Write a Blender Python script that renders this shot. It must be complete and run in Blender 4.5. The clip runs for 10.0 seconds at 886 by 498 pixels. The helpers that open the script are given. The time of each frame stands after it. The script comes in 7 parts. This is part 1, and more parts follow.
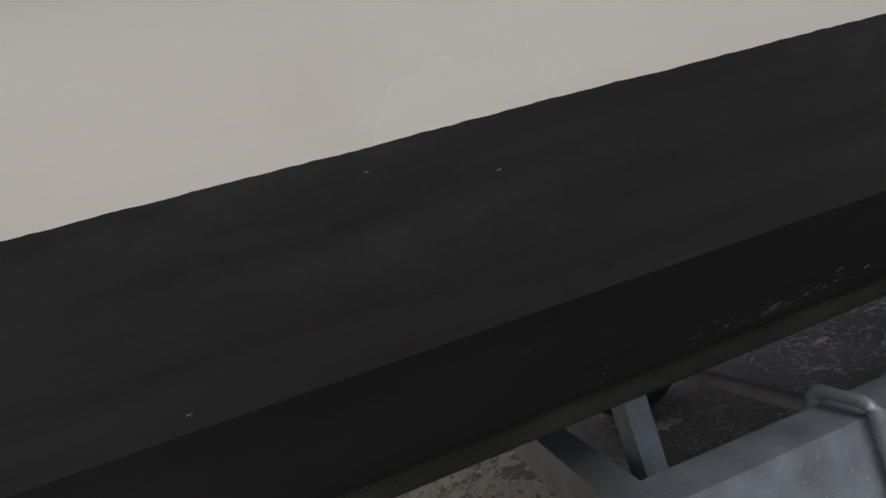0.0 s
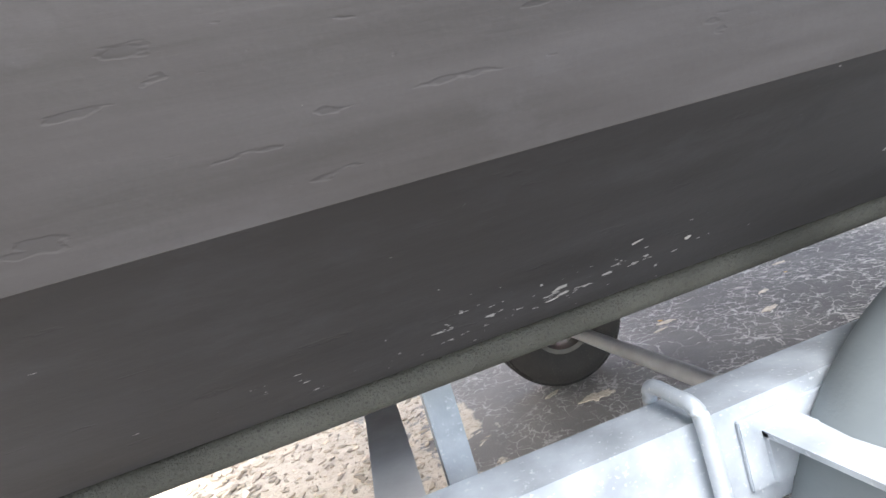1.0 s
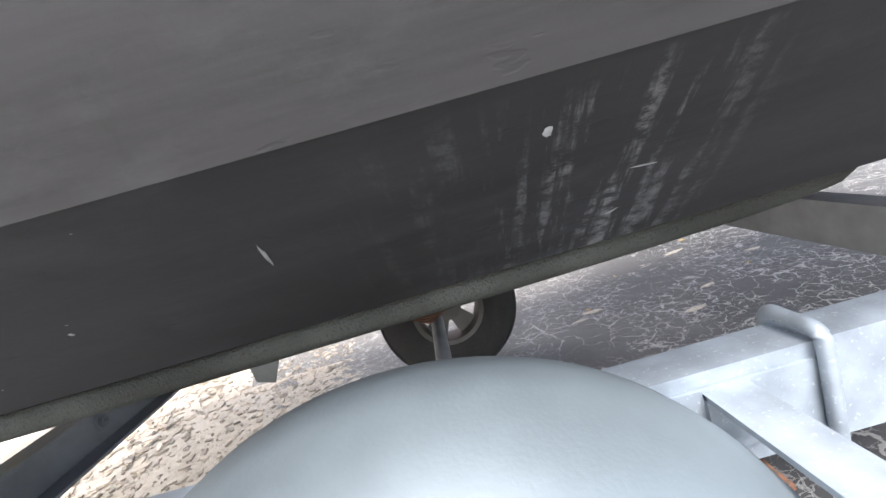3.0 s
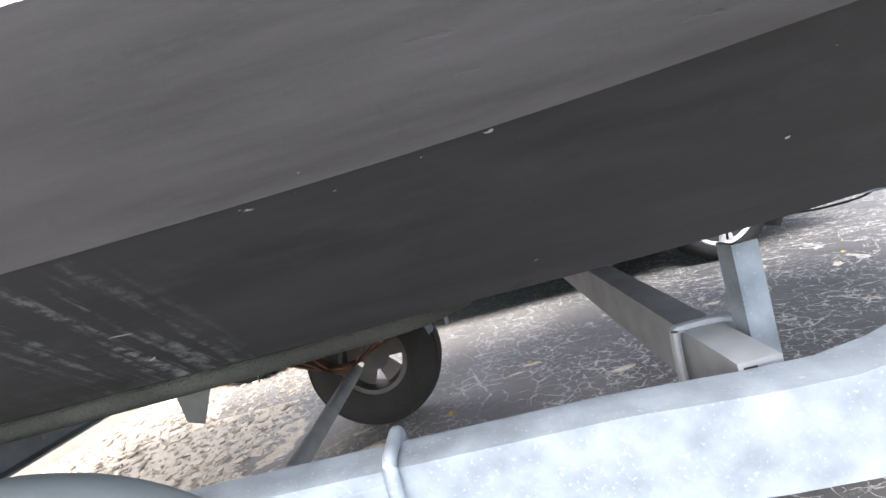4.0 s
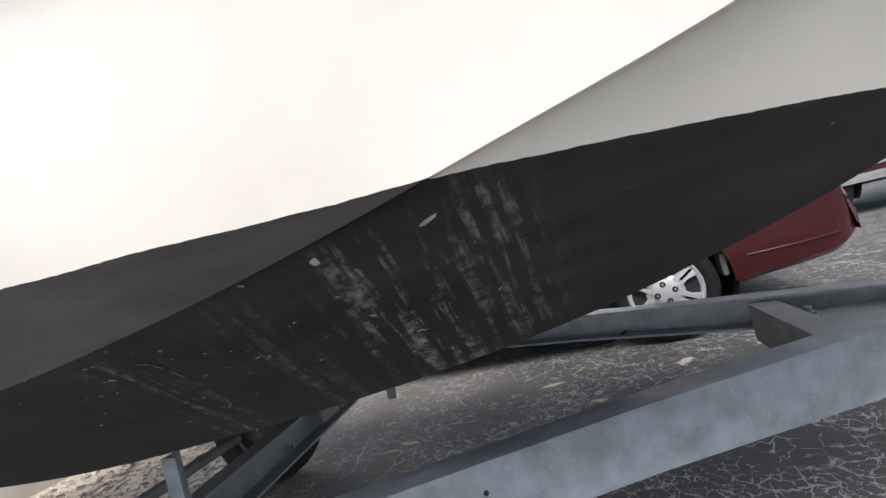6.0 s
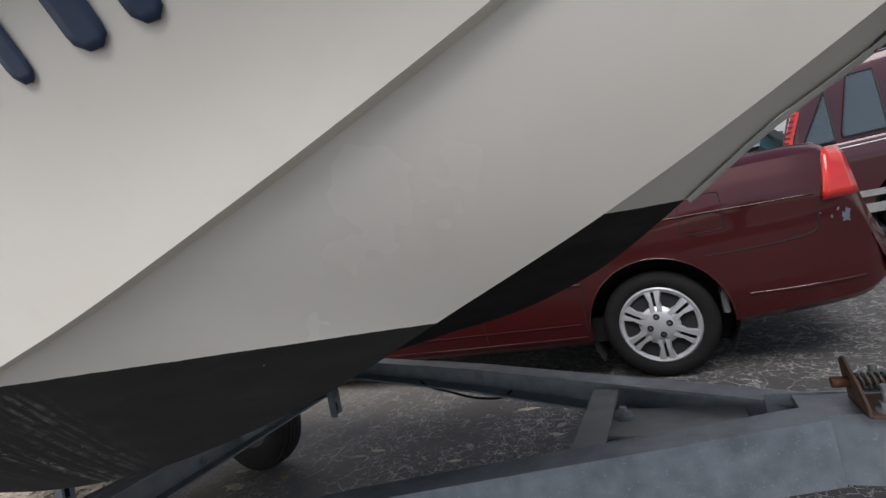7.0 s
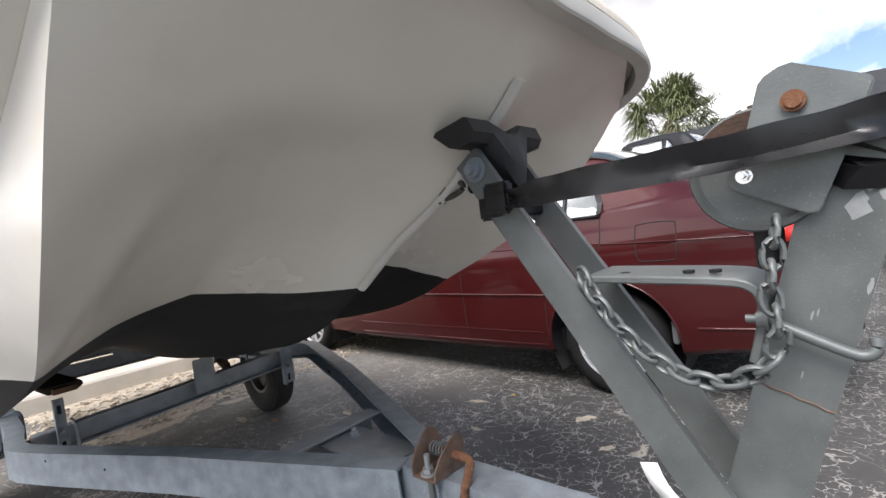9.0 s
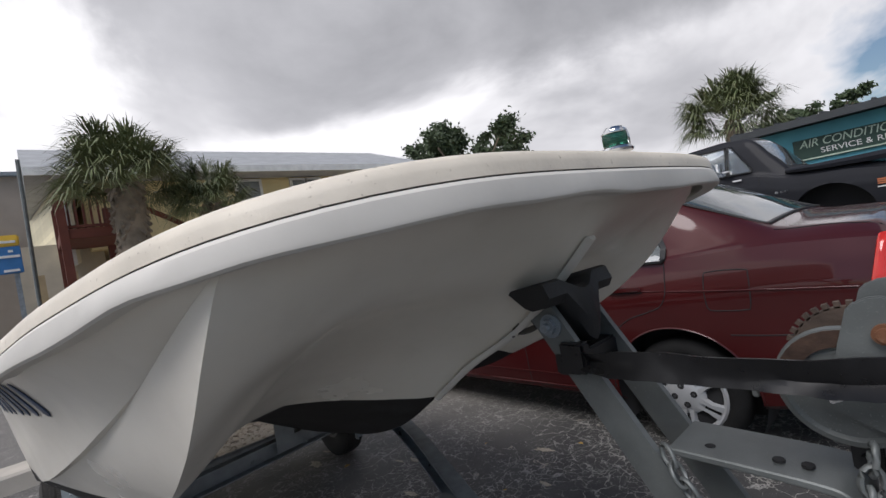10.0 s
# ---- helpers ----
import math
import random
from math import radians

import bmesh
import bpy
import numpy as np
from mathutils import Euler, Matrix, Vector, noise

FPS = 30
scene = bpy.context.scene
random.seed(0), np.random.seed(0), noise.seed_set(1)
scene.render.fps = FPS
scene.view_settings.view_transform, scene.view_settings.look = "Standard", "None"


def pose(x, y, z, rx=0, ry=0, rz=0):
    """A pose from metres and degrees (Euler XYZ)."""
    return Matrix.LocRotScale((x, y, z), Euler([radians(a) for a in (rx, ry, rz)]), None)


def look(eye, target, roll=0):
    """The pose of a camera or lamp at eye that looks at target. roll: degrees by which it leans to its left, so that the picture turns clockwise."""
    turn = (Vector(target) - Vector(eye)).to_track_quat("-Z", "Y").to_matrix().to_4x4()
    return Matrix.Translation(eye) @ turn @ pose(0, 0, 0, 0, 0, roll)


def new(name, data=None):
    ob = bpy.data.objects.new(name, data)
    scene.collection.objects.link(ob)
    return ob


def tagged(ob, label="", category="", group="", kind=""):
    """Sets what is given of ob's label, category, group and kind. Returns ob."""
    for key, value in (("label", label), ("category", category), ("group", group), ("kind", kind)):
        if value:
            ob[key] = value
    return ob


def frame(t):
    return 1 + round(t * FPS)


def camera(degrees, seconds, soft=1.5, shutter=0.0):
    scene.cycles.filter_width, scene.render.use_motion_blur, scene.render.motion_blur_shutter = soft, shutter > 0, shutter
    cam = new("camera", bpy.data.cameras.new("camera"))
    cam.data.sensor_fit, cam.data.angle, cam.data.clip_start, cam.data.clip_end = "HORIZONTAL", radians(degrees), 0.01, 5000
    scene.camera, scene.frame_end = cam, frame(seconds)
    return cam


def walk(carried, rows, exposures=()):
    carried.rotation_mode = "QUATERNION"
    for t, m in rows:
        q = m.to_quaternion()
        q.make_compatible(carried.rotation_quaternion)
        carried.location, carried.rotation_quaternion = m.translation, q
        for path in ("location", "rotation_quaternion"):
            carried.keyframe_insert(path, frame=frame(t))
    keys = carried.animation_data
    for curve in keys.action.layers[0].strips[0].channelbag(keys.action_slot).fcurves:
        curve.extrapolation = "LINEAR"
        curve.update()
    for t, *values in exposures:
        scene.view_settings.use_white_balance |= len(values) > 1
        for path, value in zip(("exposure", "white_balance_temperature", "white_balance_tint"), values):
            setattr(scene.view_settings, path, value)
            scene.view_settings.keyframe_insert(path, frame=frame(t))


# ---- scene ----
cam = camera(88.2, 10.0)
PATH = [
    (0, (-0.893, -0.977, 0.828), (-0.479, 0.979, 0.854), -17.0),
    (0.5, (-0.804, -0.952, 0.758), (-0.407, 1.008, 0.812), -17.9),
    (1, (-0.642, -0.91, 0.76), (-0.244, 1.045, 0.623), -16.9),
    (1.5, (-0.528, -0.907, 0.76), (-0.214, 1.051, 0.497), -16.1),
    (2, (-0.355, -0.935, 0.747), (-0.116, 1.026, 0.437), -16.3),
    (2.5, (-0.156, -0.936, 0.736), (-0.005, 1.031, 0.411), -16.4),
    (2.7, (-0.086, -0.938, 0.745), (0.024, 1.032, 0.417), -16.4),
    (3.8, (0.426, -0.967, 0.734), (0.334, 1.02, 0.525), -15.4),
    (4, (0.5, -0.993, 0.74), (0.387, 0.997, 0.574), -15.5),
    (4.5, (0.715, -1.043, 0.753), (0.464, 0.939, 0.664), -15.1),
    (5, (0.945, -1.07, 0.77), (0.609, 0.902, 0.72), -14.1),
    (5.5, (1.239, -1.072, 0.79), (0.862, 0.892, 0.784), -14.7),
    (5.7, (1.37, -1.061, 0.806), (0.938, 0.892, 0.81), -14.8),
    (6.8, (2.013, -0.951, 0.906), (1.191, 0.872, 0.907), -12.1),
    (7, (2.126, -0.922, 0.925), (1.24, 0.871, 0.933), -11.7),
    (7.5, (2.435, -0.861, 0.951), (1.4, 0.85, 0.978), -10.6),
    (8, (2.677, -0.774, 0.971), (1.486, 0.832, 0.99), -9.6),
    (8.5, (2.853, -0.69, 0.998), (1.539, 0.818, 0.974), -7.9),
    (9, (3.021, -0.653, 1.033), (1.68, 0.828, 0.956), -7.4),
    (9.5, (3.078, -0.679, 1.154), (1.679, 0.749, 1.103), -9.3),
    (10, (3.045, -0.686, 1.282), (1.551, 0.644, 1.278), -10.0),
]

EXPOSURES = [(0, -1.1, 6450), (0.5, 0.75, 6450), (1.0, 2.05, 6400), (1.7, 2.05, 6300), (2.5, 1.68, 6250), (4.5, 1.7, 6300), (5.7, 0.6, 6350), (6.8, -0.65, 6350), (8.0, -0.25, 6400), (9.0, 0.3, 6450), (9.5, 0.05, 6350), (10, -0.9, 6250)]
walk(cam, [(t, look(eye, target, roll)) for t, eye, target, roll in PATH], EXPOSURES)

# ---- light ----
world = bpy.data.worlds.new("sky")
scene.world = world
world.use_nodes = True
wn, wl = world.node_tree.nodes, world.node_tree.links
wn.clear()
SUN_EL, SUN_AZ = 54, 165  # degrees; azimuth from +y, clockwise


def wnode(kind, **vals):
    n = wn.new(kind)
    for k, v in vals.items():
        n.inputs[k].default_value = v
    return n


sky = wn.new("ShaderNodeTexSky")
sky.sky_type = "NISHITA"
sky.sun_disc = False
sky.sun_elevation, sky.sun_rotation = radians(SUN_EL), radians(SUN_AZ)
tc = wn.new("ShaderNodeTexCoord")
mp = wn.new("ShaderNodeMapping")
mp.inputs["Scale"].default_value = (1.0, 1.0, 1.9)
mp.inputs["Location"].default_value = (0.35, 0.2, 0.1)
wl.new(tc.outputs["Generated"], mp.inputs["Vector"])
cl = wnode("ShaderNodeTexNoise", Scale=1.35, Detail=7.0, Roughness=0.55, Distortion=0.3)
wl.new(mp.outputs["Vector"], cl.inputs["Vector"])
cover = wn.new("ShaderNodeValToRGB")
cover.color_ramp.elements[0].position, cover.color_ramp.elements[0].color = 0.5, (0, 0, 0, 1)
cover.color_ramp.elements[1].position, cover.color_ramp.elements[1].color = 0.57, (1, 1, 1, 1)
shade = wn.new("ShaderNodeValToRGB")
sr = shade.color_ramp
sr.elements[0].position, sr.elements[0].color = 0.5, (13.2, 12.75, 12.75, 1)
sr.elements[1].position, sr.elements[1].color = 0.84, (3.3, 3.27, 3.45, 1)
e = sr.elements.new(0.65)
e.color = (7.6, 7.4, 7.6, 1)
sepd = wn.new("ShaderNodeSeparateXYZ")
wl.new(tc.outputs["Generated"], sepd.inputs[0])
up = wn.new("ShaderNodeMath")
up.operation = "MULTIPLY_ADD"
up.inputs[1].default_value = -0.05
wl.new(sepd.outputs["Z"], up.inputs[0])
wl.new(cl.outputs["Fac"], up.inputs[2])
# a large rain cloud hangs over the houses; its lower edge slants down towards the west


def wmath(op, a, b=0.0, c=None):
    n = wn.new("ShaderNodeMath")
    n.operation = op
    for i, v in enumerate((a, b) if c is None else (a, b, c)):
        if isinstance(v, (int, float)):
            n.inputs[i].default_value = v
        else:
            wl.new(v, n.inputs[i])
    return n.outputs[0]


def wsmooth(value, lo, hi, to=1.0):
    n = wnode("ShaderNodeMapRange", **{"From Min": lo, "From Max": hi, "To Max": to})
    n.interpolation_type = "SMOOTHSTEP"
    wl.new(value, n.inputs["Value"])
    return n.outputs["Result"]


rain = wn.new("ShaderNodeVectorMath")
rain.operation = "DOT_PRODUCT"
rain.inputs[1].default_value = (0.082, -0.30, 0.951)
wl.new(tc.outputs["Generated"], rain.inputs[0])
billow = wmath("SUBTRACT", cl.outputs["Fac"], 0.5)
rain_lower = wsmooth(wmath("MULTIPLY_ADD", billow, 0.22, rain.outputs["Value"]), 0.0, 0.09)
rain_west = wsmooth(wmath("MULTIPLY_ADD", billow, 0.6, sepd.outputs["Y"]), -0.1, 0.12)
rain_top = wsmooth(wmath("MULTIPLY", sepd.outputs["Z"], -1.0), -0.85, -0.55)
rain_mask = wmath("MULTIPLY", wmath("MULTIPLY", rain_lower, rain_west), rain_top)
shade_in = wmath("ADD", wmath("MULTIPLY", up.outputs[0], wmath("SUBTRACT", 1.0, wmath("MULTIPLY", rain_mask, 0.45))), wmath("MULTIPLY", rain_mask, 0.45))
wl.new(shade_in, shade.inputs["Fac"])
# clouds break up towards the east
thin = wmath("MULTIPLY_ADD", sepd.outputs["X"], -0.38, wmath("ADD", cl.outputs["Fac"], -0.045))
wl.new(wmath("MAXIMUM", thin, rain_mask), cover.inputs["Fac"])
mixc = wn.new("ShaderNodeMix")
mixc.data_type = "RGBA"
wl.new(cover.outputs["Color"], mixc.inputs["Factor"])
wl.new(sky.outputs["Color"], mixc.inputs["A"])
wl.new(shade.outputs["Color"], mixc.inputs["B"])
bg = wnode("ShaderNodeBackground", Strength=0.15)
wo = wn.new("ShaderNodeOutputWorld")
wl.new(mixc.outputs["Result"], bg.inputs["Color"])
wl.new(bg.outputs["Background"], wo.inputs["Surface"])

sun = new("sun", bpy.data.lights.new("sun", "SUN"))
sun.data.energy, sun.data.angle, sun.data.color = 4.5, radians(36), (1.0, 0.945, 0.915)
az, el = radians(SUN_AZ), radians(SUN_EL)
sun.matrix_world = look((0, 0, 0), (-math.sin(az) * math.cos(el), -math.cos(az) * math.cos(el), -math.sin(el)))

# ---- materials ----


def material(name, color, rough=0.6, metal=0.0, var=0.12, scale=6.0, grain=60.0, bump=0.15, second=None, patch=0.0, coat=0.0, spec=0.5, stretch=(1, 1, 1), use_random=False, haze=0.03):
    """A surface with two scales of colour change, uneven gloss and a fine relief."""
    m = bpy.data.materials.new(name)
    m.use_nodes = True
    n, l = m.node_tree.nodes, m.node_tree.links
    b = n["Principled BSDF"]
    t = n.new("ShaderNodeTexCoord")
    mpn = n.new("ShaderNodeMapping")
    mpn.inputs["Scale"].default_value = stretch
    l.new(t.outputs["Object"], mpn.inputs["Vector"])
    big = n.new("ShaderNodeTexNoise")
    big.inputs["Scale"].default_value, big.inputs["Detail"].default_value = scale, 6
    fine = n.new("ShaderNodeTexNoise")
    fine.inputs["Scale"].default_value, fine.inputs["Detail"].default_value = grain, 4
    for q in (big, fine):
        l.new(mpn.outputs["Vector"], q.inputs["Vector"])
    ramp = n.new("ShaderNodeValToRGB")
    c = Vector(color)
    ramp.color_ramp.elements[0].position, ramp.color_ramp.elements[1].position = 0.3, 0.72
    ramp.color_ramp.elements[0].color = (*(c * (1 - var)), 1)
    ramp.color_ramp.elements[1].color = (*(c * (1 + var)), 1)
    l.new(big.outputs["Fac"], ramp.inputs["Fac"])
    out = ramp.outputs["Color"]
    if second:
        pr = n.new("ShaderNodeValToRGB")
        pr.color_ramp.elements[0].position, pr.color_ramp.elements[1].position = 0.5 - patch * 0.2 + 0.1, 0.62 - patch * 0.2 + 0.1
        l.new(fine.outputs["Fac"], pr.inputs["Fac"])
        mx = n.new("ShaderNodeMix")
        mx.data_type = "RGBA"
        l.new(pr.outputs["Color"], mx.inputs["Factor"])
        l.new(out, mx.inputs["A"])
        mx.inputs["B"].default_value = (*second, 1)
        out = mx.outputs["Result"]
    if use_random:
        oi = n.new("ShaderNodeObjectInfo")
        hs = n.new("ShaderNodeHueSaturation")
        mr = n.new("ShaderNodeMapRange")
        mr.inputs["To Min"].default_value, mr.inputs["To Max"].default_value = 0.82, 1.15
        l.new(oi.outputs["Random"], mr.inputs["Value"])
        l.new(mr.outputs["Result"], hs.inputs["Value"])
        l.new(out, hs.inputs["Color"])
        out = hs.outputs["Color"]
    l.new(out, b.inputs["Base Color"])
    rr = n.new("ShaderNodeMapRange")
    rr.inputs["To Min"].default_value, rr.inputs["To Max"].default_value = max(0.02, rough - 0.1), min(1, rough + 0.1)
    l.new(big.outputs["Fac"], rr.inputs["Value"])
    l.new(rr.outputs["Result"], b.inputs["Roughness"])
    b.inputs["Metallic"].default_value = metal
    b.inputs["Coat Weight"].default_value = coat
    b.inputs["Coat Roughness"].default_value = haze
    b.inputs["Specular IOR Level"].default_value = spec
    if bump:
        bp = n.new("ShaderNodeBump")
        bp.inputs["Strength"].default_value, bp.inputs["Distance"].default_value = bump, 0.004
        l.new(fine.outputs["Fac"], bp.inputs["Height"])
        l.new(bp.outputs["Normal"], b.inputs["Normal"])
    return m


def glass(name, color=(0.5, 0.6, 0.62), rough=0.02, trans=0.75, ior=1.45):
    m = bpy.data.materials.new(name)
    m.use_nodes = True
    b = m.node_tree.nodes["Principled BSDF"]
    b.inputs["Base Color"].default_value = (*color, 1)
    b.inputs["Roughness"].default_value = rough
    b.inputs["Transmission Weight"].default_value = trans
    b.inputs["IOR"].default_value = ior
    return m


def hull_material():
    """White gelcoat above a painted waterline, worn black bottom paint below it; 'waterline' is the height over the line."""
    m = bpy.data.materials.new("hull_paint")
    m.use_nodes = True
    n, l = m.node_tree.nodes, m.node_tree.links
    b = n["Principled BSDF"]
    t = n.new("ShaderNodeTexCoord")

    def noise_at(scale, detail=5, stretch=(1, 1, 1), rough=0.55):
        mpn = n.new("ShaderNodeMapping")
        mpn.inputs["Scale"].default_value = stretch
        l.new(t.outputs["Object"], mpn.inputs["Vector"])
        q = n.new("ShaderNodeTexNoise")
        q.inputs["Scale"].default_value, q.inputs["Detail"].default_value, q.inputs["Roughness"].default_value = scale, detail, rough
        l.new(mpn.outputs["Vector"], q.inputs["Vector"])
        return q.outputs["Fac"]

    def ramp(src, a, c, ca=(0, 0, 0), cc=(1, 1, 1)):
        r = n.new("ShaderNodeValToRGB")
        r.color_ramp.elements[0].position, r.color_ramp.elements[1].position = a, c
        r.color_ramp.elements[0].color, r.color_ramp.elements[1].color = (*ca, 1), (*cc, 1)
        l.new(src, r.inputs["Fac"])
        return r.outputs["Color"]

    def mix(f, a, c):
        x = n.new("ShaderNodeMix")
        x.data_type = "RGBA"
        for s, k in ((f, "Factor"), (a, "A"), (c, "B")):
            if isinstance(s, (tuple, float)):
                x.inputs[k].default_value = (*s, 1) if isinstance(s, tuple) else s
            else:
                l.new(s, x.inputs[k])
        return x.outputs["Result"]

    def math_node(op, a, c):
        x = n.new("ShaderNodeMath")
        x.operation = op
        for i, s in enumerate((a, c)):
            if isinstance(s, float):
                x.inputs[i].default_value = s
            else:
                l.new(s, x.inputs[i])
        return x.outputs[0]

    big, mid, fine = noise_at(2.2), noise_at(14), noise_at(120, 3)
    brushed = noise_at(3.2, 9, (1.0, 7, 12), 0.68)
    black = mix(ramp(brushed, 0.35, 0.75), (0.0185, 0.0172, 0.0165), (0.036, 0.0345, 0.035))
    black = mix(math_node("MULTIPLY", ramp(big, 0.48, 0.7), 0.45), black, (0.022, 0.020, 0.018))
    rubbed = math_node("MULTIPLY", ramp(noise_at(7, 9, (0.55, 1.3, 1.3), 0.72), 0.53, 0.68), 0.5)
    black = mix(rubbed, black, (0.046, 0.0455, 0.048))
    stain = math_node("MULTIPLY", ramp(noise_at(16, 6, (1.0, 1.0, 0.8), 0.6), 0.62, 0.72), 0.6)
    black = mix(stain, black, (0.014, 0.0135, 0.013))
    # chips down to pale primer, scraped and run-down chalk marks in bands along the hull
    flakes = n.new("ShaderNodeAttribute")
    flakes.attribute_name = "flaked"
    speck = math_node("ADD", noise_at(125, 3, (0.5, 1, 1.3)), math_node("MULTIPLY", flakes.outputs["Fac"], 0.17))
    chip = ramp(speck, 0.765, 0.785)
    few = math_node("MULTIPLY", ramp(noise_at(100, 1, (0.5, 1, 1)), 0.83, 0.84), ramp(noise_at(4.3, 1), 0.56, 0.6))
    chip = math_node("MAXIMUM", chip, few)
    runs = ramp(noise_at(42, 5, (1.6, 0.16, 0.16), 0.65), 0.5, 0.6)
    at = n.new("ShaderNodeAttribute")
    at.attribute_name = "scraped"
    run = math_node("MULTIPLY", runs, at.outputs["Fac"])
    run = math_node("MULTIPLY", run, ramp(noise_at(110, 5, (0.6, 1, 0.6), 0.75), 0.42, 0.62))
    black = mix(math_node("MULTIPLY", chip, 0.5), black, (0.5, 0.5, 0.48))
    black = mix(math_node("MULTIPLY", run, 0.75), black, (0.34, 0.34, 0.33))
    # short gouges that run along the hull, and lumpy old brush coats
    gouge = math_node("MULTIPLY", ramp(noise_at(80, 3, (0.3, 1.0, 1.3), 0.5), 0.66, 0.69), ramp(noise_at(2.4, 3), 0.47, 0.58))
    lumps = noise_at(26, 5, (0.7, 1, 1), 0.6)
    black = mix(math_node("MULTIPLY", gouge, 0.2), black, (0.014, 0.014, 0.014))
    white = mix(ramp(big, 0.35, 0.7), (0.76, 0.715, 0.63), (0.83, 0.79, 0.71))
    white = mix(math_node("MULTIPLY", ramp(mid, 0.55, 0.8), 0.25), white, (0.62, 0.58, 0.5))
    wl_at = n.new("ShaderNodeAttribute")
    wl_at.attribute_name = "waterline"
    wob = math_node("MULTIPLY", math_node("SUBTRACT", mid, 0.5), 0.0035)
    fuz = math_node("MULTIPLY", math_node("SUBTRACT", fine, 0.5), 0.0015)
    h = math_node("ADD", math_node("ADD", wl_at.outputs["Fac"], wob), fuz)
    over = math_node("GREATER_THAN", h, 0.0)
    col = mix(over, black, white)
    l.new(col, b.inputs["Base Color"])
    rb = n.new("ShaderNodeMapRange")
    rb.inputs["To Min"].default_value, rb.inputs["To Max"].default_value = 0.52, 0.7
    l.new(brushed, rb.inputs["Value"])
    rw = n.new("ShaderNodeMapRange")
    rw.inputs["To Min"].default_value, rw.inputs["To Max"].default_value = 0.16, 0.34
    l.new(big, rw.inputs["Value"])
    mr = n.new("ShaderNodeMix")
    l.new(over, mr.inputs["Factor"])
    l.new(rb.outputs["Result"], mr.inputs["A"])
    l.new(rw.outputs["Result"], mr.inputs["B"])
    l.new(mr.outputs["Result"], b.inputs["Roughness"])
    gl = n.new("ShaderNodeMix")
    l.new(over, gl.inputs["Factor"])
    gl.inputs["A"].default_value, gl.inputs["B"].default_value = 0.22, 0.7
    l.new(gl.outputs["Result"], b.inputs["Specular IOR Level"])
    bp = n.new("ShaderNodeBump")
    bp.inputs["Strength"].default_value, bp.inputs["Distance"].default_value = 0.16, 0.004
    hb = math_node("ADD", math_node("ADD", math_node("MULTIPLY", brushed, 0.6), math_node("MULTIPLY", math_node("SUBTRACT", math_node("MULTIPLY", lumps, 0.9), math_node("MULTIPLY", gouge, 0.45)), math_node("SUBTRACT", 1.0, over))), math_node("MULTIPLY", math_node("ADD", chip, run), 0.8))
    l.new(hb, bp.inputs["Height"])
    l.new(bp.outputs["Normal"], b.inputs["Normal"])
    return m


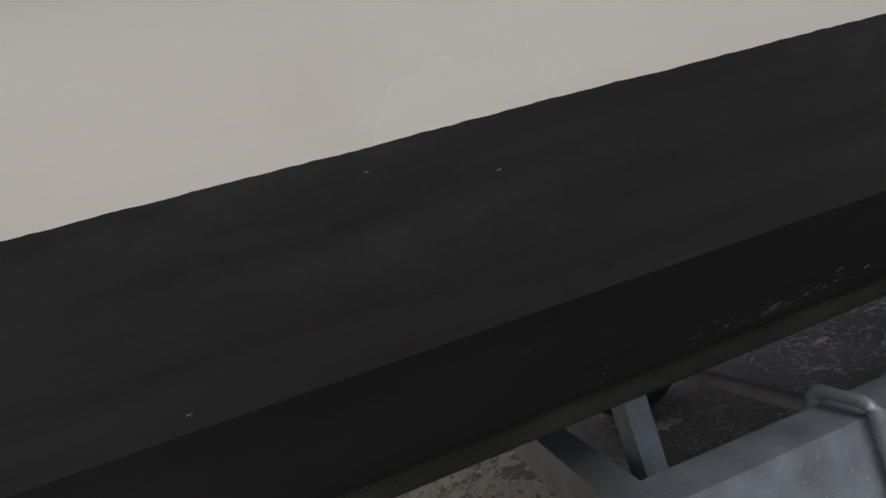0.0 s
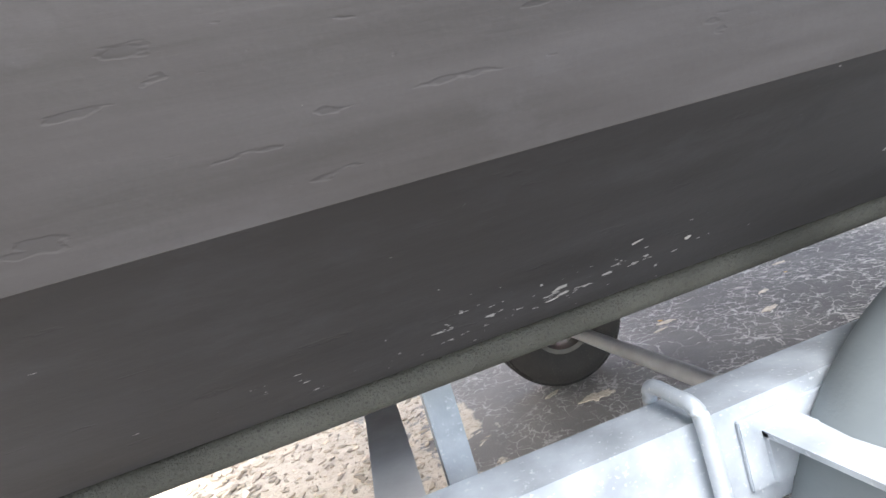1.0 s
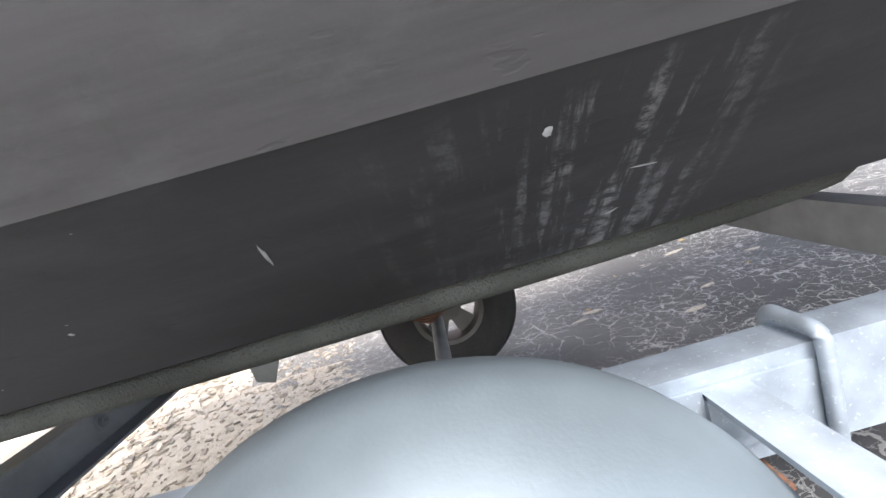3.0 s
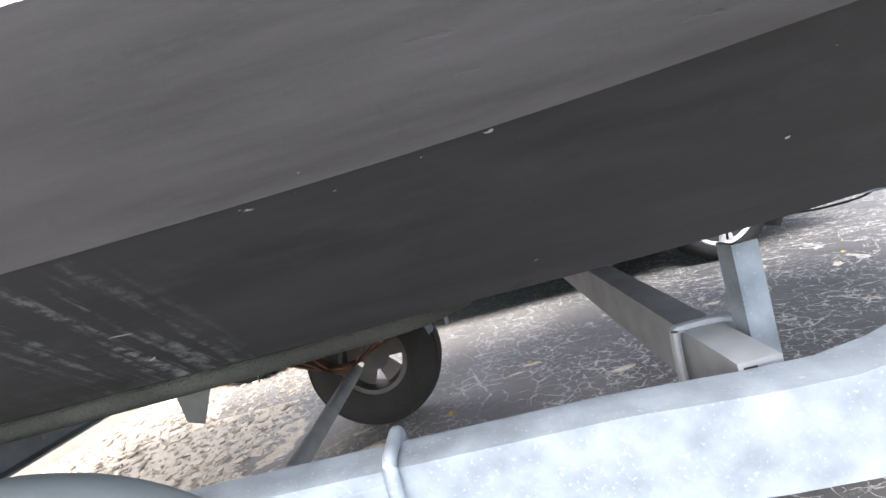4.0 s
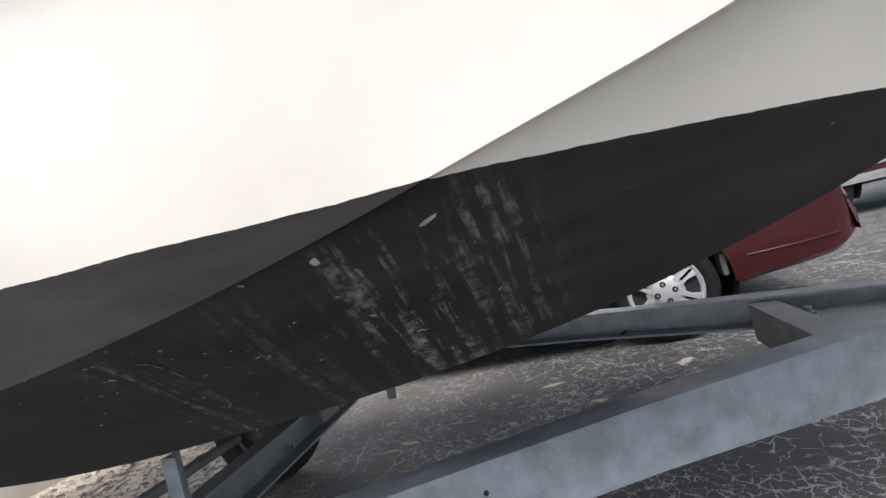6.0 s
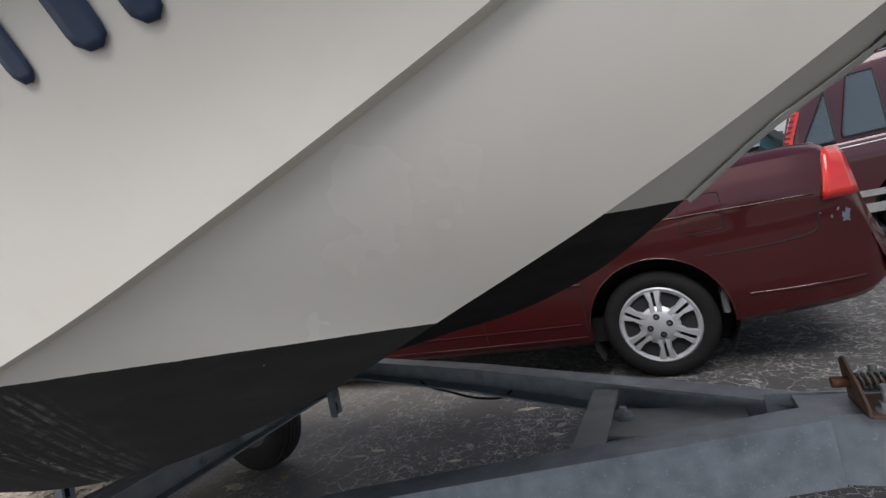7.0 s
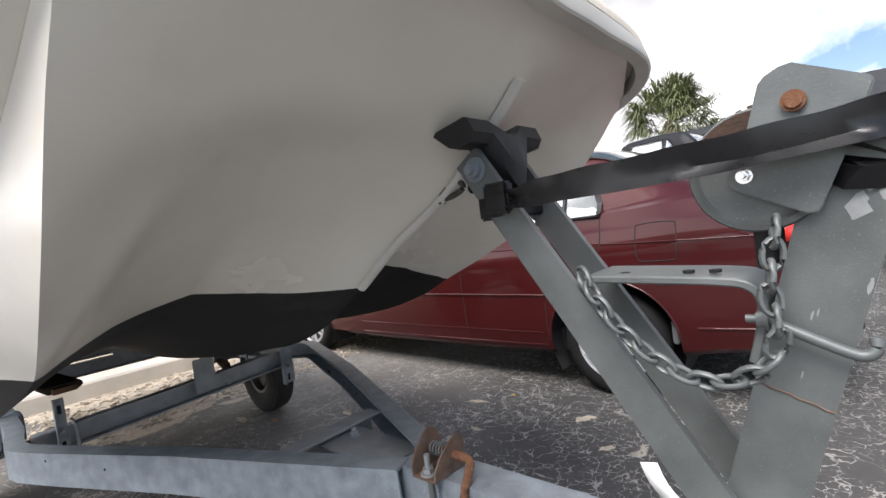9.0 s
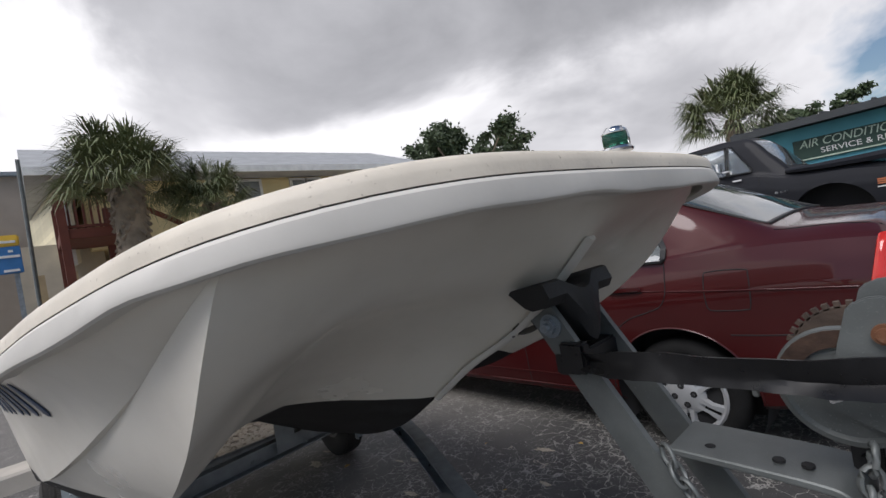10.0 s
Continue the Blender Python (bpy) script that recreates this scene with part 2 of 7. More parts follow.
def ground_material():
    """Old asphalt with pale worn flakes and cracks, dry pale sand washed over it behind the trailer."""
    m = bpy.data.materials.new("asphalt_and_sand")
    m.use_nodes = True
    n, l = m.node_tree.nodes, m.node_tree.links
    b = n["Principled BSDF"]
    t = n.new("ShaderNodeTexCoord")
    P = t.outputs["Object"]

    def noise_at(scale, detail=6, rough=0.6, dist=0.0):
        q = n.new("ShaderNodeTexNoise")
        q.inputs["Scale"].default_value, q.inputs["Detail"].default_value = scale, detail
        q.inputs["Roughness"].default_value, q.inputs["Distortion"].default_value = rough, dist
        l.new(P, q.inputs["Vector"])
        return q.outputs["Fac"]

    def ramp(src, a, c, ca=(0, 0, 0), cc=(1, 1, 1)):
        r = n.new("ShaderNodeValToRGB")
        r.color_ramp.elements[0].position, r.color_ramp.elements[1].position = a, c
        r.color_ramp.elements[0].color, r.color_ramp.elements[1].color = (*ca, 1), (*cc, 1)
        l.new(src, r.inputs["Fac"])
        return r.outputs["Color"]

    def mix(f, a, c):
        x = n.new("ShaderNodeMix")
        x.data_type = "RGBA"
        for s, k in ((f, "Factor"), (a, "A"), (c, "B")):
            if isinstance(s, (tuple, float)):
                x.inputs[k].default_value = (*s, 1) if isinstance(s, tuple) else s
            else:
                l.new(s, x.inputs[k])
        return x.outputs["Result"]

    def mth(op, a, c=0.0):
        x = n.new("ShaderNodeMath")
        x.operation = op
        for i, s in enumerate((a, c)):
            if isinstance(s, float):
                x.inputs[i].default_value = s
            else:
                l.new(s, x.inputs[i])
        return x.outputs[0]

    big, mid, fine = noise_at(0.7), noise_at(9), noise_at(170, 3)
    base = mix(ramp(big, 0.3, 0.7), (0.05, 0.0485, 0.047), (0.072, 0.07, 0.068))
    base = mix(mth("MULTIPLY", ramp(fine, 0.5, 0.75), 0.4), base, (0.1, 0.098, 0.095))
    sep = n.new("ShaderNodeSeparateXYZ")
    l.new(P, sep.inputs[0])
    X, Y = sep.outputs["X"], sep.outputs["Y"]
    # paler and dustier towards the sand, darker where the cars stand; the near side is kept darker so that it bounces
    # less light onto the hull
    dusty = ramp(mth("ADD", mth("ADD", mth("MULTIPLY", X, -0.34), mth("MULTIPLY", mth("MINIMUM", Y, 0.5), 0.5)), mth("ADD", big, 0.06)), 0.3, 0.85)
    dusty = mth("MULTIPLY", dusty, ramp(noise_at(4, 5), 0.3, 0.6, (0.8, 0.8, 0.8)))
    base = mix(mth("MULTIPLY", dusty, 0.8), base, (0.235, 0.22, 0.2))
    # plainer tone and fewer pale flakes on the near side, also to cut bounce light
    shift = mth("ADD", Y, mth("MULTIPLY", mth("SUBTRACT", big, 0.5), 0.8))
    wear = ramp(mth("MULTIPLY", mth("ADD", shift, 1.0), 0.5), 0.15, 0.6, (0.55, 0.55, 0.55))
    base = mix(wear, (0.088, 0.0855, 0.083), base)

    def warped(scale, amount):
        wnz = n.new("ShaderNodeTexNoise")
        wnz.inputs["Scale"].default_value, wnz.inputs["Detail"].default_value = scale, 3
        l.new(P, wnz.inputs["Vector"])
        wsc = n.new("ShaderNodeVectorMath")
        wsc.operation = "SCALE"
        wsc.inputs["Scale"].default_value = amount
        l.new(wnz.outputs["Color"], wsc.inputs[0])
        wq = n.new("ShaderNodeVectorMath")
        wq.operation = "ADD"
        l.new(P, wq.inputs[0])
        l.new(wsc.outputs[0], wq.inputs[1])
        return wq.outputs[0]

    def web_of(scale, where, width, breaks):
        """A crackle of thin pale lines whose width and presence change from place to place."""
        v = n.new("ShaderNodeTexVoronoi")
        v.feature = "DISTANCE_TO_EDGE"
        v.inputs["Scale"].default_value = scale
        l.new(where, v.inputs["Vector"])
        thick = mth("MULTIPLY", ramp(noise_at(scale * 0.8, 4, 0.7), 0.42, 0.72), width)
        line = mth("LESS_THAN", v.outputs["Distance"], thick)
        return mth("MULTIPLY", line, ramp(breaks, 0.44, 0.5))

    jag = warped(26, 0.045)
    web = mth("MAXIMUM", web_of(11, jag, 0.055, noise_at(2.6, 6, 0.7)), web_of(25, warped(60, 0.02), 0.085, noise_at(2.3, 5, 0.65)))
    fleck = mth("MULTIPLY", ramp(noise_at(19, 8, 0.62, 1.2), 0.66, 0.675), ramp(noise_at(3.6, 5, 0.65), 0.48, 0.56))
    web = mth("MAXIMUM", mth("MULTIPLY", web, 0.8), mth("MULTIPLY", fleck, 0.4))
    web = mth("MULTIPLY", web, wear)
    base = mix(web, base, (0.38, 0.365, 0.34))
    # long wandering cracks, pale with dust, and a few dark open ones
    crack = web_of(4.2, warped(9, 0.16), 0.022, noise_at(1.3, 4))
    base = mix(mth("MULTIPLY", crack, 0.6), base, (0.46, 0.44, 0.40))
    blot = ramp(noise_at(5.2, 8, 0.72, 0.5), 0.64, 0.655)
    base = mix(mth("MULTIPLY", blot, 0.8), base, (0.42, 0.385, 0.32))
    # sand lies behind the axle: a straight edge across the lot, jagged holes of bare asphalt along it
    edge_n = mth("MULTIPLY", mth("SUBTRACT", noise_at(9, 6, 0.7), 0.5), 0.09)
    sx = mth("ADD", mth("SUBTRACT", -0.37, X), edge_n)
    sy = mth("ADD", mth("SUBTRACT", Y, -0.3), mth("MULTIPLY", mth("SUBTRACT", noise_at(2.6, 8, 0.7), 0.5), 1.2))
    solid = mth("MULTIPLY", ramp(sx, 0.0, 0.012), ramp(sy, 0.0, 0.03))
    solid = mth("MULTIPLY", solid, mth("LESS_THAN", Y, mth("ADD", 1.25, mth("MAXIMUM", 0.0, mth("MULTIPLY", mth("SUBTRACT", -1.0, X), 3.0)))))
    depth = mth("MULTIPLY", mth("MINIMUM", mth("MAXIMUM", sx, 0.0), 0.7), 0.34)
    holes = mth("ADD", noise_at(4.6, 9, 0.66, 0.5), depth)
    sand_f = mth("MULTIPLY", solid, ramp(holes, 0.52, 0.532))
    sand = mix(ramp(noise_at(15, 9, 0.75), 0.35, 0.68), (0.44, 0.37, 0.28), (0.66, 0.59, 0.48))
    sand = mix(mth("MULTIPLY", ramp(noise_at(34, 9, 0.8, 1.2), 0.53, 0.58), 0.55), sand, (0.26, 0.2, 0.145))
    sand = mix(mth("MULTIPLY", ramp(noise_at(120, 4, 0.7), 0.58, 0.62), 0.6), sand, (0.15, 0.12, 0.09))
    col = mix(sand_f, base, sand)
    l.new(col, b.inputs["Base Color"])
    rr = n.new("ShaderNodeMapRange")
    rr.inputs["To Min"].default_value, rr.inputs["To Max"].default_value = 0.55, 0.95
    l.new(mid, rr.inputs["Value"])
    l.new(rr.outputs["Result"], b.inputs["Roughness"])
    bp = n.new("ShaderNodeBump")
    bp.inputs["Strength"].default_value, bp.inputs["Distance"].default_value = 0.5, 0.006
    l.new(mth("ADD", mth("ADD", fine, mth("MULTIPLY", web, -0.6)), mth("MULTIPLY", mid, 0.8)), bp.inputs["Height"])
    l.new(bp.outputs["Normal"], b.inputs["Normal"])
    return m


M_HULL = hull_material()
M_GROUND = ground_material()
M_GALV = material("galvanised_steel", (0.255, 0.288, 0.318), 0.45, 0.35, 0.24, 22, 210, 0.08, (0.36, 0.39, 0.415), -0.05)
M_GALVD = material("weathered_galvanised_steel", (0.135, 0.146, 0.143), 0.46, 0.3, 0.26, 11, 420, 0.07, (0.19, 0.2, 0.196), -0.1)
# paler copy of the galvanised steel, colour lifted for parts in the hull's shade
M_GALVM = material("galvanised_steel_lifted", (0.30, 0.31, 0.315), 0.55, 0.25, 0.2, 14, 120, 0.12)
M_ALU = material("galvanised_fender", (0.1, 0.118, 0.127), 0.6, 0.25, 0.35, 4, 260, 0.06, spec=0.3)
M_RUST = material("rusted_steel", (0.17, 0.075, 0.038), 0.85, 0.2, 0.4, 30, 120, 0.5, (0.22, 0.13, 0.085), 0.3)
M_RUSTG = material("rust_stained_steel", (0.15, 0.105, 0.08), 0.75, 0.3, 0.35, 30, 140, 0.35, (0.2, 0.085, 0.04), 0.25)
M_RUSTD = material("dark_rusted_spring", (0.13, 0.06, 0.032), 0.85, 0.1, 0.4, 25, 120, 0.4, (0.06, 0.045, 0.035), 0.3)
M_RUBBER = material("tyre_rubber", (0.022, 0.02, 0.018), 0.85, 0, 0.3, 20, 150, 0.3, (0.04, 0.036, 0.031), 0.1)
M_BLACK = material("black_rubber", (0.012, 0.012, 0.013), 0.55, 0, 0.2, 20, 120, 0.15)
M_STRAP = material("black_webbing", (0.008, 0.008, 0.009), 0.3, 0, 0.2, 60, 700, 0.04, spec=0.45)
M_CARPET = material("marine_carpet", (0.052, 0.052, 0.044), 1.0, 0, 0.35, 9, 420, 0.7, (0.035, 0.035, 0.03), 0.1, spec=0.1)
M_WOOD = material("old_wood", (0.14, 0.08, 0.045), 0.9, 0, 0.35, 8, 60, 0.5)
M_CHIP = material("bare_chipped_gelcoat", (0.27, 0.27, 0.255), 0.7, 0, 0.4, 60, 300, 0.2)
M_SCUFF = material("rubbed_paint", (0.075, 0.075, 0.072), 0.7, 0, 0.5, 120, 300, 0.2)
M_RAIL = material("white_vinyl_rail", (0.66, 0.635, 0.585), 0.55, 0, 0.08, 7, 60, 0.06, spec=0.3)
M_CREAM = material("aged_cream_gelcoat", (0.68, 0.62, 0.52), 0.5, 0, 0.16, 9, 130, 0.14, (0.28, 0.23, 0.17), -0.32)
M_CAULK = material("dark_caulk", (0.05, 0.045, 0.04), 0.8)
M_RED = material("burgundy_car_paint", (0.05, 0.0046, 0.005), 0.42, 0.2, 0.12, 2, 200, 0.0, coat=0.8, spec=0.2, haze=0.05)
M_VAN = material("maroon_van_paint", (0.045, 0.009, 0.012), 0.4, 0.2, 0.08, 2, 200, 0.0, coat=1.0, spec=0.2, haze=0.05)
M_TRUCK = material("faded_black_paint", (0.013, 0.014, 0.018), 0.6, 0.0, 0.2, 3, 120, 0.02, coat=0.08, spec=0.2)
M_CARTYRE = material("car_tyre_rubber", (0.012, 0.012, 0.012), 0.85, 0, 0.25, 20, 150, 0.15, spec=0.2)
M_SILVER = material("silver_wheel_cover", (0.55, 0.56, 0.57), 0.35, 0.5, 0.08, 10, 120, 0.05)
M_CHROME = material("chrome", (0.7, 0.71, 0.72), 0.15, 1.0, 0.05, 10, 100, 0.02)
# near-black colour that stands in for shade in holes, recesses and hollow bodies
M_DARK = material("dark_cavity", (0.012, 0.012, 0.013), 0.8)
M_CLEARGLASS = glass("clear_car_glass", (0.75, 0.8, 0.82), trans=0.9)
M_GLASS = glass("car_glass", (0.1, 0.13, 0.14), trans=0.5, ior=1.75)
M_REDLENS = material("red_lens", (0.6, 0.03, 0.02), 0.15, 0, 0.1, 10, 100, 0.0, coat=0.6)
M_BLUEW = material("turquoise_wall_paint", (0.13, 0.42, 0.52), 0.75, 0, 0.1, 2, 40, 0.2)
M_ROOFM = material("dark_metal_roof", (0.055, 0.06, 0.065), 0.6, 0.2, 0.2, 2, 40, 0.1)
M_SIGN = material("dark_green_sign", (0.025, 0.06, 0.045), 0.5)
M_WHITEP = material("white_paint", (0.78, 0.78, 0.76), 0.55)
M_PALEGREEN = material("pale_green_paint", (0.5, 0.62, 0.5), 0.55)
M_TAUPE = material("taupe_render", (0.3, 0.26, 0.22), 0.85, 0, 0.1, 1.5, 30, 0.2)
M_SIDING = material("cream_lap_siding", (0.72, 0.66, 0.48), 0.7, 0, 0.08, 2, 30, 0.1, use_random=True)
M_YELLOWH = material("pale_yellow_siding", (0.72, 0.6, 0.33), 0.75, 0, 0.1, 2, 30, 0.15)
M_ROOFG = material("grey_shingles", (0.36, 0.37, 0.38), 0.9, 0, 0.15, 3, 60, 0.4)
M_DECK = material("red_brown_deck_stain", (0.12, 0.032, 0.02), 0.7, 0, 0.2, 4, 50, 0.3)
M_POST = material("tan_post", (0.42, 0.33, 0.2), 0.8)
M_BLOCK = material("pale_block_wall", (0.5, 0.45, 0.36), 0.9, 0, 0.12, 3, 40, 0.3)
M_PALMLEAF = material("palm_leaf", (0.14, 0.165, 0.075), 0.5, 0, 0.4, 2.5, 9, 0.1, (0.27, 0.24, 0.13), 0.05)
M_PALMTRUNK = material("palm_trunk", (0.25, 0.205, 0.155), 0.95, 0, 0.3, 6, 40, 0.5)
M_LEAF = material("oak_leaf", (0.05, 0.075, 0.03), 0.6, 0, 0.35, 5, 40, 0.1)
M_CONC = material("pale_concrete", (0.5, 0.46, 0.4), 0.9, 0, 0.12, 4, 60, 0.3)
M_NAVY = material("navy_vinyl_letters", (0.02, 0.04, 0.09), 0.4)
M_STEELW = material("steel_spoke_wheel", (0.09, 0.083, 0.074), 0.5, 0.4, 0.2, 12, 80, 0.1)
M_SIGNBLUE = material("blue_sign", (0.04, 0.17, 0.42), 0.5)
M_SIGNYEL = material("yellow_sign", (0.75, 0.5, 0.06), 0.5)
M_GREENLENS = glass("green_lens", (0.03, 0.16, 0.11), 0.1)
M_STONE = material("pebble", (0.36, 0.31, 0.25), 0.9, 0, 0.25, 8, 60, 0.3, use_random=True)
M_LEAFY = material("dry_leaf", (0.5, 0.3, 0.07), 0.7, use_random=True)

# ---- mesh helpers ----


def finish(name, bm, mat, parent=None, label="", smooth=35, bevel=0.0):
    me = bpy.data.meshes.new(name)
    if bevel:
        sharp = [ed for ed in bm.edges if len(ed.link_faces) == 2 and ed.calc_face_angle(0) > radians(40)]
        bmesh.ops.bevel(bm, geom=sharp, offset=bevel, segments=2, affect="EDGES", clamp_overlap=True)
    bmesh.ops.recalc_face_normals(bm, faces=bm.faces)
    bm.to_mesh(me)
    bm.free()
    if smooth:
        me.polygons.foreach_set("use_smooth", [True] * len(me.polygons))
        me.set_sharp_from_angle(angle=radians(smooth))
    me.materials.append(mat)
    ob = new(name, me)
    if parent:
        ob.parent = parent
    if label:
        ob["label"] = label
    return ob


def part(name, bm, mat, parent, label="", smooth=35, bevel=0.0):
    return finish(name, bm, mat, parent, label, smooth, bevel)


def thing(name, label, category, group="", at=None):
    ob = new(name)
    ob.empty_display_size = 0.1
    if at is not None:
        ob.matrix_world = at
    return tagged(ob, label, category, group)


def box(bm, c, s, m=None):
    r = bmesh.ops.create_cube(bm, size=1.0, matrix=(m or Matrix.Identity(4)) @ Matrix.Translation(c) @ Matrix.Diagonal((*s, 1)))
    return r["verts"]


def boxes(*items, m=None):
    bm = bmesh.new()
    for c, s in items:
        box(bm, c, s, m)
    return bm


def loft(rings, closed=True, caps=True, bm=None):
    bm = bm or bmesh.new()
    vs = [[bm.verts.new(p) for p in r] for r in rings]
    n = len(rings[0])
    for a, b in zip(vs[:-1], vs[1:]):
        for i in range(n if closed else n - 1):
            j = (i + 1) % n
            try:
                bm.faces.new((a[i], a[j], b[j], b[i]))
            except ValueError:
                pass
    if caps and closed:
        for r in (vs[0], vs[-1]):
            try:
                bm.faces.new(r)
            except ValueError:
                pass
    return bm


def frames_along(path):
    """Tangent, side and up at each point of a path, for sweeping sections along it."""
    pts = [Vector(p) for p in path]
    out = []
    for i, p in enumerate(pts):
        t = (pts[min(i + 1, len(pts) - 1)] - pts[max(i - 1, 0)]).normalized()
        ref = Vector((0, 0, 1)) if abs(t.z) < 0.93 else Vector((1, 0, 0))
        s = t.cross(ref).normalized()
        out.append((p, t, s, s.cross(t).normalized()))
    return out


def sweep(path, section, caps=True, bm=None):
    """Sweep a closed section of (side, up) points along a path."""
    rings = [[p + s * a + u * b for a, b in section] for p, t, s, u in frames_along(path)]
    return loft(rings, True, caps, bm)


def circle(r, n=12):
    return [(r * math.cos(2 * math.pi * i / n), r * math.sin(2 * math.pi * i / n)) for i in range(n)]


def rect(w, h):
    return [(-w / 2, -h / 2), (w / 2, -h / 2), (w / 2, h / 2), (-w / 2, h / 2)]


def tube(path, r, n=12, bm=None):
    return sweep(path, circle(r, n), True, bm)


def lathe(profile, n=40, axis="y", centre=(0, 0, 0), bm=None):
    """Turn a profile of (radius, height) round an axis."""
    rings = []
    for i in range(n):
        a = 2 * math.pi * i / n
        ring = []
        for r, h in profile:
            c, s = r * math.cos(a), r * math.sin(a)
            p = {"y": (c, h, s), "z": (c, s, h), "x": (h, c, s)}[axis]
            ring.append(Vector(p) + Vector(centre))
        rings.append(ring)
    rings.append(rings[0])
    bm = loft(rings, False, False, bm)
    bmesh.ops.remove_doubles(bm, verts=bm.verts, dist=1e-5)
    return bm


def spline(points, steps):
    """Catmull-Rom through points; steps per span."""
    p = [Vector(q) for q in points]
    out = []
    for i in range(len(p) - 1):
        a, b, c, d = p[max(i - 1, 0)], p[i], p[i + 1], p[min(i + 2, len(p) - 1)]
        for k in range(steps):
            t = k / steps
            out.append(0.5 * (2 * b + (c - a) * t + (2 * a - 5 * b + 4 * c - d) * t * t + (3 * b - a - 3 * c + d) * t ** 3))
    out.append(p[-1])
    return out


def lerp_table(x, table):
    if x <= table[0][0]:
        return table[0][1]
    for (a, va), (b, vb) in zip(table[:-1], table[1:]):
        if x <= b:
            return va + (vb - va) * (x - a) / (b - a)
    return table[-1][1]


def bolt(bm, at, axis="y", r=0.011, sign=-1, washer=True):
    """A hex nut on a washer with a stub of thread."""
    p = Vector(at)
    d = {"x": Vector((1, 0, 0)), "y": Vector((0, 1, 0)), "z": Vector((0, 0, 1))}[axis] * sign
    if washer:
        tube([p, p + d * 0.003], r * 1.5, 14, bm)
    tube([p + d * 0.003, p + d * 0.012], r, 6, bm)
    tube([p + d * 0.012, p + d * 0.022], r * 0.55, 8, bm)

# ---- ground ----


def build_ground():
    bm = bmesh.new()
    xs = [-400, -60, -20, -8] + [-5 + 0.25 * i for i in range(41)] + [8, 20, 60, 400]
    ys = [-400, -60, -20, -8, -4] + [-2 + 0.25 * i for i in range(41)] + [12, 20, 60, 400]
    vs = [[bm.verts.new((x, y, 0.0)) for y in ys] for x in xs]
    for a, b in zip(vs[:-1], vs[1:]):
        for i in range(len(ys) - 1):
            bm.faces.new((a[i], b[i], b[i + 1], a[i + 1]))
    ob = finish("ground", bm, M_GROUND, smooth=0)
    tagged(ob, "worn dark asphalt with pale flaking patches and drifted sand", "ground", kind="structure")


build_ground()

# ---- boat ----
# Rows of the starboard side from stern to bow: keel, tunnel crown, sponson edge, chine, sheer.
HULL_ROWS = [
    ((-1.42, 0, 0.600), (-1.42, -0.27, 0.715), (-1.42, -0.540, 0.648), (-1.42, -0.712, 0.778), (-1.42, -0.775, 1.020)),
    ((-0.60, 0, 0.605), (-0.60, -0.27, 0.720), (-0.60, -0.542, 0.650), (-0.60, -0.712, 0.778), (-0.60, -0.780, 1.030)),
    ((0.374, 0, 0.615), (0.374, -0.27, 0.730), (0.374, -0.547, 0.646), (0.35, -0.712, 0.776), (0.30, -0.790, 1.050)),
    ((0.80, 0, 0.635), (0.782, -0.27, 0.755), (0.782, -0.562, 0.650), (0.75, -0.714, 0.791), (0.70, -0.800, 1.075)),
    ((1.15, 0, 0.670), (1.10, -0.275, 0.785), (1.10, -0.585, 0.677), (1.00, -0.735, 0.806), (0.95, -0.808, 1.090)),
    ((1.45, 0, 0.705), (1.40, -0.28, 0.830), (1.35, -0.598, 0.707), (1.22, -0.757, 0.830), (1.15, -0.810, 1.100)),
    ((1.65, 0, 0.740), (1.58, -0.28, 0.870), (1.54, -0.596, 0.739), (1.38, -0.742, 0.860), (1.35, -0.805, 1.112)),
    ((1.80, 0, 0.765), (1.72, -0.28, 0.910), (1.69, -0.588, 0.776), (1.52, -0.725, 0.893), (1.50, -0.797, 1.138)),
    ((1.92, 0, 0.800), (1.84, -0.275, 0.945), (1.815, -0.574, 0.816), (1.638, -0.709, 0.922), (1.65, -0.787, 1.158)),
    ((2.02, 0, 0.842), (1.94, -0.27, 0.985), (1.925, -0.560, 0.862), (1.748, -0.693, 0.955), (1.80, -0.773, 1.178)),
    ((2.16, 0, 0.927), (2.10, -0.27, 1.058), (2.091, -0.565, 0.930), (1.929, -0.664, 1.016), (1.98, -0.750, 1.200)),
    ((2.30, 0, 1.020), (2.25, -0.275, 1.13), (2.234, -0.570, 1.000), (2.078, -0.637, 1.073), (2.14, -0.722, 1.220)),
    ((2.45, 0, 1.100), (2.38, -0.28, 1.187), (2.355, -0.573, 1.070), (2.21, -0.612, 1.131), (2.28, -0.690, 1.245)),
    ((2.56, 0, 1.187), (2.50, -0.285, 1.220), (2.45, -0.574, 1.140), (2.33, -0.596, 1.185), (2.40, -0.655, 1.265)),
    ((2.64, 0, 1.260), (2.60, -0.29, 1.270), (2.52, -0.571, 1.210), (2.44, -0.582, 1.235), (2.49, -0.620, 1.283)),
    ((2.69, 0, 1.305), (2.68, -0.29, 1.310), (2.58, -0.563, 1.280), (2.55, -0.572, 1.277), (2.56, -0.585, 1.295)),
    ((2.73, 0, 1.325), (2.715, -0.29, 1.322), (2.605, -0.556, 1.301), (2.598, -0.558, 1.302), (2.60, -0.557, 1.303)),
]


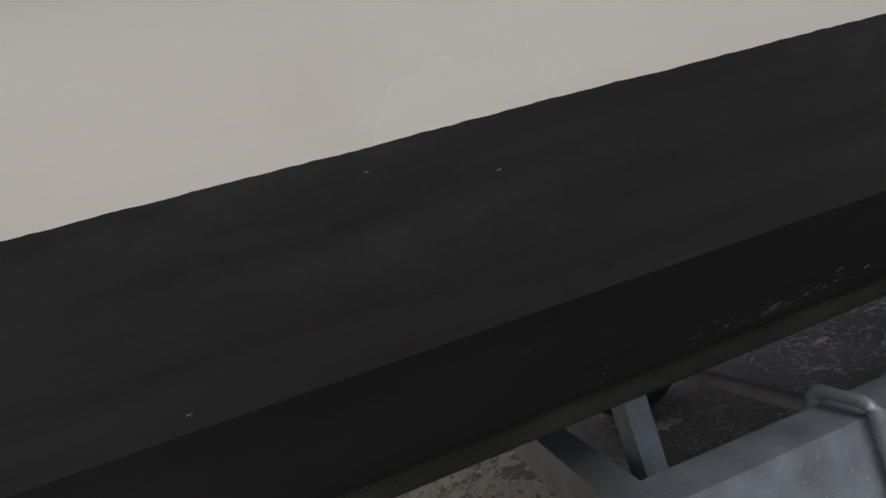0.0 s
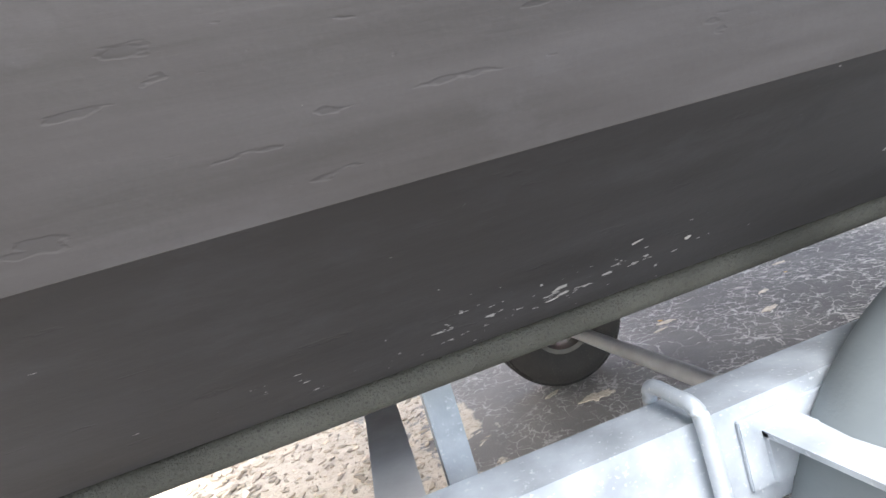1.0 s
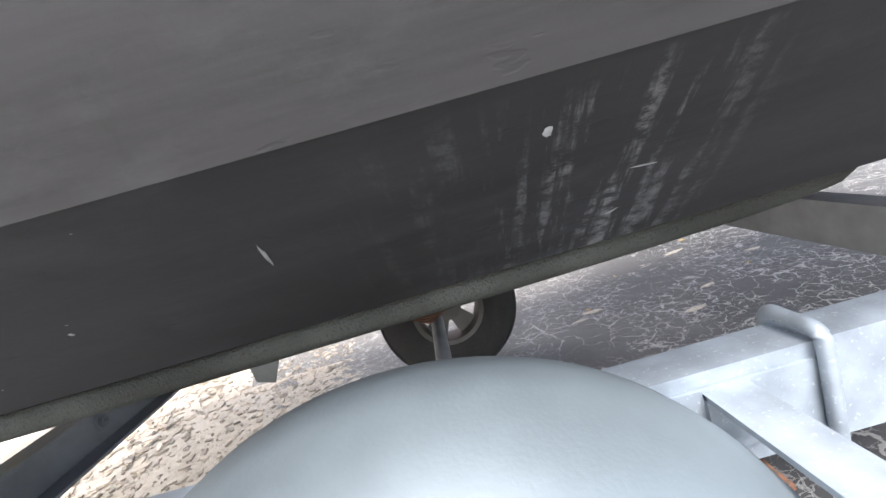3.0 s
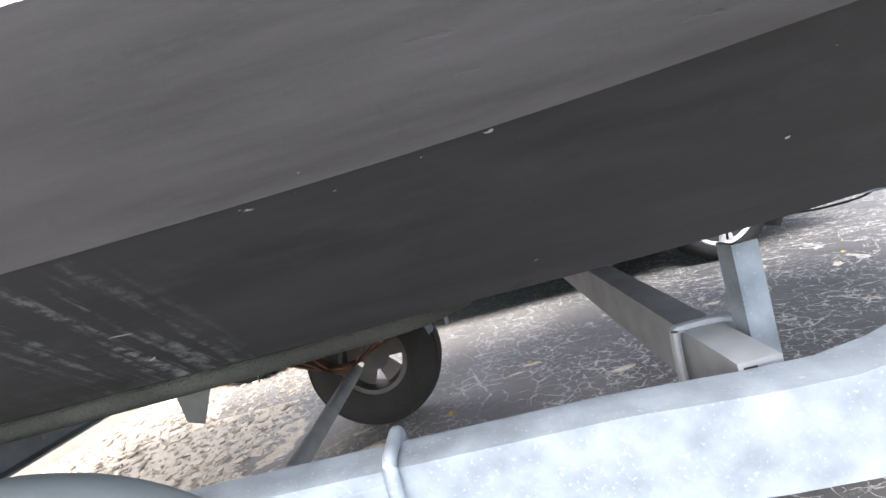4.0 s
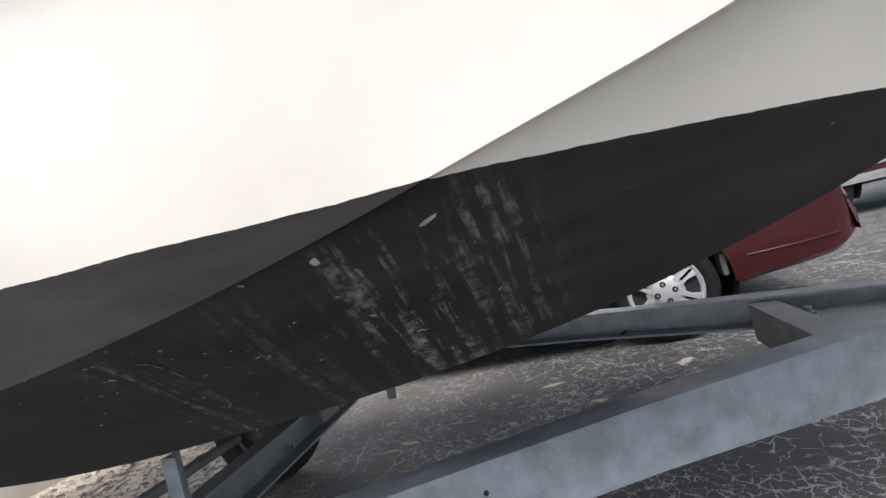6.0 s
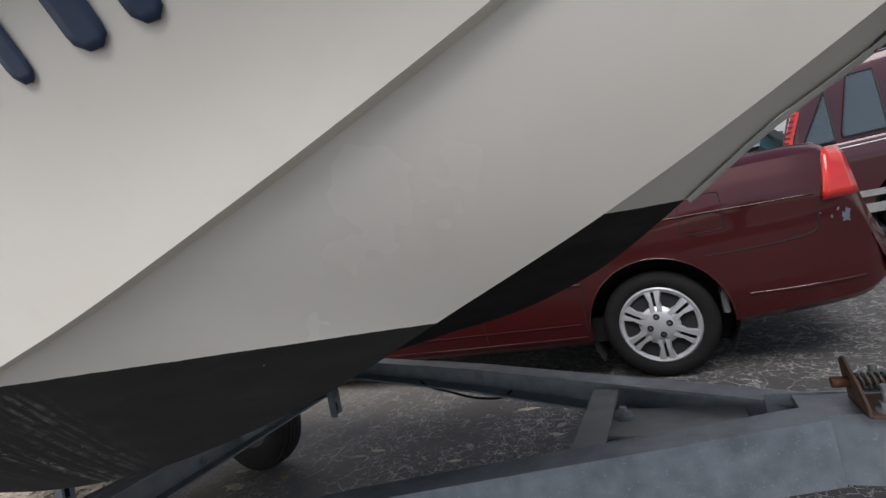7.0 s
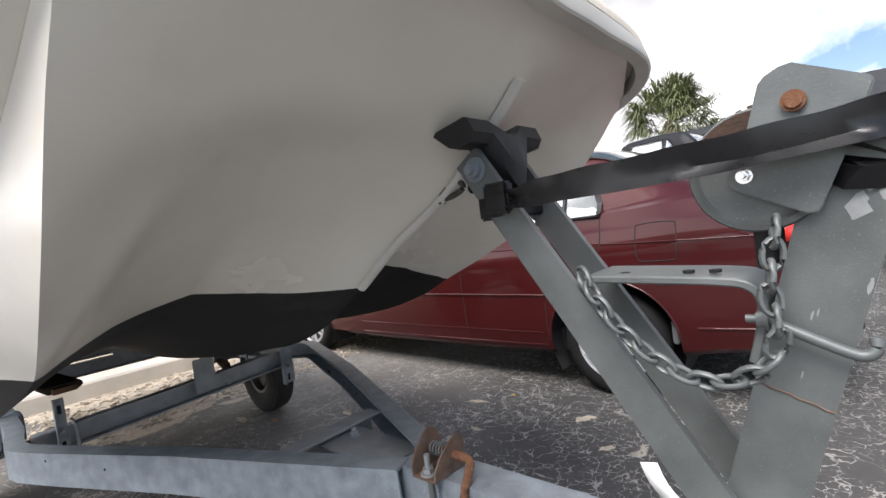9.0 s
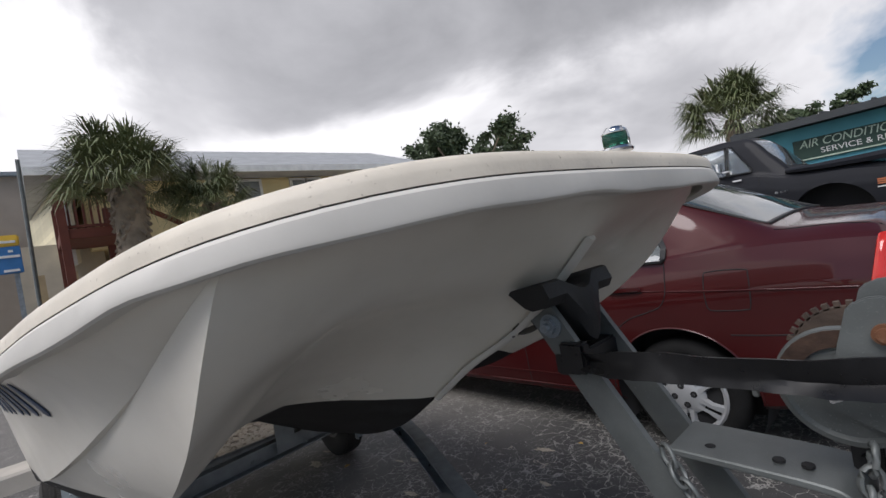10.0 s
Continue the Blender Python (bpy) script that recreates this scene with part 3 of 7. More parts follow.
def waterline_height(x, y):
    """Height of the painted line at a place on the hull."""
    a = abs(y)
    inner = lerp_table(a, [(0, 0.927), (0.08, 0.93), (0.27, 0.965), (0.42, 0.925), (0.56, 0.862)])
    outer = lerp_table(x, [(-1.2, 0.888), (-0.8, 0.893), (-0.4, 0.897), (0.3, 0.903), (0.79, 0.905), (1.0, 0.897), (1.17, 0.889), (1.4, 0.883), (1.515, 0.882), (1.67, 0.876), (1.93, 0.862)])
    k = min(1, max(0, (a - 0.535) / 0.03))
    return inner * (1 - k) + outer * k


def scrape_amount(x, y):
    """Where the bottom paint was scraped: two stretches of the starboard sponson."""
    if y > -0.4:
        return 0.0
    return max(math.exp(-((x - 0.03) / 0.035) ** 2) * 0.55, math.exp(-((x - 0.165) / 0.06) ** 2) * 0.6, math.exp(-((x - 1.42) / 0.055) ** 2), 0.6 * math.exp(-((x - 1.5) / 0.03) ** 2), 0.3 * math.exp(-((x - 1.29) / 0.03) ** 2), 0.6 * math.exp(-((x - 1.15) / 0.035) ** 2))


def flake_amount(x, y, z):
    """Where the bottom paint flakes: a patch low on the starboard sponson over the bunk, and a little round it."""
    if y > -0.4:
        return 0.0
    patch = math.exp(-((x + 0.52) / 0.2) ** 2) * math.exp(-((z - 0.675) / 0.03) ** 2)
    fore = 0.55 * math.exp(-((x - 1.3) / 0.35) ** 2) * math.exp(-((z - 0.78) / 0.06) ** 2)
    return max(patch, fore)


def build_boat():
    boat = thing("boat", "small white tri-hull motorboat with worn black bottom paint on a trailer", "boat")
    curves = [spline([row[i] for row in HULL_ROWS], 9) for i in range(5)]
    rows = []
    for keel, crown, edge, chine, sheer in zip(*curves):
        r = []
        for i in range(9):  # centre vee, flaring into the tunnel
            t = i / 9
            p = keel.lerp(crown, t)
            p.z += (crown.z - keel.z) * 0.22 * math.sin(math.pi * t) * (1 if t > 0.12 else 0.4)
            r.append(p)
        ridge = lerp_table(crown.x, [(1.95, 0.97), (2.04, 0.9), (2.22, 0.7), (2.39, 0.5), (2.55, 0.42)])
        proud = lerp_table(crown.x, [(1.9, 0.0), (2.05, 0.011), (2.3, 0.012), (2.55, 0.0)])
        for i in range(18):  # tunnel crown down to the sponson edge, with a soft spray ridge running up to the bow
            t = i / 18
            p = crown.lerp(edge, t)
            p.z += (crown.z - edge.z) * 0.3 * math.sin(math.pi * t) * (1 - 0.4 * t)
            bump = proud * math.exp(-((t - ridge) / 0.13) ** 2)
            p.z -= bump * 0.6
            p.x += bump * 0.8
            r.append(p)
        for i in range(7):
            p = edge.lerp(chine, i / 6)
            r.append(p)
        hollow = lerp_table(chine.x, [(1.3, 0.0), (1.75, 0.015), (2.05, 0.017), (2.4, 0.0)])
        step = lerp_table(chine.x, [(1.3, 0.0008), (1.6, 0.013), (2.1, 0.013), (2.3, 0.0008)])
        for i in range(11):
            t = i / 10
            p = chine.lerp(sheer, t)
            p.y -= step * (1 - t) + 0.003 * math.sin(math.pi * t) - hollow * math.sin(math.pi * t)
            r.append(p)
        rows.append(r)
    bm = bmesh.new()
    wat = bm.verts.layers.float.new("waterline")
    scr = bm.verts.layers.float.new("scraped")
    flk = bm.verts.layers.float.new("flaked")
    for side in (1, -1):
        grid = []
        for r in rows:
            line = []
            for p in r:
                v = bm.verts.new((p.x, p.y * side, p.z))
                chine_z = r[33].z
                v[wat] = p.z - waterline_height(p.x, p.y)
                v[scr] = scrape_amount(p.x, p.y * side) * min(1, max(0, (chine_z - 0.002 - p.z) / 0.02))
                v[flk] = max(flake_amount(p.x, p.y * side, p.z), 0.22 * math.exp(-((p.z - chine_z) / 0.008) ** 2) if p.x < 1.5 else 0)
                line.append(v)
            grid.append(line)
        for a, b in zip(grid[:-1], grid[1:]):
            for i in range(len(a) - 1):
                bm.faces.new((a[i], a[i + 1], b[i + 1], b[i]) if side == 1 else (a[i], b[i], b[i + 1], a[i + 1]))
    bmesh.ops.remove_doubles(bm, verts=bm.verts, dist=1e-4)
    # transom
    stern = [Vector((-1.42, p.y, p.z)) for p in rows[0]]
    ring = [bm.verts.new(p) for p in stern] + [bm.verts.new((p.x, -p.y, p.z)) for p in reversed(stern[1:])]
    for v in ring:
        v[wat] = v.co.z - 0.9
    bm.faces.new(ring)
    part("hull", bm, M_HULL, boat, "white gelcoat hull with black bottom paint", smooth=24)

    # sheer line all round for the rail, cap and deck
    half = list(curves[4])
    bow = []
    for i in range(1, 24):
        y = -0.55 * math.cos(math.pi / 2 * i / 23) if i < 23 else 0.0
        bow.append(Vector((2.733 - 0.06 * y * y - 4.0 * abs(y) ** 6, y, 1.326 - 0.18 * (0.06 * y * y + 4.0 * abs(y) ** 6))))
    star = [half[0]]
    for p in half + bow:
        if (p - star[-1]).length > 0.028:
            star.append(p)
    star[-1] = bow[-1]
    for _ in range(3):
        star = [star[0]] + [(a + b * 2 + c) / 4 for a, b, c in zip(star[:-2], star[1:-1], star[2:])] + [star[-1]]
    full = star + [Vector((p.x, -p.y, p.z)) for p in reversed(star[:-1])]
    outs = []
    for i, p in enumerate(full):
        t = full[min(i + 2, len(full) - 1)] - full[max(i - 2, 0)]
        outs.append(Vector((t.y, -t.x, 0)).normalized())

    dent = random.Random(31)
    sag = [dent.gauss(0, 1) for _ in full]
    for _ in range(3):
        sag = [(a + b * 2 + c) / 4 for a, b, c in zip(sag[-1:] + sag[:-1], sag, sag[1:] + sag[:1])]

    def band(profile, uneven=0.0):
        """Sweep a profile round the sheer; its lowest points may wander a little where it was knocked."""
        return loft([[p + n * (a + (uneven * w * 0.5 if b < 0 else 0)) + Vector((0, 0, b + (uneven * w if b < 0 else 0))) for a, b in profile] for p, n, w in zip(full, outs, sag)], True, True)

    part("rub_rail", band([(-0.012, -0.009), (0.015, -0.01), (0.0185, -0.007), (0.0195, -0.002), (0.0165, 0.018), (0.013, 0.022), (-0.012, 0.022)], 0.0035), M_RAIL, boat, "white vinyl rub rail with small dents", smooth=28)
    part("rail_seam", band([(-0.01, 0.0215), (0.0115, 0.0215), (0.0115, 0.0242), (-0.01, 0.0242)]), M_CAULK, boat)
    part("gunwale_cap", band([(-0.06, 0.024), (0.013, 0.024), (0.0115, 0.036), (0.008, 0.045), (-0.002, 0.051), (-0.02, 0.054), (-0.06, 0.054)]), M_CREAM, boat, "yellowed cream gunwale cap with crazed gelcoat", smooth=60)
    bm = bmesh.new()
    inner = [p - n * 0.055 + Vector((0, 0, 0.045)) for p, n in zip(full, outs)]
    k = len(inner) // 2
    for i in range(k):
        a, b, c, d = inner[i], inner[i + 1], inner[-2 - i], inner[-1 - i]
        vs = [bm.verts.new(q) for q in (a, b, c, d)]
        try:
            bm.faces.new(vs)
        except ValueError:
            pass
    bmesh.ops.remove_doubles(bm, verts=bm.verts, dist=1e-4)
    part("deck", bm, M_CREAM, boat)
    # nav light at the bow
    lx, ly, ls = 2.685, 0.055, 0.72
    lamp = part("bow_light", lathe([(0, 0.0), (0.026, 0.0), (0.027, 0.004), (0.024, 0.008), (0, 0.008)], 24, "z", (lx, ly, 1.388)), M_CHROME, boat, "chrome bow light with green lens")
    part("lens", lathe([(0.018, 0.0), (0.0205, 0.006), (0.0205, 0.022), (0.018, 0.028), (0.0, 0.03)], 24, "z", (lx, ly, 1.396)), M_GREENLENS, lamp, "dark green glass lens")
    bm = bmesh.new()
    hood = []
    for i in range(9):
        a = math.pi * i / 8
        hood.append([Vector((lx + 0.031 * ls * math.cos(a) * k, ly + 0.031 * ls * math.sin(a) * k, 1.396 + zz * 0.8)) for k, zz in ((1, 0), (1.02, 0.02), (0.95, 0.034), (0.6, 0.043), (0.0, 0.046))])
    loft(hood, False, False, bm)
    front = [[Vector((lx + 0.031 * ls * math.cos(a) * k, ly - 0.031 * ls * math.sin(a) * k, 1.396 + zz * 0.8)) for k, zz in ((0.98, 0.03), (0.6, 0.043), (0.0, 0.046))] for a in [math.pi * i / 8 for i in range(9)]]
    loft(front, False, False, bm)
    hd = part("hood", bm, M_CHROME, lamp, "chrome hood over the lens", smooth=60)
    hd.modifiers.new("thickness", "SOLIDIFY").thickness = 0.002
    # bow eye
    bm = bmesh.new()
    loop = [Vector(p) for p in ((2.447, 0, 1.094), (2.462, 0, 1.094), (2.486, 0, 1.1), (2.499, 0, 1.108), (2.493, 0, 1.118), (2.478, 0, 1.132), (2.468, 0, 1.134), (2.458, 0, 1.118))]
    tube(spline(loop + loop[:1], 3), 0.0058, 8, bm)
    sweep([Vector((2.44, 0, 1.086)), Vector((2.478, 0, 1.142))], rect(0.018, 0.008), True, bm)
    part("bow_eye", bm, M_STEELW, boat, "worn steel bow eye")
    # keel strip
    strip = [Vector(row[0]) + Vector((0.004, 0, -0.003)) for row in HULL_ROWS[10:15]]
    part("keel_band", sweep(spline(strip, 5), [(-0.013, 0.004), (-0.009, -0.003), (-0.003, -0.006), (0.003, -0.006), (0.009, -0.003), (0.013, 0.004)]), M_RAIL, boat)
    # registration characters become plain slanted bars
    def on_side(x, h, lift=0.0015):
        """The place on the starboard side at a given station and height."""
        line = []
        for r in rows:
            side = r[34:]
            for p, q in zip(side[:-1], side[1:]):
                if p.z <= h <= q.z:
                    s = (h - p.z) / max(q.z - p.z, 1e-6)
                    line.append((p.x + (q.x - p.x) * s, p.y + (q.y - p.y) * s))
                    break
        return Vector((x, lerp_table(x, sorted(line)) - lift, h))

    # eight characters in three groups, worn slightly rounded at their feet
    for x, w in ((1.58, 0.022), (1.63, 0.024), (1.70, 0.030), (1.748, 0.020), (1.812, 0.030), (1.86, 0.026), (1.918, 0.030), (1.98, 0.030)):
        z0, hh = 1.092 + (x - 1.58) * 0.06, 0.07
        half = w / 2
        rings = []
        for i in range(13):
            k = i / 12
            swell = half * math.sqrt(max(0.12, 1 - max(0.0, abs(k - 0.5) * 2 - 0.7) ** 2 / 0.09))
            rings.append([on_side(x - 0.006 * k + swell * q, z0 + hh * k - 0.002, 0.003) for q in (-1, -0.5, 0, 0.5, 1)])
        ob = part("registration_bar", loft(rings, False, False), M_NAVY, boat, "dark blue vinyl bar", smooth=50)
        ob.modifiers.new("thickness", "SOLIDIFY").thickness = 0.001

    # single chips and knocks in the bottom paint of the starboard sponson
    def on_panel(x, f, lift):
        line = [e.lerp(c, f) for e, c in zip(curves[2], curves[3])]
        tab_y, tab_z = [(p.x, p.y) for p in line], [(p.x, p.z) for p in line]
        e0 = [e.lerp(c, f + 0.05) for e, c in zip(curves[2], curves[3])]
        y, z = lerp_table(x, tab_y), lerp_table(x, tab_z)
        up_panel = Vector((0, lerp_table(x, [(p.x, p.y) for p in e0]) - y, lerp_table(x, [(p.x, p.z) for p in e0]) - z)).normalized()
        return Vector((x, y, z)) + Vector((0, -up_panel.z, up_panel.y)) * lift

    rng = random.Random(14)

    def chip(x, f, length, width, turn, name="paint_chip"):
        """A ragged flake of bare gelcoat, its length turned from the keel's line."""
        n = 10
        bm = bmesh.new()
        vs = []
        for k in range(n):
            w = 2 * math.pi * k / n
            q = rng.uniform(0.65, 1.15)
            u, v = length * 0.38 * math.cos(w) * q, width * 0.38 * math.sin(w) * q
            du, dv = u * math.cos(turn) - v * math.sin(turn), u * math.sin(turn) + v * math.cos(turn)
            vs.append(bm.verts.new(on_panel(x + du, f + dv / 0.2, 0.0006)))
        mid = bm.verts.new(on_panel(x, f, 0.0009))
        for a, b in zip(vs, vs[1:] + vs[:1]):
            bm.faces.new((mid, a, b))
        part(name, bm, M_SCUFF if "scuff" in name else M_CHIP, boat, smooth=0)

    for x, f, length, width, turn in ((-0.496, 0.25, 0.018, 0.007, 0.1), (-0.5, 0.17, 0.018, 0.004, 0.2), (-0.384, 0.3, 0.01, 0.009, 0.0), (-0.44, 0.4, 0.014, 0.005, 0.3), (-0.06, 0.60, 0.034, 0.0045, 1.5), (-0.21, 0.47, 0.006, 0.006, 0.0),
                                      (0.125, 0.8, 0.012, 0.01, 0.9), (0.188, 0.25, 0.016, 0.004, 0.5), (0.2, 0.5, 0.035, 0.003, -0.1), (0.82, 0.53, 0.007, 0.006, 0.0), (0.747, 0.53, 0.006, 0.004, 0.0), (1.375, 0.93, 0.009, 0.011, 0.3), (1.462, 0.86, 0.026, 0.006, 0.1), (1.021, 0.5, 0.006, 0.007, 0.8)):
        chip(x, f, length, width, turn)
    # an oval scuff left by a rubbed-off strap
    for k in range(14):
        w = 2 * math.pi * k / 14
        if k not in (4, 5, 9, 13):
            chip(1.178 + 0.016 * math.cos(w) * rng.uniform(0.9, 1.15), 0.58 + 0.26 * math.sin(w), rng.uniform(0.014, 0.026), rng.uniform(0.003, 0.006), math.atan2(0.052 * math.cos(w), -0.017 * math.sin(w)), "scuff_mark")
    return boat


build_boat()

# ---- trailer ----


def channel(w, h, t=0.006):
    """C-section, open to the positive side."""
    return [(-w / 2, -h / 2), (w / 2, -h / 2), (w / 2, -h / 2 + t), (-w / 2 + t, -h / 2 + t), (-w / 2 + t, h / 2 - t), (w / 2, h / 2 - t), (w / 2, h / 2), (-w / 2, h / 2)]


def wheel_tyre(parent, hub, r, rim_r, width, out, tread=True, mat=None, name="wheel"):
    """Tyre with tread blocks, rim and disc; out is -1 or 1 along y for the outer face."""
    w = new(name)
    w.parent = parent
    hw = width / 2
    prof = [(rim_r, -hw * 0.8), (rim_r + 0.012, -hw * 0.95), (rim_r + (r - rim_r) * 0.5, -hw * 1.04), (r - 0.025, -hw * 0.93), (r - 0.008, -hw * 0.75), (r, -hw * 0.4), (r, hw * 0.4), (r - 0.008, hw * 0.75), (r - 0.025, hw * 0.93), (rim_r + (r - rim_r) * 0.5, hw * 1.04), (rim_r + 0.012, hw * 0.95), (rim_r, hw * 0.8)]
    part("tyre", lathe(prof, 56, "y", hub), mat or M_RUBBER, w, "black rubber tyre" if mat else "black rubber tyre dusted grey-brown", smooth=45)
    if tread:
        bm = bmesh.new()
        n = 128
        for i in range(n):
            a = 2 * math.pi * i / n
            for k, (yy, tw) in enumerate(((-0.68, 0.3), (-0.34, 0.27), (0.0, 0.27), (0.34, 0.27), (0.68, 0.3))):
                aa = a + (0.5 if k % 2 else 0) * 2 * math.pi / n
                m = Matrix.Translation(hub) @ Matrix.Rotation(-aa, 4, "Y") @ Matrix.Rotation(0.35 if k % 2 else -0.35, 4, "X")
                box(bm, (r - 0.001 - (0.006 if k in (0, 4) else 0), yy * hw, 0), (0.009, tw * hw, 2 * math.pi * r / n * 0.84), m)
        tagged(part("tread", bm, M_RUBBER, w, "worn block tread", smooth=0), kind="stuff")
    return w


def build_spoke_rim(w, hub, rim_r, width, out):
    hw = width / 2
    x, y, z = hub
    part("rim", lathe([(rim_r + 0.004, -hw * 0.85), (rim_r - 0.012, -hw * 0.8), (rim_r - 0.02, -hw * 0.3), (rim_r - 0.02, hw * 0.3), (rim_r - 0.012, hw * 0.8), (rim_r + 0.004, hw * 0.85)], 40, "y", hub), M_STEELW, w, "grey painted steel rim")
    bm = bmesh.new()
    for i in range(5):
        a = 2 * math.pi * i / 5 + 0.3
        m = Matrix.Translation(hub) @ Matrix.Rotation(-a, 4, "Y")
        r0, r1, r2, r3 = rim_r * 0.34, rim_r * 0.96, 0.30, 0.36
        vs = []
        for yy in (out * 0.012, out * 0.0):
            vs.append([bm.verts.new(m @ Vector(p)) for p in ((r0, yy, -rim_r * r2 * 0.7), (r1, yy - out * 0.02, -rim_r * r3), (r1, yy - out * 0.02, rim_r * r3), (r0, yy, rim_r * r2 * 0.7))])
        for i0 in range(4):
            bm.faces.new((vs[0][i0], vs[0][(i0 + 1) % 4], vs[1][(i0 + 1) % 4], vs[1][i0]))
        bm.faces.new(vs[0])
        bm.faces.new(reversed(vs[1]))
    lathe([(0.0, out * 0.028), (0.03, out * 0.028), (0.034, out * 0.014), (rim_r * 0.42, out * 0.012), (rim_r * 0.42, -out * 0.004), (0, -out * 0.004)], 24, "y", hub, bm)
    part("spokes", bm, M_STEELW, w, "five-spoke steel disc", smooth=30, bevel=0.0)
    for i in range(5):
        a = 2 * math.pi * i / 5
        bm = bmesh.new()
        bolt(bm, (x + 0.05 * math.cos(a), y + out * 0.012, z + 0.05 * math.sin(a)), "y", 0.008, out, False)
        part("lug_nut", bm, M_STEELW, w)


def ubolt(bm, x, y_out, z_top, height, width, r=0.008):
    """A bent rod strapped over a beam running along x."""
    zb = z_top - height
    tube(spline([(x, y_out - 0.012, zb - 0.02), (x, y_out - 0.012, z_top - 0.01), (x, y_out - 0.004, z_top + 0.012), (x, y_out + 0.02, z_top + 0.014), (x, y_out + width, z_top + 0.012), (x, y_out + width + 0.01, z_top - 0.02), (x, y_out + width + 0.01, zb)], 5), r, 10, bm)


def build_trailer():
    tr = thing("boat_trailer", "galvanised steel boat trailer with single axle and steel fenders", "trailer")
    top, h, w = 0.5, 0.105, 0.055
    for s in (-1, 1):
        if s < 0:
            path = [(-1.6, -0.522, 0.47), (-0.4, -0.522, 0.467), (0.60, -0.522, 0.44), (0.74, -0.536, 0.437), (0.82, -0.541, 0.437), (0.89, -0.529, 0.439), (0.96, -0.505, 0.442), (1.08, -0.462, 0.447), (1.6, -0.27, 0.475), (2.28, -0.045, 0.505)]
        else:
            path = [(-1.6, 0.522, 0.47), (-0.4, 0.522, 0.467), (0.66, 0.535, 0.498), (0.83, 0.575, 0.514), (0.88, 0.585, 0.516), (0.93, 0.578, 0.516), (1.5, 0.378, 0.513), (2.28, 0.052, 0.505)]
        sec = channel(w, h) if s < 0 else [(-a, b) for a, b in channel(w, 0.076)]
        sec = [(-a, b) for a, b in sec]
        fine = spline(path[:2], 3)[:-1] + [Vector(p) for p in path[2:]]
        part("side_beam", sweep(fine, sec), M_GALV, tr, "bright galvanised channel beam, bent inward to the tongue", smooth=20, bevel=0.0)
    # drilled holes show as dark plugs in the bent length of the near beam
    for x, y, z in ((1.016, -0.5115, 0.447), (1.077, -0.4925, 0.475), (1.35, -0.3925, 0.47), (0.2, -0.5505, 0.45)):
        part("drilled_hole", tube([(x, y - 0.001, z), (x, y + 0.004, z)], 0.004, 12), M_DARK, tr)
    # cross members
    for x, y0, y1, z, hh in ((0.775, -0.492, 0.53, 0.4475, 0.085), (-0.665, -0.492, 0.492, 0.462, 0.085), (-1.38, -0.492, 0.492, 0.46, 0.085)):
        part("cross_member", sweep([(x, y0, z), (x, y1, z + (0.045 if x > 0 else 0))], channel(0.05, hh)), M_GALVM, tr, "grey galvanised cross channel", smooth=20)
    part("cross_member", sweep([(1.93, -0.14, 0.495), (1.93, 0.16, 0.495)], channel(0.055, 0.085)), M_GALVM, tr, smooth=20)
    bm = boxes(((2.06, 0.03, 0.512), (0.26, 0.13, 0.006)))
    bolt(bm, (1.975, 0.05, 0.516), "z", 0.012, 1)
    part("gusset_plate", bm, M_GALVM, tr, smooth=20)
    # bracket posts with slots, carrying the bunks
    for x, z0, z1 in ((0.78, 0.40, 0.605), (-0.64, 0.41, 0.605)):
        for s in (-1, 1):
            y = s * (0.411 if x > 0 else 0.42)
            hw = 0.017 if x > 0 else 0.02
            if x > 0 and s > 0:
                y, hw, z0 = 0.49, 0.032, 0.365
            bm = bmesh.new()
            sweep([(x + 0.03, y, z0), (x + 0.03, y, z1)], [(-hw, -0.003), (hw, -0.003), (hw, 0.003), (-hw, 0.003)], True, bm)
            box(bm, (x + 0.0445, y - (hw - 0.002), (z0 + z1) / 2), (0.029, 0.005, z1 - z0))
            post = part("bunk_bracket", bm, M_GALV, tr, "slotted galvanised angle bracket", smooth=20)
            for zz in (z0 + 0.03, z0 + 0.085, z1 - 0.04):
                part("slot", boxes(((x + 0.0335, y, zz), (0.003, 0.012, 0.032))), M_DARK, post)
            bm = bmesh.new()
            bolt(bm, (x + 0.035, y, z0 + 0.085), "x", 0.012, 1)
            part("bolt", bm, M_GALVM, post)
    for x, z in ((0.755, 0.447), (-0.685, 0.462)):
        for y in (-0.05, 0.21):
            bm = bmesh.new()
            bolt(bm, (x, y, z), "x", 0.011, 1)
            part("cross_bolt", bm, M_GALVM, tr)
    # strap rod round the front cross member
    bm = bmesh.new()
    tube(spline([(0.815, -0.37, 0.4), (0.815, -0.37, 0.48), (0.805, -0.37, 0.495), (0.75, -0.37, 0.497), (0.74, -0.37, 0.487), (0.738, -0.37, 0.395)], 5), 0.007, 8, bm)
    part("strap_rod", bm, M_GALVM, tr)
    # keel support plate on the cross members
    for x, z in ((0.80, 0.53), (-0.64, 0.53)):
        part("keel_plate", boxes(((x, 0.1, z), (0.006, 0.09, 0.15))), M_GALVM, tr, smooth=0, bevel=0.002)
    # overlapped splice plates on the beams by the wheels
    for s in (-1, 1):
        part("splice_plate", boxes(((0.0, s * 0.5515, 0.435), (0.72, 0.005, 0.07)), m=Matrix.Translation((0, 0, 0.02)) @ Matrix.Rotation(0.02, 4, "Y")), M_GALV, tr, smooth=0, bevel=0.001)
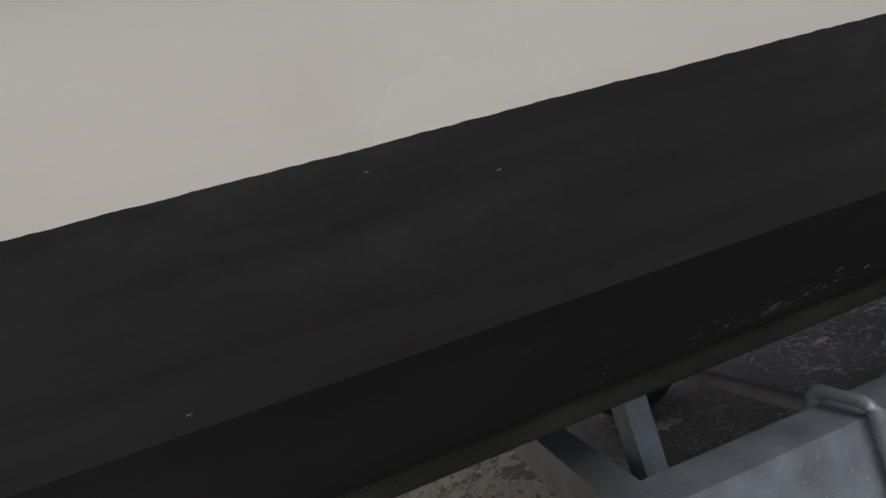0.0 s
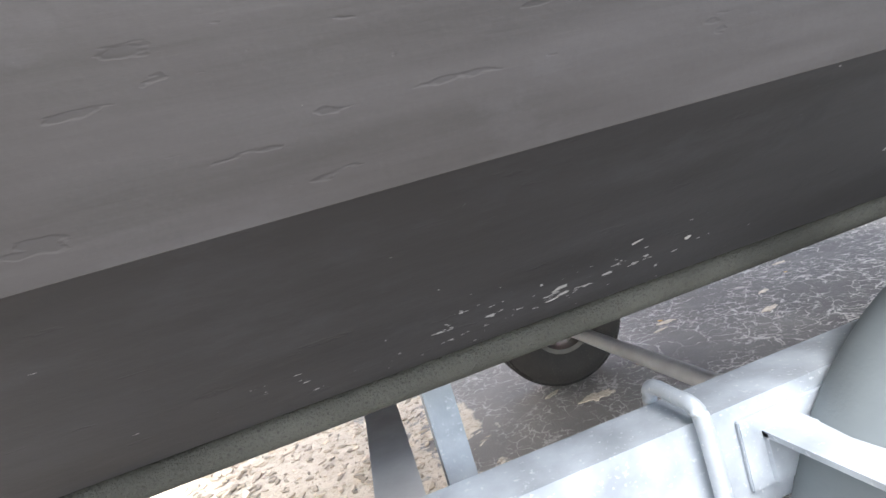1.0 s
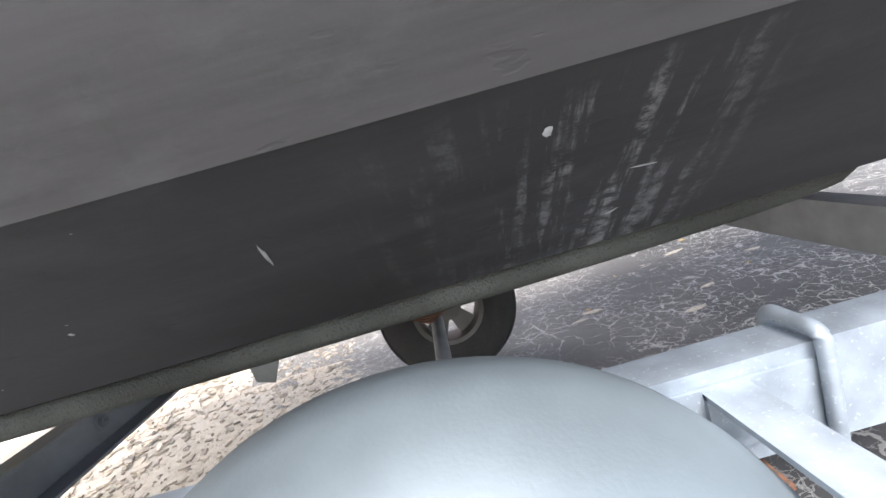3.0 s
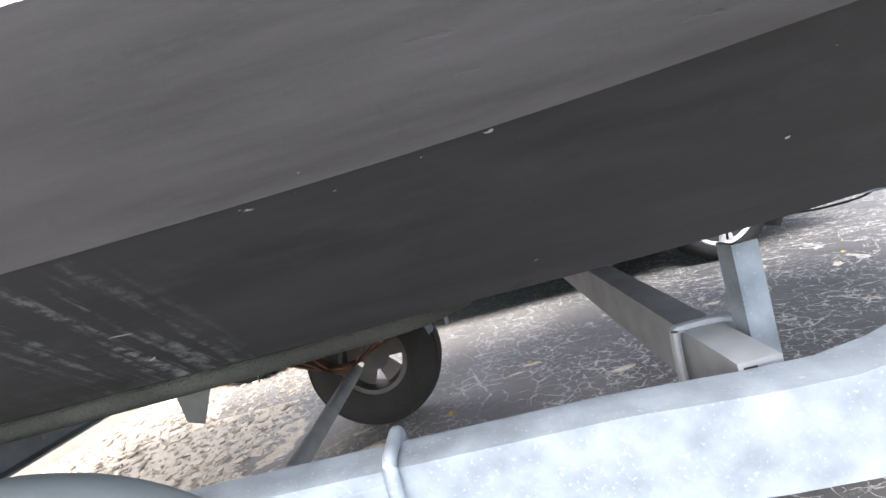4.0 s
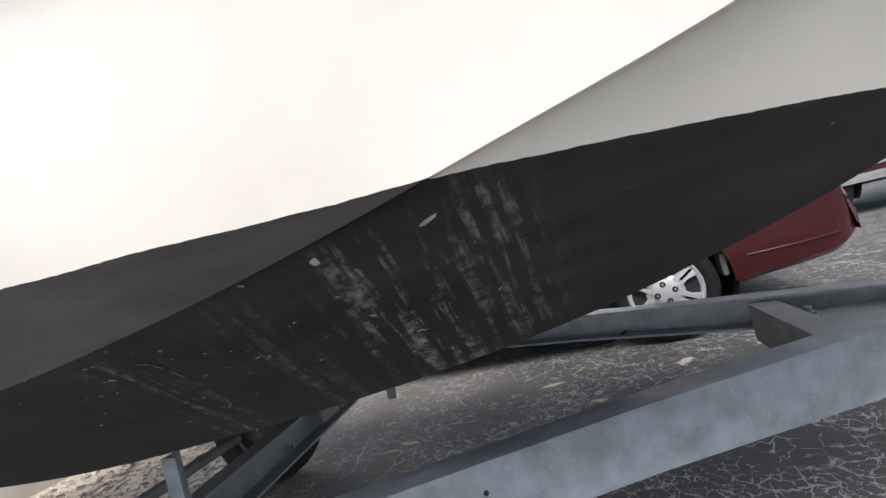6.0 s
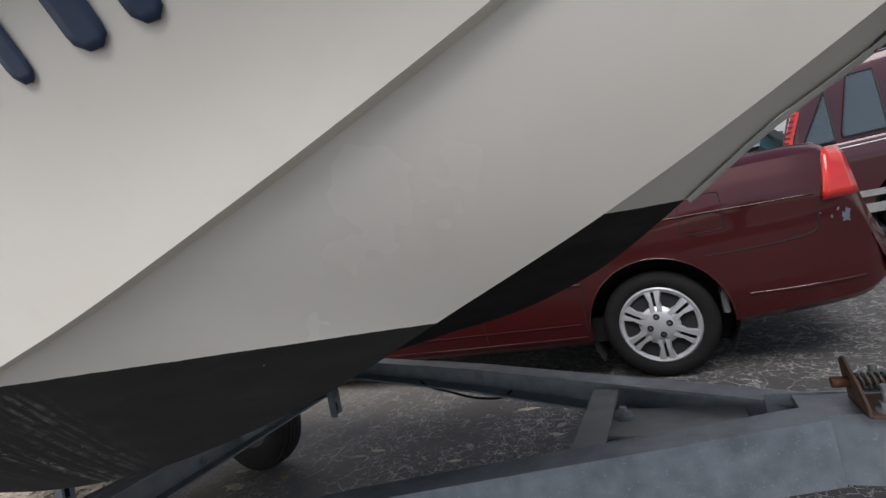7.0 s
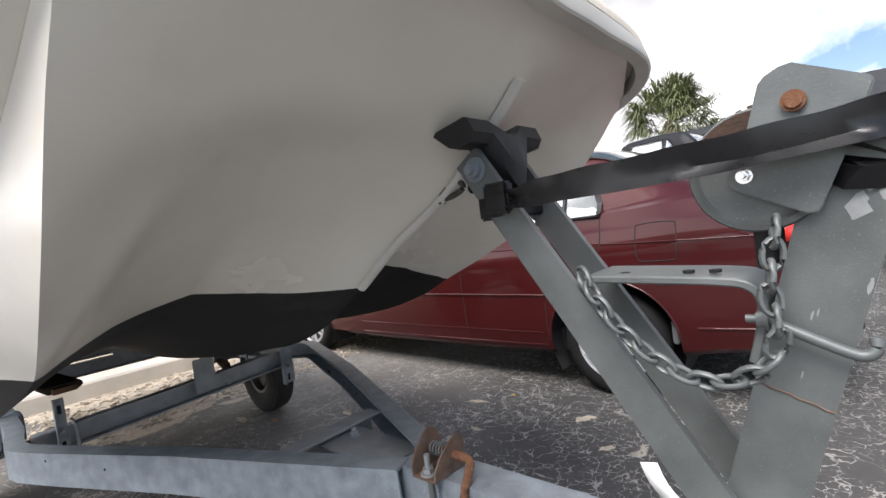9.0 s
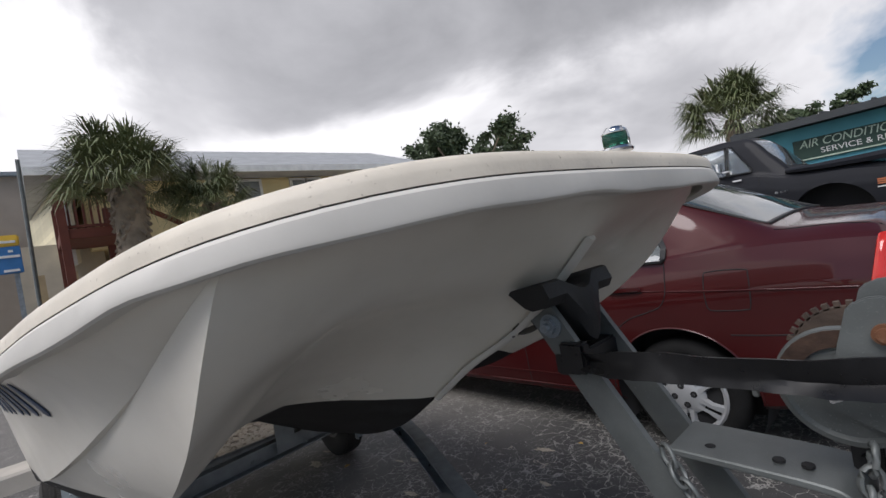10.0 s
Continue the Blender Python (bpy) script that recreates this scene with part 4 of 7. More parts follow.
    # a loose cable droops from the far beam
    part("cable", tube(spline([(1.26, 0.445, 0.49), (1.307, 0.43, 0.472), (1.397, 0.40, 0.463), (1.45, 0.382, 0.456), (1.512, 0.36, 0.454), (1.593, 0.33, 0.463), (1.64, 0.31, 0.49)], 5), 0.0035, 6), M_BLACK, tr, "thin black cable", smooth=60)
    # bunks
    for s in (-1, 1):
        b = new("bunk")
        b.parent = tr
        pts = [(-1.42, s * 0.475, 0.634), (0.25, s * 0.475, 0.634), (0.48, s * 0.435, 0.648), (0.84, s * 0.39, 0.645)]
        sec = [(-0.032, -0.017), (-0.05, -0.012), (-0.058, -0.003), (-0.056, 0.007), (-0.05, 0.014), (0.05, 0.014), (0.056, 0.007), (0.058, -0.003), (0.05, -0.012), (0.032, -0.017)]
        part("carpet", sweep(spline(pts, 8), sec), M_CARPET, b, "grey-green worn bunk carpet", smooth=60)
        part("board", sweep([Vector(p) + Vector((0.03 if i == 3 else 0, 0, -0.004)) for i, p in enumerate(pts)], rect(0.07, 0.02)), M_WOOD, b, "rotten brown board end")
    # axle and wheels
    part("axle", tube([(-0.01, -0.60, 0.265), (-0.01, 0.60, 0.265)], 0.022, 14), M_GALVM, tr, "grey axle tube")
    for s in (-1, 1):
        hub = (-0.01 if s < 0 else 0.035, s * 0.735, 0.262)
        wh = wheel_tyre(tr, hub, 0.256, 0.128, 0.14, s)
        build_spoke_rim(wh, hub, 0.128, 0.14, s)
        # leaf spring under the beam
        bm = bmesh.new()
        for k in range(3):
            L = (0.34 if s < 0 else 0.2) - 0.05 * k
            sweep(spline([(-0.03 - L, s * 0.545, 0.37), (-0.03, s * 0.545, 0.305 - 0.01 * k), (-0.03 + L, s * 0.545, 0.37)], 6), rect(0.045, 0.007), True, bm)
        part("leaf_spring", bm, M_RUSTD, tr, "rusty brown leaf spring")
        # fender: crowned top, rolled lip, round over the wheel
        bm = bmesh.new()
        sec = [(0.322, 0.558), (0.332, 0.575), (0.336, 0.605), (0.334, 0.64), (0.327, 0.675), (0.317, 0.702), (0.303, 0.722), (0.296, 0.727), (0.296, 0.723), (0.302, 0.718), (0.314, 0.699), (0.324, 0.672), (0.331, 0.638), (0.332, 0.606), (0.329, 0.577), (0.319, 0.561)]
        rings = []
        for i in range(41):
            a = radians(12 + 158 * i / 40)
            rings.append([Vector((-0.03 + rr * math.cos(a), s * yy, 0.268 + rr * math.sin(a))) for rr, yy in sec])
        loft(rings, True, True, bm)
        fe = part("fender", bm, M_ALU, tr, "dull galvanised round fender", smooth=60)
        for xx in (-0.305, 0.27):
            bm = boxes(((xx, s * 0.625, 0.478), (0.045, 0.15, 0.006)), ((xx, s * 0.5565, 0.455), (0.045, 0.006, 0.05)))
            part("fender_bracket", bm, M_GALV, fe, smooth=20)
        for xx in (-0.39, 0.365):
            bm = bmesh.new()
            ubolt(bm, xx, s * 0.5495 if s < 0 else 0.4945, 0.517 if xx < 0 else 0.497, h, 0.055)
            part("u_bolt", bm, M_GALV, tr, "bent galvanised U-bolt", smooth=60)
    # bracket plate hanging behind the far wheel
    bm = bmesh.new()
    vs = [bm.verts.new(p) for p in ((-0.68, 0.58, 0.42), (-0.5, 0.58, 0.42), (-0.60, 0.58, 0.22), (-0.66, 0.58, 0.24))]
    f = bm.faces.new(vs)
    ext = bmesh.ops.extrude_face_region(bm, geom=[f])
    bmesh.ops.translate(bm, verts=[v for v in ext["geom"] if isinstance(v, bmesh.types.BMVert)], vec=(0, 0.005, 0))
    part("hanger_plate", bm, M_GALVD, tr, smooth=0)
    # tongue
    part("tongue", sweep([(2.26, 0, 0.503), (4.3, 0, 0.515)], rect(0.085, 0.1)), M_GALV, tr, "square galvanised tongue", smooth=20, bevel=0.005)
    # hinge: two rusty plates, a spring and a bent pin
    hinge = new("hinge")
    hinge.parent = tr
    part("hinge_base", boxes(((2.363, -0.025, 0.5575), (0.062, 0.09, 0.005))), M_RUSTG, hinge, "rust-stained steel base plate", smooth=0, bevel=0.0015)
    for x, lean in ((2.334, -0.006), (2.392, 0.008)):
        bm = bmesh.new()
        vs = [bm.verts.new((x + lean * hh / 0.07, -0.025 + dy, 0.555 + hh)) for dy, hh in ((-0.045, 0.0), (0.045, 0.0), (0.047, 0.035), (0.04, 0.066), (0.018, 0.078), (-0.002, 0.068), (-0.03, 0.046), (-0.045, 0.022))]
        f = bm.faces.new(vs)
        ext = bmesh.ops.extrude_face_region(bm, geom=[f])
        bmesh.ops.translate(bm, verts=[v for v in ext["geom"] if isinstance(v, bmesh.types.BMVert)], vec=(0.004, 0, 0))
        part("hinge_plate", bm, M_RUSTG, hinge, "rusty upright ear of the bracket", smooth=20, bevel=0.0008)
    bm = bmesh.new()
    helix = [Vector((2.341 + 0.046 * i / 72, -0.012 + 0.0125 * math.cos(i * 0.5), 0.592 + 0.0125 * math.sin(i * 0.5))) for i in range(73)]
    tube(helix, 0.0022, 6, bm)
    part("spring", bm, M_GALVD, hinge, "thin coil spring on the pin", smooth=60)
    part("pin", tube(spline([(2.308, -0.012, 0.592), (2.36, -0.012, 0.592), (2.425, -0.014, 0.592), (2.443, -0.018, 0.589), (2.45, -0.03, 0.578), (2.449, -0.047, 0.55), (2.448, -0.056, 0.52), (2.447, -0.06, 0.497)], 5), 0.0085, 10), M_RUST, hinge, "bent rusty pin", smooth=60)
    for at in ((2.362, -0.052, 0.56), (2.369, 0.012, 0.57)):
        bm = bmesh.new()
        tube([at, (at[0], at[1], at[2] + 0.004)], 0.016, 16, bm)
        tube([(at[0], at[1], at[2] + 0.004), (at[0], at[1], at[2] + 0.014)], 0.011, 6, bm)
        tube([(at[0], at[1], at[2] + 0.014), (at[0], at[1], at[2] + 0.04)], 0.006, 10, bm)
        part("hinge_bolt", bm, M_GALVM, hinge)
    part("hanging_rod", tube([(2.366, -0.054, 0.553), (2.369, -0.0555, 0.50), (2.37, -0.056, 0.475)], 0.0065, 10), M_GALVD, hinge, smooth=60)
    for y in (-0.0465, 0.0465):
        part("joint_plate", boxes(((2.30, y, 0.5), (0.16, 0.007, 0.11))), M_GALV, tr, smooth=0)

    # winch stand
    st = thing("winch_stand", "galvanised winch stand with bow stop, strap and safety chain", "winch stand")
    post = [(2.885, 0, 0.55), (3.035, 0, 1.075)]
    part("post", sweep(post, rect(0.085, 0.075)), M_GALVD, st, "square galvanised winch post", smooth=20, bevel=0.006)
    rng = random.Random(12)

    def on_post(up, across):
        """A spot on the near face of the post: metres up from its foot, and across from its middle line."""
        a, b = Vector(post[0]), Vector(post[1])
        t = (b - a).normalized()
        return a + t * up + Vector((t.z, 0, -t.x)) * across + Vector((0, -0.0432, 0))

    bare = material("scraped_zinc", (0.3, 0.31, 0.305), 0.6, 0.2, 0.15, 60, 300, 0.05)
    for up, across, length, width in ((0.505, 0.012, 0.016, 0.007), (0.475, 0.009, 0.015, 0.010), (0.493, 0.030, 0.011, 0.009), (0.357, -0.003, 0.007, 0.0012), (0.362, 0.001, 0.005, 0.001), (0.40, 0.034, 0.010, 0.002), (0.29, 0.002, 0.005, 0.001)):
        bm = bmesh.new()
        vs = [bm.verts.new(on_post(up + length * rng.uniform(0.7, 1.15) * math.cos(q), across + width * rng.uniform(0.5, 1.2) * math.sin(q))) for q in [2 * math.pi * k / 11 for k in range(11)]]
        bm.faces.new(vs)
        part("scrape", bm, bare, st, "pale scraped patch", smooth=0)
    part("seam", tube([on_post(0.267 - 0.0008 * k, -0.036 + 0.008 * k) + Vector((0, 0, 0.0012 * math.sin(k * 2.1))) for k in range(10)], 0.0012, 6), M_RUSTG, st, "rust-stained seam")
    for s in (-1, 1):
        part("arm", sweep([(2.562, s * 0.058, 1.146), (2.60, s * 0.058, 1.085), (2.87, s * 0.058, 0.665), (2.93, s * 0.058, 0.57)], rect(0.012, 0.05)), M_GALVD, st, "flat galvanised arm", smooth=20, bevel=0.002)
    bm = bmesh.new()
    sweep(spline([(2.735, 0, 0.94), (2.82, 0, 0.937), (2.9, 0, 0.933), (2.927, 0, 0.927), (2.938, 0, 0.91), (2.935, 0, 0.88), (2.925, 0, 0.84)], 4), [(-0.05, -0.005), (0.05, -0.005), (0.052, -0.003), (0.052, 0.003), (0.05, 0.005), (-0.05, 0.005), (-0.052, 0.003), (-0.052, -0.003)], True, bm)
    part("tie_bar", bm, M_GALVD, st, "flat tie bar between arms and post", smooth=20)
    for xx in (2.78, 2.86, 2.89):
        part("bar_hole", tube([(xx, -0.02, 0.9405), (xx, -0.02, 0.944)], 0.007, 10), M_DARK, st)
    # rubber bow stop: a thick V block, its notch to the bow
    bm = bmesh.new()
    rings = []
    for i in range(13):
        y = -0.1 + 0.2 * i / 12
        k = min(1, max(0, (abs(y) - 0.012) / 0.036))
        wing = [(2.53, 1.184), (2.536, 1.19), (2.595, 1.2), (2.603, 1.197), (2.612, 1.175), (2.604, 1.16), (2.575, 1.155), (2.56, 1.16)]
        core = [(2.566, 1.165), (2.572, 1.172), (2.606, 1.18), (2.616, 1.175), (2.628, 1.118), (2.622, 1.085), (2.588, 1.08), (2.58, 1.09)]
        rings.append([Vector((c[0] + (w[0] - c[0]) * k, y, c[1] + (w[1] - c[1]) * k)) for w, c in zip(wing, core)])
    loft(rings, True, True, bm)
    part("bow_stop", bm, M_BLACK, st, "black rubber V bow stop", smooth=40, bevel=0.004)
    bm = bmesh.new()
    bolt(bm, (2.579, -0.064, 1.123), "y", 0.0135, -1)
    part("stop_bolt", bm, M_GALV, st)
    # winch: side plates, reel, drum, gear
    winch = new("winch")
    winch.parent = st
    for y in (-0.058, 0.055):
        bm = bmesh.new()
        vs = [bm.verts.new((px, y, pz)) for px, pz in ((2.919, 1.053), (2.918, 1.043), (2.925, 1.035), (2.985, 1.003), (2.995, 1.003), (3.023, 1.068), (3.044, 1.122), (3.04, 1.127), (2.984, 1.157), (2.973, 1.156), (2.96, 1.15), (2.954, 1.143), (2.942, 1.102), (2.936, 1.075))]
        f = bm.faces.new(vs)
        ext = bmesh.ops.extrude_face_region(bm, geom=[f])
        bmesh.ops.translate(bm, verts=[v for v in ext["geom"] if isinstance(v, bmesh.types.BMVert)], vec=(0, 0.005, 0))
        part("side_plate", bm, M_GALVD, winch, "grey zinc-plated winch plate", smooth=20, bevel=0.0015)
    bm = lathe([(0.0, 0.004), (0.056, 0.004), (0.06, 0.0), (0.066, 0.001), (0.068, 0.006), (0.066, 0.011), (0.0, 0.011)], 40, "y", (2.945, -0.05, 1.055))
    part("reel_flange", bm, M_GALVD, winch, "worn grey reel disc", smooth=40)
    part("latch_plate", boxes(((2.945, 0.0, 0.975), (0.03, 0.006, 0.07)), ((2.945, -0.006, 0.955), (0.012, 0.008, 0.012))), M_BLACK, winch, "small black plate under the reel", bevel=0.002)
    part("rust_patch", sweep([(2.945 + 0.055 * math.cos(q), -0.0505, 1.055 + 0.055 * math.sin(q)) for q in [radians(62 + 10 * k) for k in range(11)]], rect(0.0016, 0.019)), material("old_brown_rust", (0.055, 0.032, 0.022), 0.9, 0.1, 0.4, 60, 200, 0.3), winch, "brown rust on the rim of the reel")
    bm = lathe([(0.0, 0.0), (0.065, 0.0), (0.065, 0.008), (0.0, 0.008)], 40, "y", (2.948, 0.02, 1.066))
    for i in range(36):
        a = 2 * math.pi * i / 36
        box(bm, (0.067, 0.004, 0), (0.008, 0.008, 0.006), Matrix.Translation((2.948, 0.02, 1.066)) @ Matrix.Rotation(a, 4, "Y"))
    part("gear", bm, material("rust_brown_gear", (0.085, 0.062, 0.048), 0.85, 0.1, 0.3, 30, 120, 0.3), winch, "rusty toothed gear", smooth=30)
    part("drum", tube([(2.945, -0.042, 1.055), (2.945, 0.02, 1.055)], 0.04, 20), M_STRAP, winch, "drum wound with black strap")
    bm = bmesh.new()
    tube([(2.983, -0.064, 1.118), (2.983, -0.057, 1.118)], 0.011, 16, bm)
    tube([(2.983, -0.067, 1.118), (2.983, -0.063, 1.118)], 0.0075, 16, bm)
    part("rusty_nut", bm, M_RUST, winch, "rust-orange axle nut")
    bm = bmesh.new()
    bolt(bm, (2.935, -0.058, 1.05), "y", 0.0055, -1)
    part("winch_bolt", bm, M_CHROME, winch)
    # strap from the drum to the bow eye, and a wrap round the post top
    strap = thing("winch_strap", "folded black webbing strap from winch to bow eye", "strap")
    bm = bmesh.new()
    path = spline([(2.60, -0.056, 1.073), (2.66, -0.074, 1.068), (2.72, -0.08, 1.072), (2.80, -0.083, 1.073), (2.90, -0.084, 1.075), (2.97, -0.082, 1.079), (3.04, -0.07, 1.085), (3.07, -0.045, 1.09)], 6)
    rings = []
    for i, (p, t, s_, u) in enumerate(frames_along(path)):
        hw = 0.0195 - 0.005 * math.exp(-((i - 4) / 4) ** 2)
        tw = 0.2 * math.sin(i * 0.35)
        d = (u * math.cos(tw) + s_ * math.sin(tw)) * hw
        o = s_ * 0.0016
        out = Vector((0, -1, 0)) * (0.006 + 0.005 * math.sin(i * 0.23 + 1.0) + 0.002 * math.sin(i * 1.7))
        crease = -0.15 + 0.3 * math.sin(i * 0.16)
        low, mid, high = p - d + out, p + d * crease - out * 0.6, p + d * (1 + 0.05 * math.sin(i * 0.9))
        rings.append([low - o, (low + mid) / 2 - o - out * 0.12, mid - o, (mid + high) / 2 - o + out * 0.1, high - o, high + o, (mid + high) / 2 + o + out * 0.1, mid + o, (low + mid) / 2 + o - out * 0.12, low + o])
    loft(rings, True, True, bm)
    part("webbing", bm, M_STRAP, strap, smooth=50)
    bm = bmesh.new()
    tube(spline([(2.52, 0, 1.105), (2.56, -0.01, 1.088), (2.6, -0.04, 1.078), (2.63, -0.055, 1.07)], 5), 0.008, 10, bm)
    box(bm, (2.615, -0.062, 1.072), (0.045, 0.022, 0.05))
    box(bm, (2.60, 0.0, 1.06), (0.05, 0.13, 0.04))
    part("hook", bm, M_STRAP, strap, "dark snap hook wrapped in strap", bevel=0.004)
    bm = bmesh.new()
    sweep(spline([(3.035, 0.005, 1.045), (3.042, -0.004, 1.07), (3.048, 0.004, 1.095), (3.056, -0.006, 1.12)], 3), [(-0.052, -0.05), (0.0, -0.058), (0.05, -0.046), (0.056, 0.0), (0.046, 0.052), (-0.006, 0.046), (-0.05, 0.052), (-0.045, 0.0)], True, bm)
    part("wrap", bm, M_STRAP, strap, "loose wrap of strap", bevel=0.012)
    # chain
    chain = thing("safety_chain", "grey galvanised safety chain looped from arm to post", "chain")
    path = spline([(2.735, -0.07, 0.965), (2.757, -0.083, 0.93), (2.78, -0.085, 0.895), (2.81, -0.085, 0.862), (2.845, -0.085, 0.836), (2.882, -0.085, 0.825), (2.918, -0.085, 0.832), (2.945, -0.085, 0.855), (2.954, -0.083, 0.885), (2.95, -0.08, 0.92), (2.955, -0.075, 0.965), (2.96, -0.07, 1.0)], 24)
    acc, last, links = 0.0, path[0], []
    for a, b in zip(path[:-1], path[1:]):
        acc += (b - a).length
        if acc >= 0.0225:
            links.append((b, (b - last).normalized()))
            acc, last = 0.0, b
    for i, (p, t) in enumerate(links):
        side = t.cross(Vector((0, 1, 0))).normalized()
        nrm = Vector((0, 1, 0)) if i % 2 else side
        nrm = (nrm + t.cross(nrm) * 0.35).normalized()
        ring = [p + t * 0.0145 * math.cos(a) * (1.15) + nrm * 0.0095 * math.sin(a) for a in [2 * math.pi * k / 14 for k in range(15)]]
        part("link", tube(ring, 0.0034, 6), M_GALVD, chain, smooth=60)
    # U-bolt round the post
    bm = bmesh.new()
    tube(spline([(2.935, -0.06, 0.896), (2.967, -0.061, 0.88), (3.006, -0.061, 0.862), (3.02, -0.06, 0.859), (3.028, -0.058, 0.866), (3.028, -0.055, 0.876)], 5), 0.006, 10, bm)
    bolt(bm, (2.945, -0.06, 0.893), "x", 0.009, -1)
    part("post_rod", bm, M_GALVD, st, "bent rod and nut on the post", smooth=60)
    # paper tag on the arm's foot
    bm = bmesh.new()
    rings = [[Vector((2.79 + 0.05 * t + dx, -0.07 - 0.006 * math.sin(7 * t), 0.70 - 0.09 * t + dx * 0.2)) for dx in (0.0, 0.022)] for t in [i / 8 for i in range(9)]]
    loft(rings, False, False, bm)
    tag = finish("paper_tag", bm, M_WHITEP)
    tagged(tag, "crumpled white paper tag on the stand's arm", "tag")
    sol = tag.modifiers.new("thickness", "SOLIDIFY")
    sol.thickness = 0.001


build_trailer()

# ---- vehicles ----


def half_ring(x, prof, roof):
    """One cross-section of a car body from the sill to the roof's middle, as (y, z) with y to the near side negative."""
    sill, belt, wide, top, topw, shoulder = prof
    pts = [(-wide + 0.06, sill), (-wide + 0.015, sill + 0.03), (-wide, sill + 0.12), (-wide - 0.012, (sill + belt) * 0.46 + 0.06), (-wide - 0.015, belt - 0.2), (-wide + 0.008, belt - 0.1), (-wide + 0.032, belt - 0.02), (-wide + shoulder, belt)]
    for i in range(1, 8):
        t = i / 7
        pts.append((-(wide - shoulder) + (wide - shoulder - topw) * t, belt + (top - belt) * math.sin(t * math.pi / 2) ** (1.0 if roof else 1.0) * (0.985)))
    for i in range(1, 6):
        t = i / 5
        pts.append((-topw * (1 - t), top - (top - belt) * 0.015 * (1 - t) + 0.018 * math.sin(t * math.pi / 2)))
    return pts


def side_of(stations, centre_y):
    """Gives a function of (x, z): where the near side of a car body lies."""
    tabs = [[(row[0], row[k]) for row in stations] for k in range(1, 7)]

    def side_y(x, z):
        prof = [(lerp_table(x - 0.04, t) + lerp_table(x, t) * 2 + lerp_table(x + 0.04, t)) / 4 for t in tabs]
        half = half_ring(x, prof, True)
        for (y0, z0), (y1, z1) in zip(half[:-1], half[1:]):
            if z0 <= z <= z1 and z1 > z0:
                return centre_y + y0 + (y1 - y0) * (z - z0) / (z1 - z0)
        return centre_y + half[0][0]

    return side_y


def side_pane(name, car, side_y, x0, x1, low, top_of, out=0.007, mat=None):
    """A tinted pane laid on the near side of a car, in a black rubber seal."""
    cols = []
    for i in range(25):
        x = x0 + (x1 - x0) * i / 24
        cols.append([Vector((x, 0, low + (top_of(x) - low) * k / 8)) for k in range(9)])
    for c in cols:
        for p in c:
            p.y = side_y(p.x, p.z) - out
    pane = part(name, loft(cols, False, False), mat or M_GLASS, car, "car window pane" if mat else "tinted car window", smooth=60)
    edge = [c[0] for c in cols] + cols[-1][1:] + [c[-1] for c in reversed(cols[:-1])] + list(reversed(cols[0][:-1]))
    part("window_seal", sweep(edge, [(0.016, -0.006), (0.016, 0.006), (-0.012, 0.006), (-0.012, -0.006)], False), M_BLACK, pane, "black rubber seal", smooth=40)
    return pane


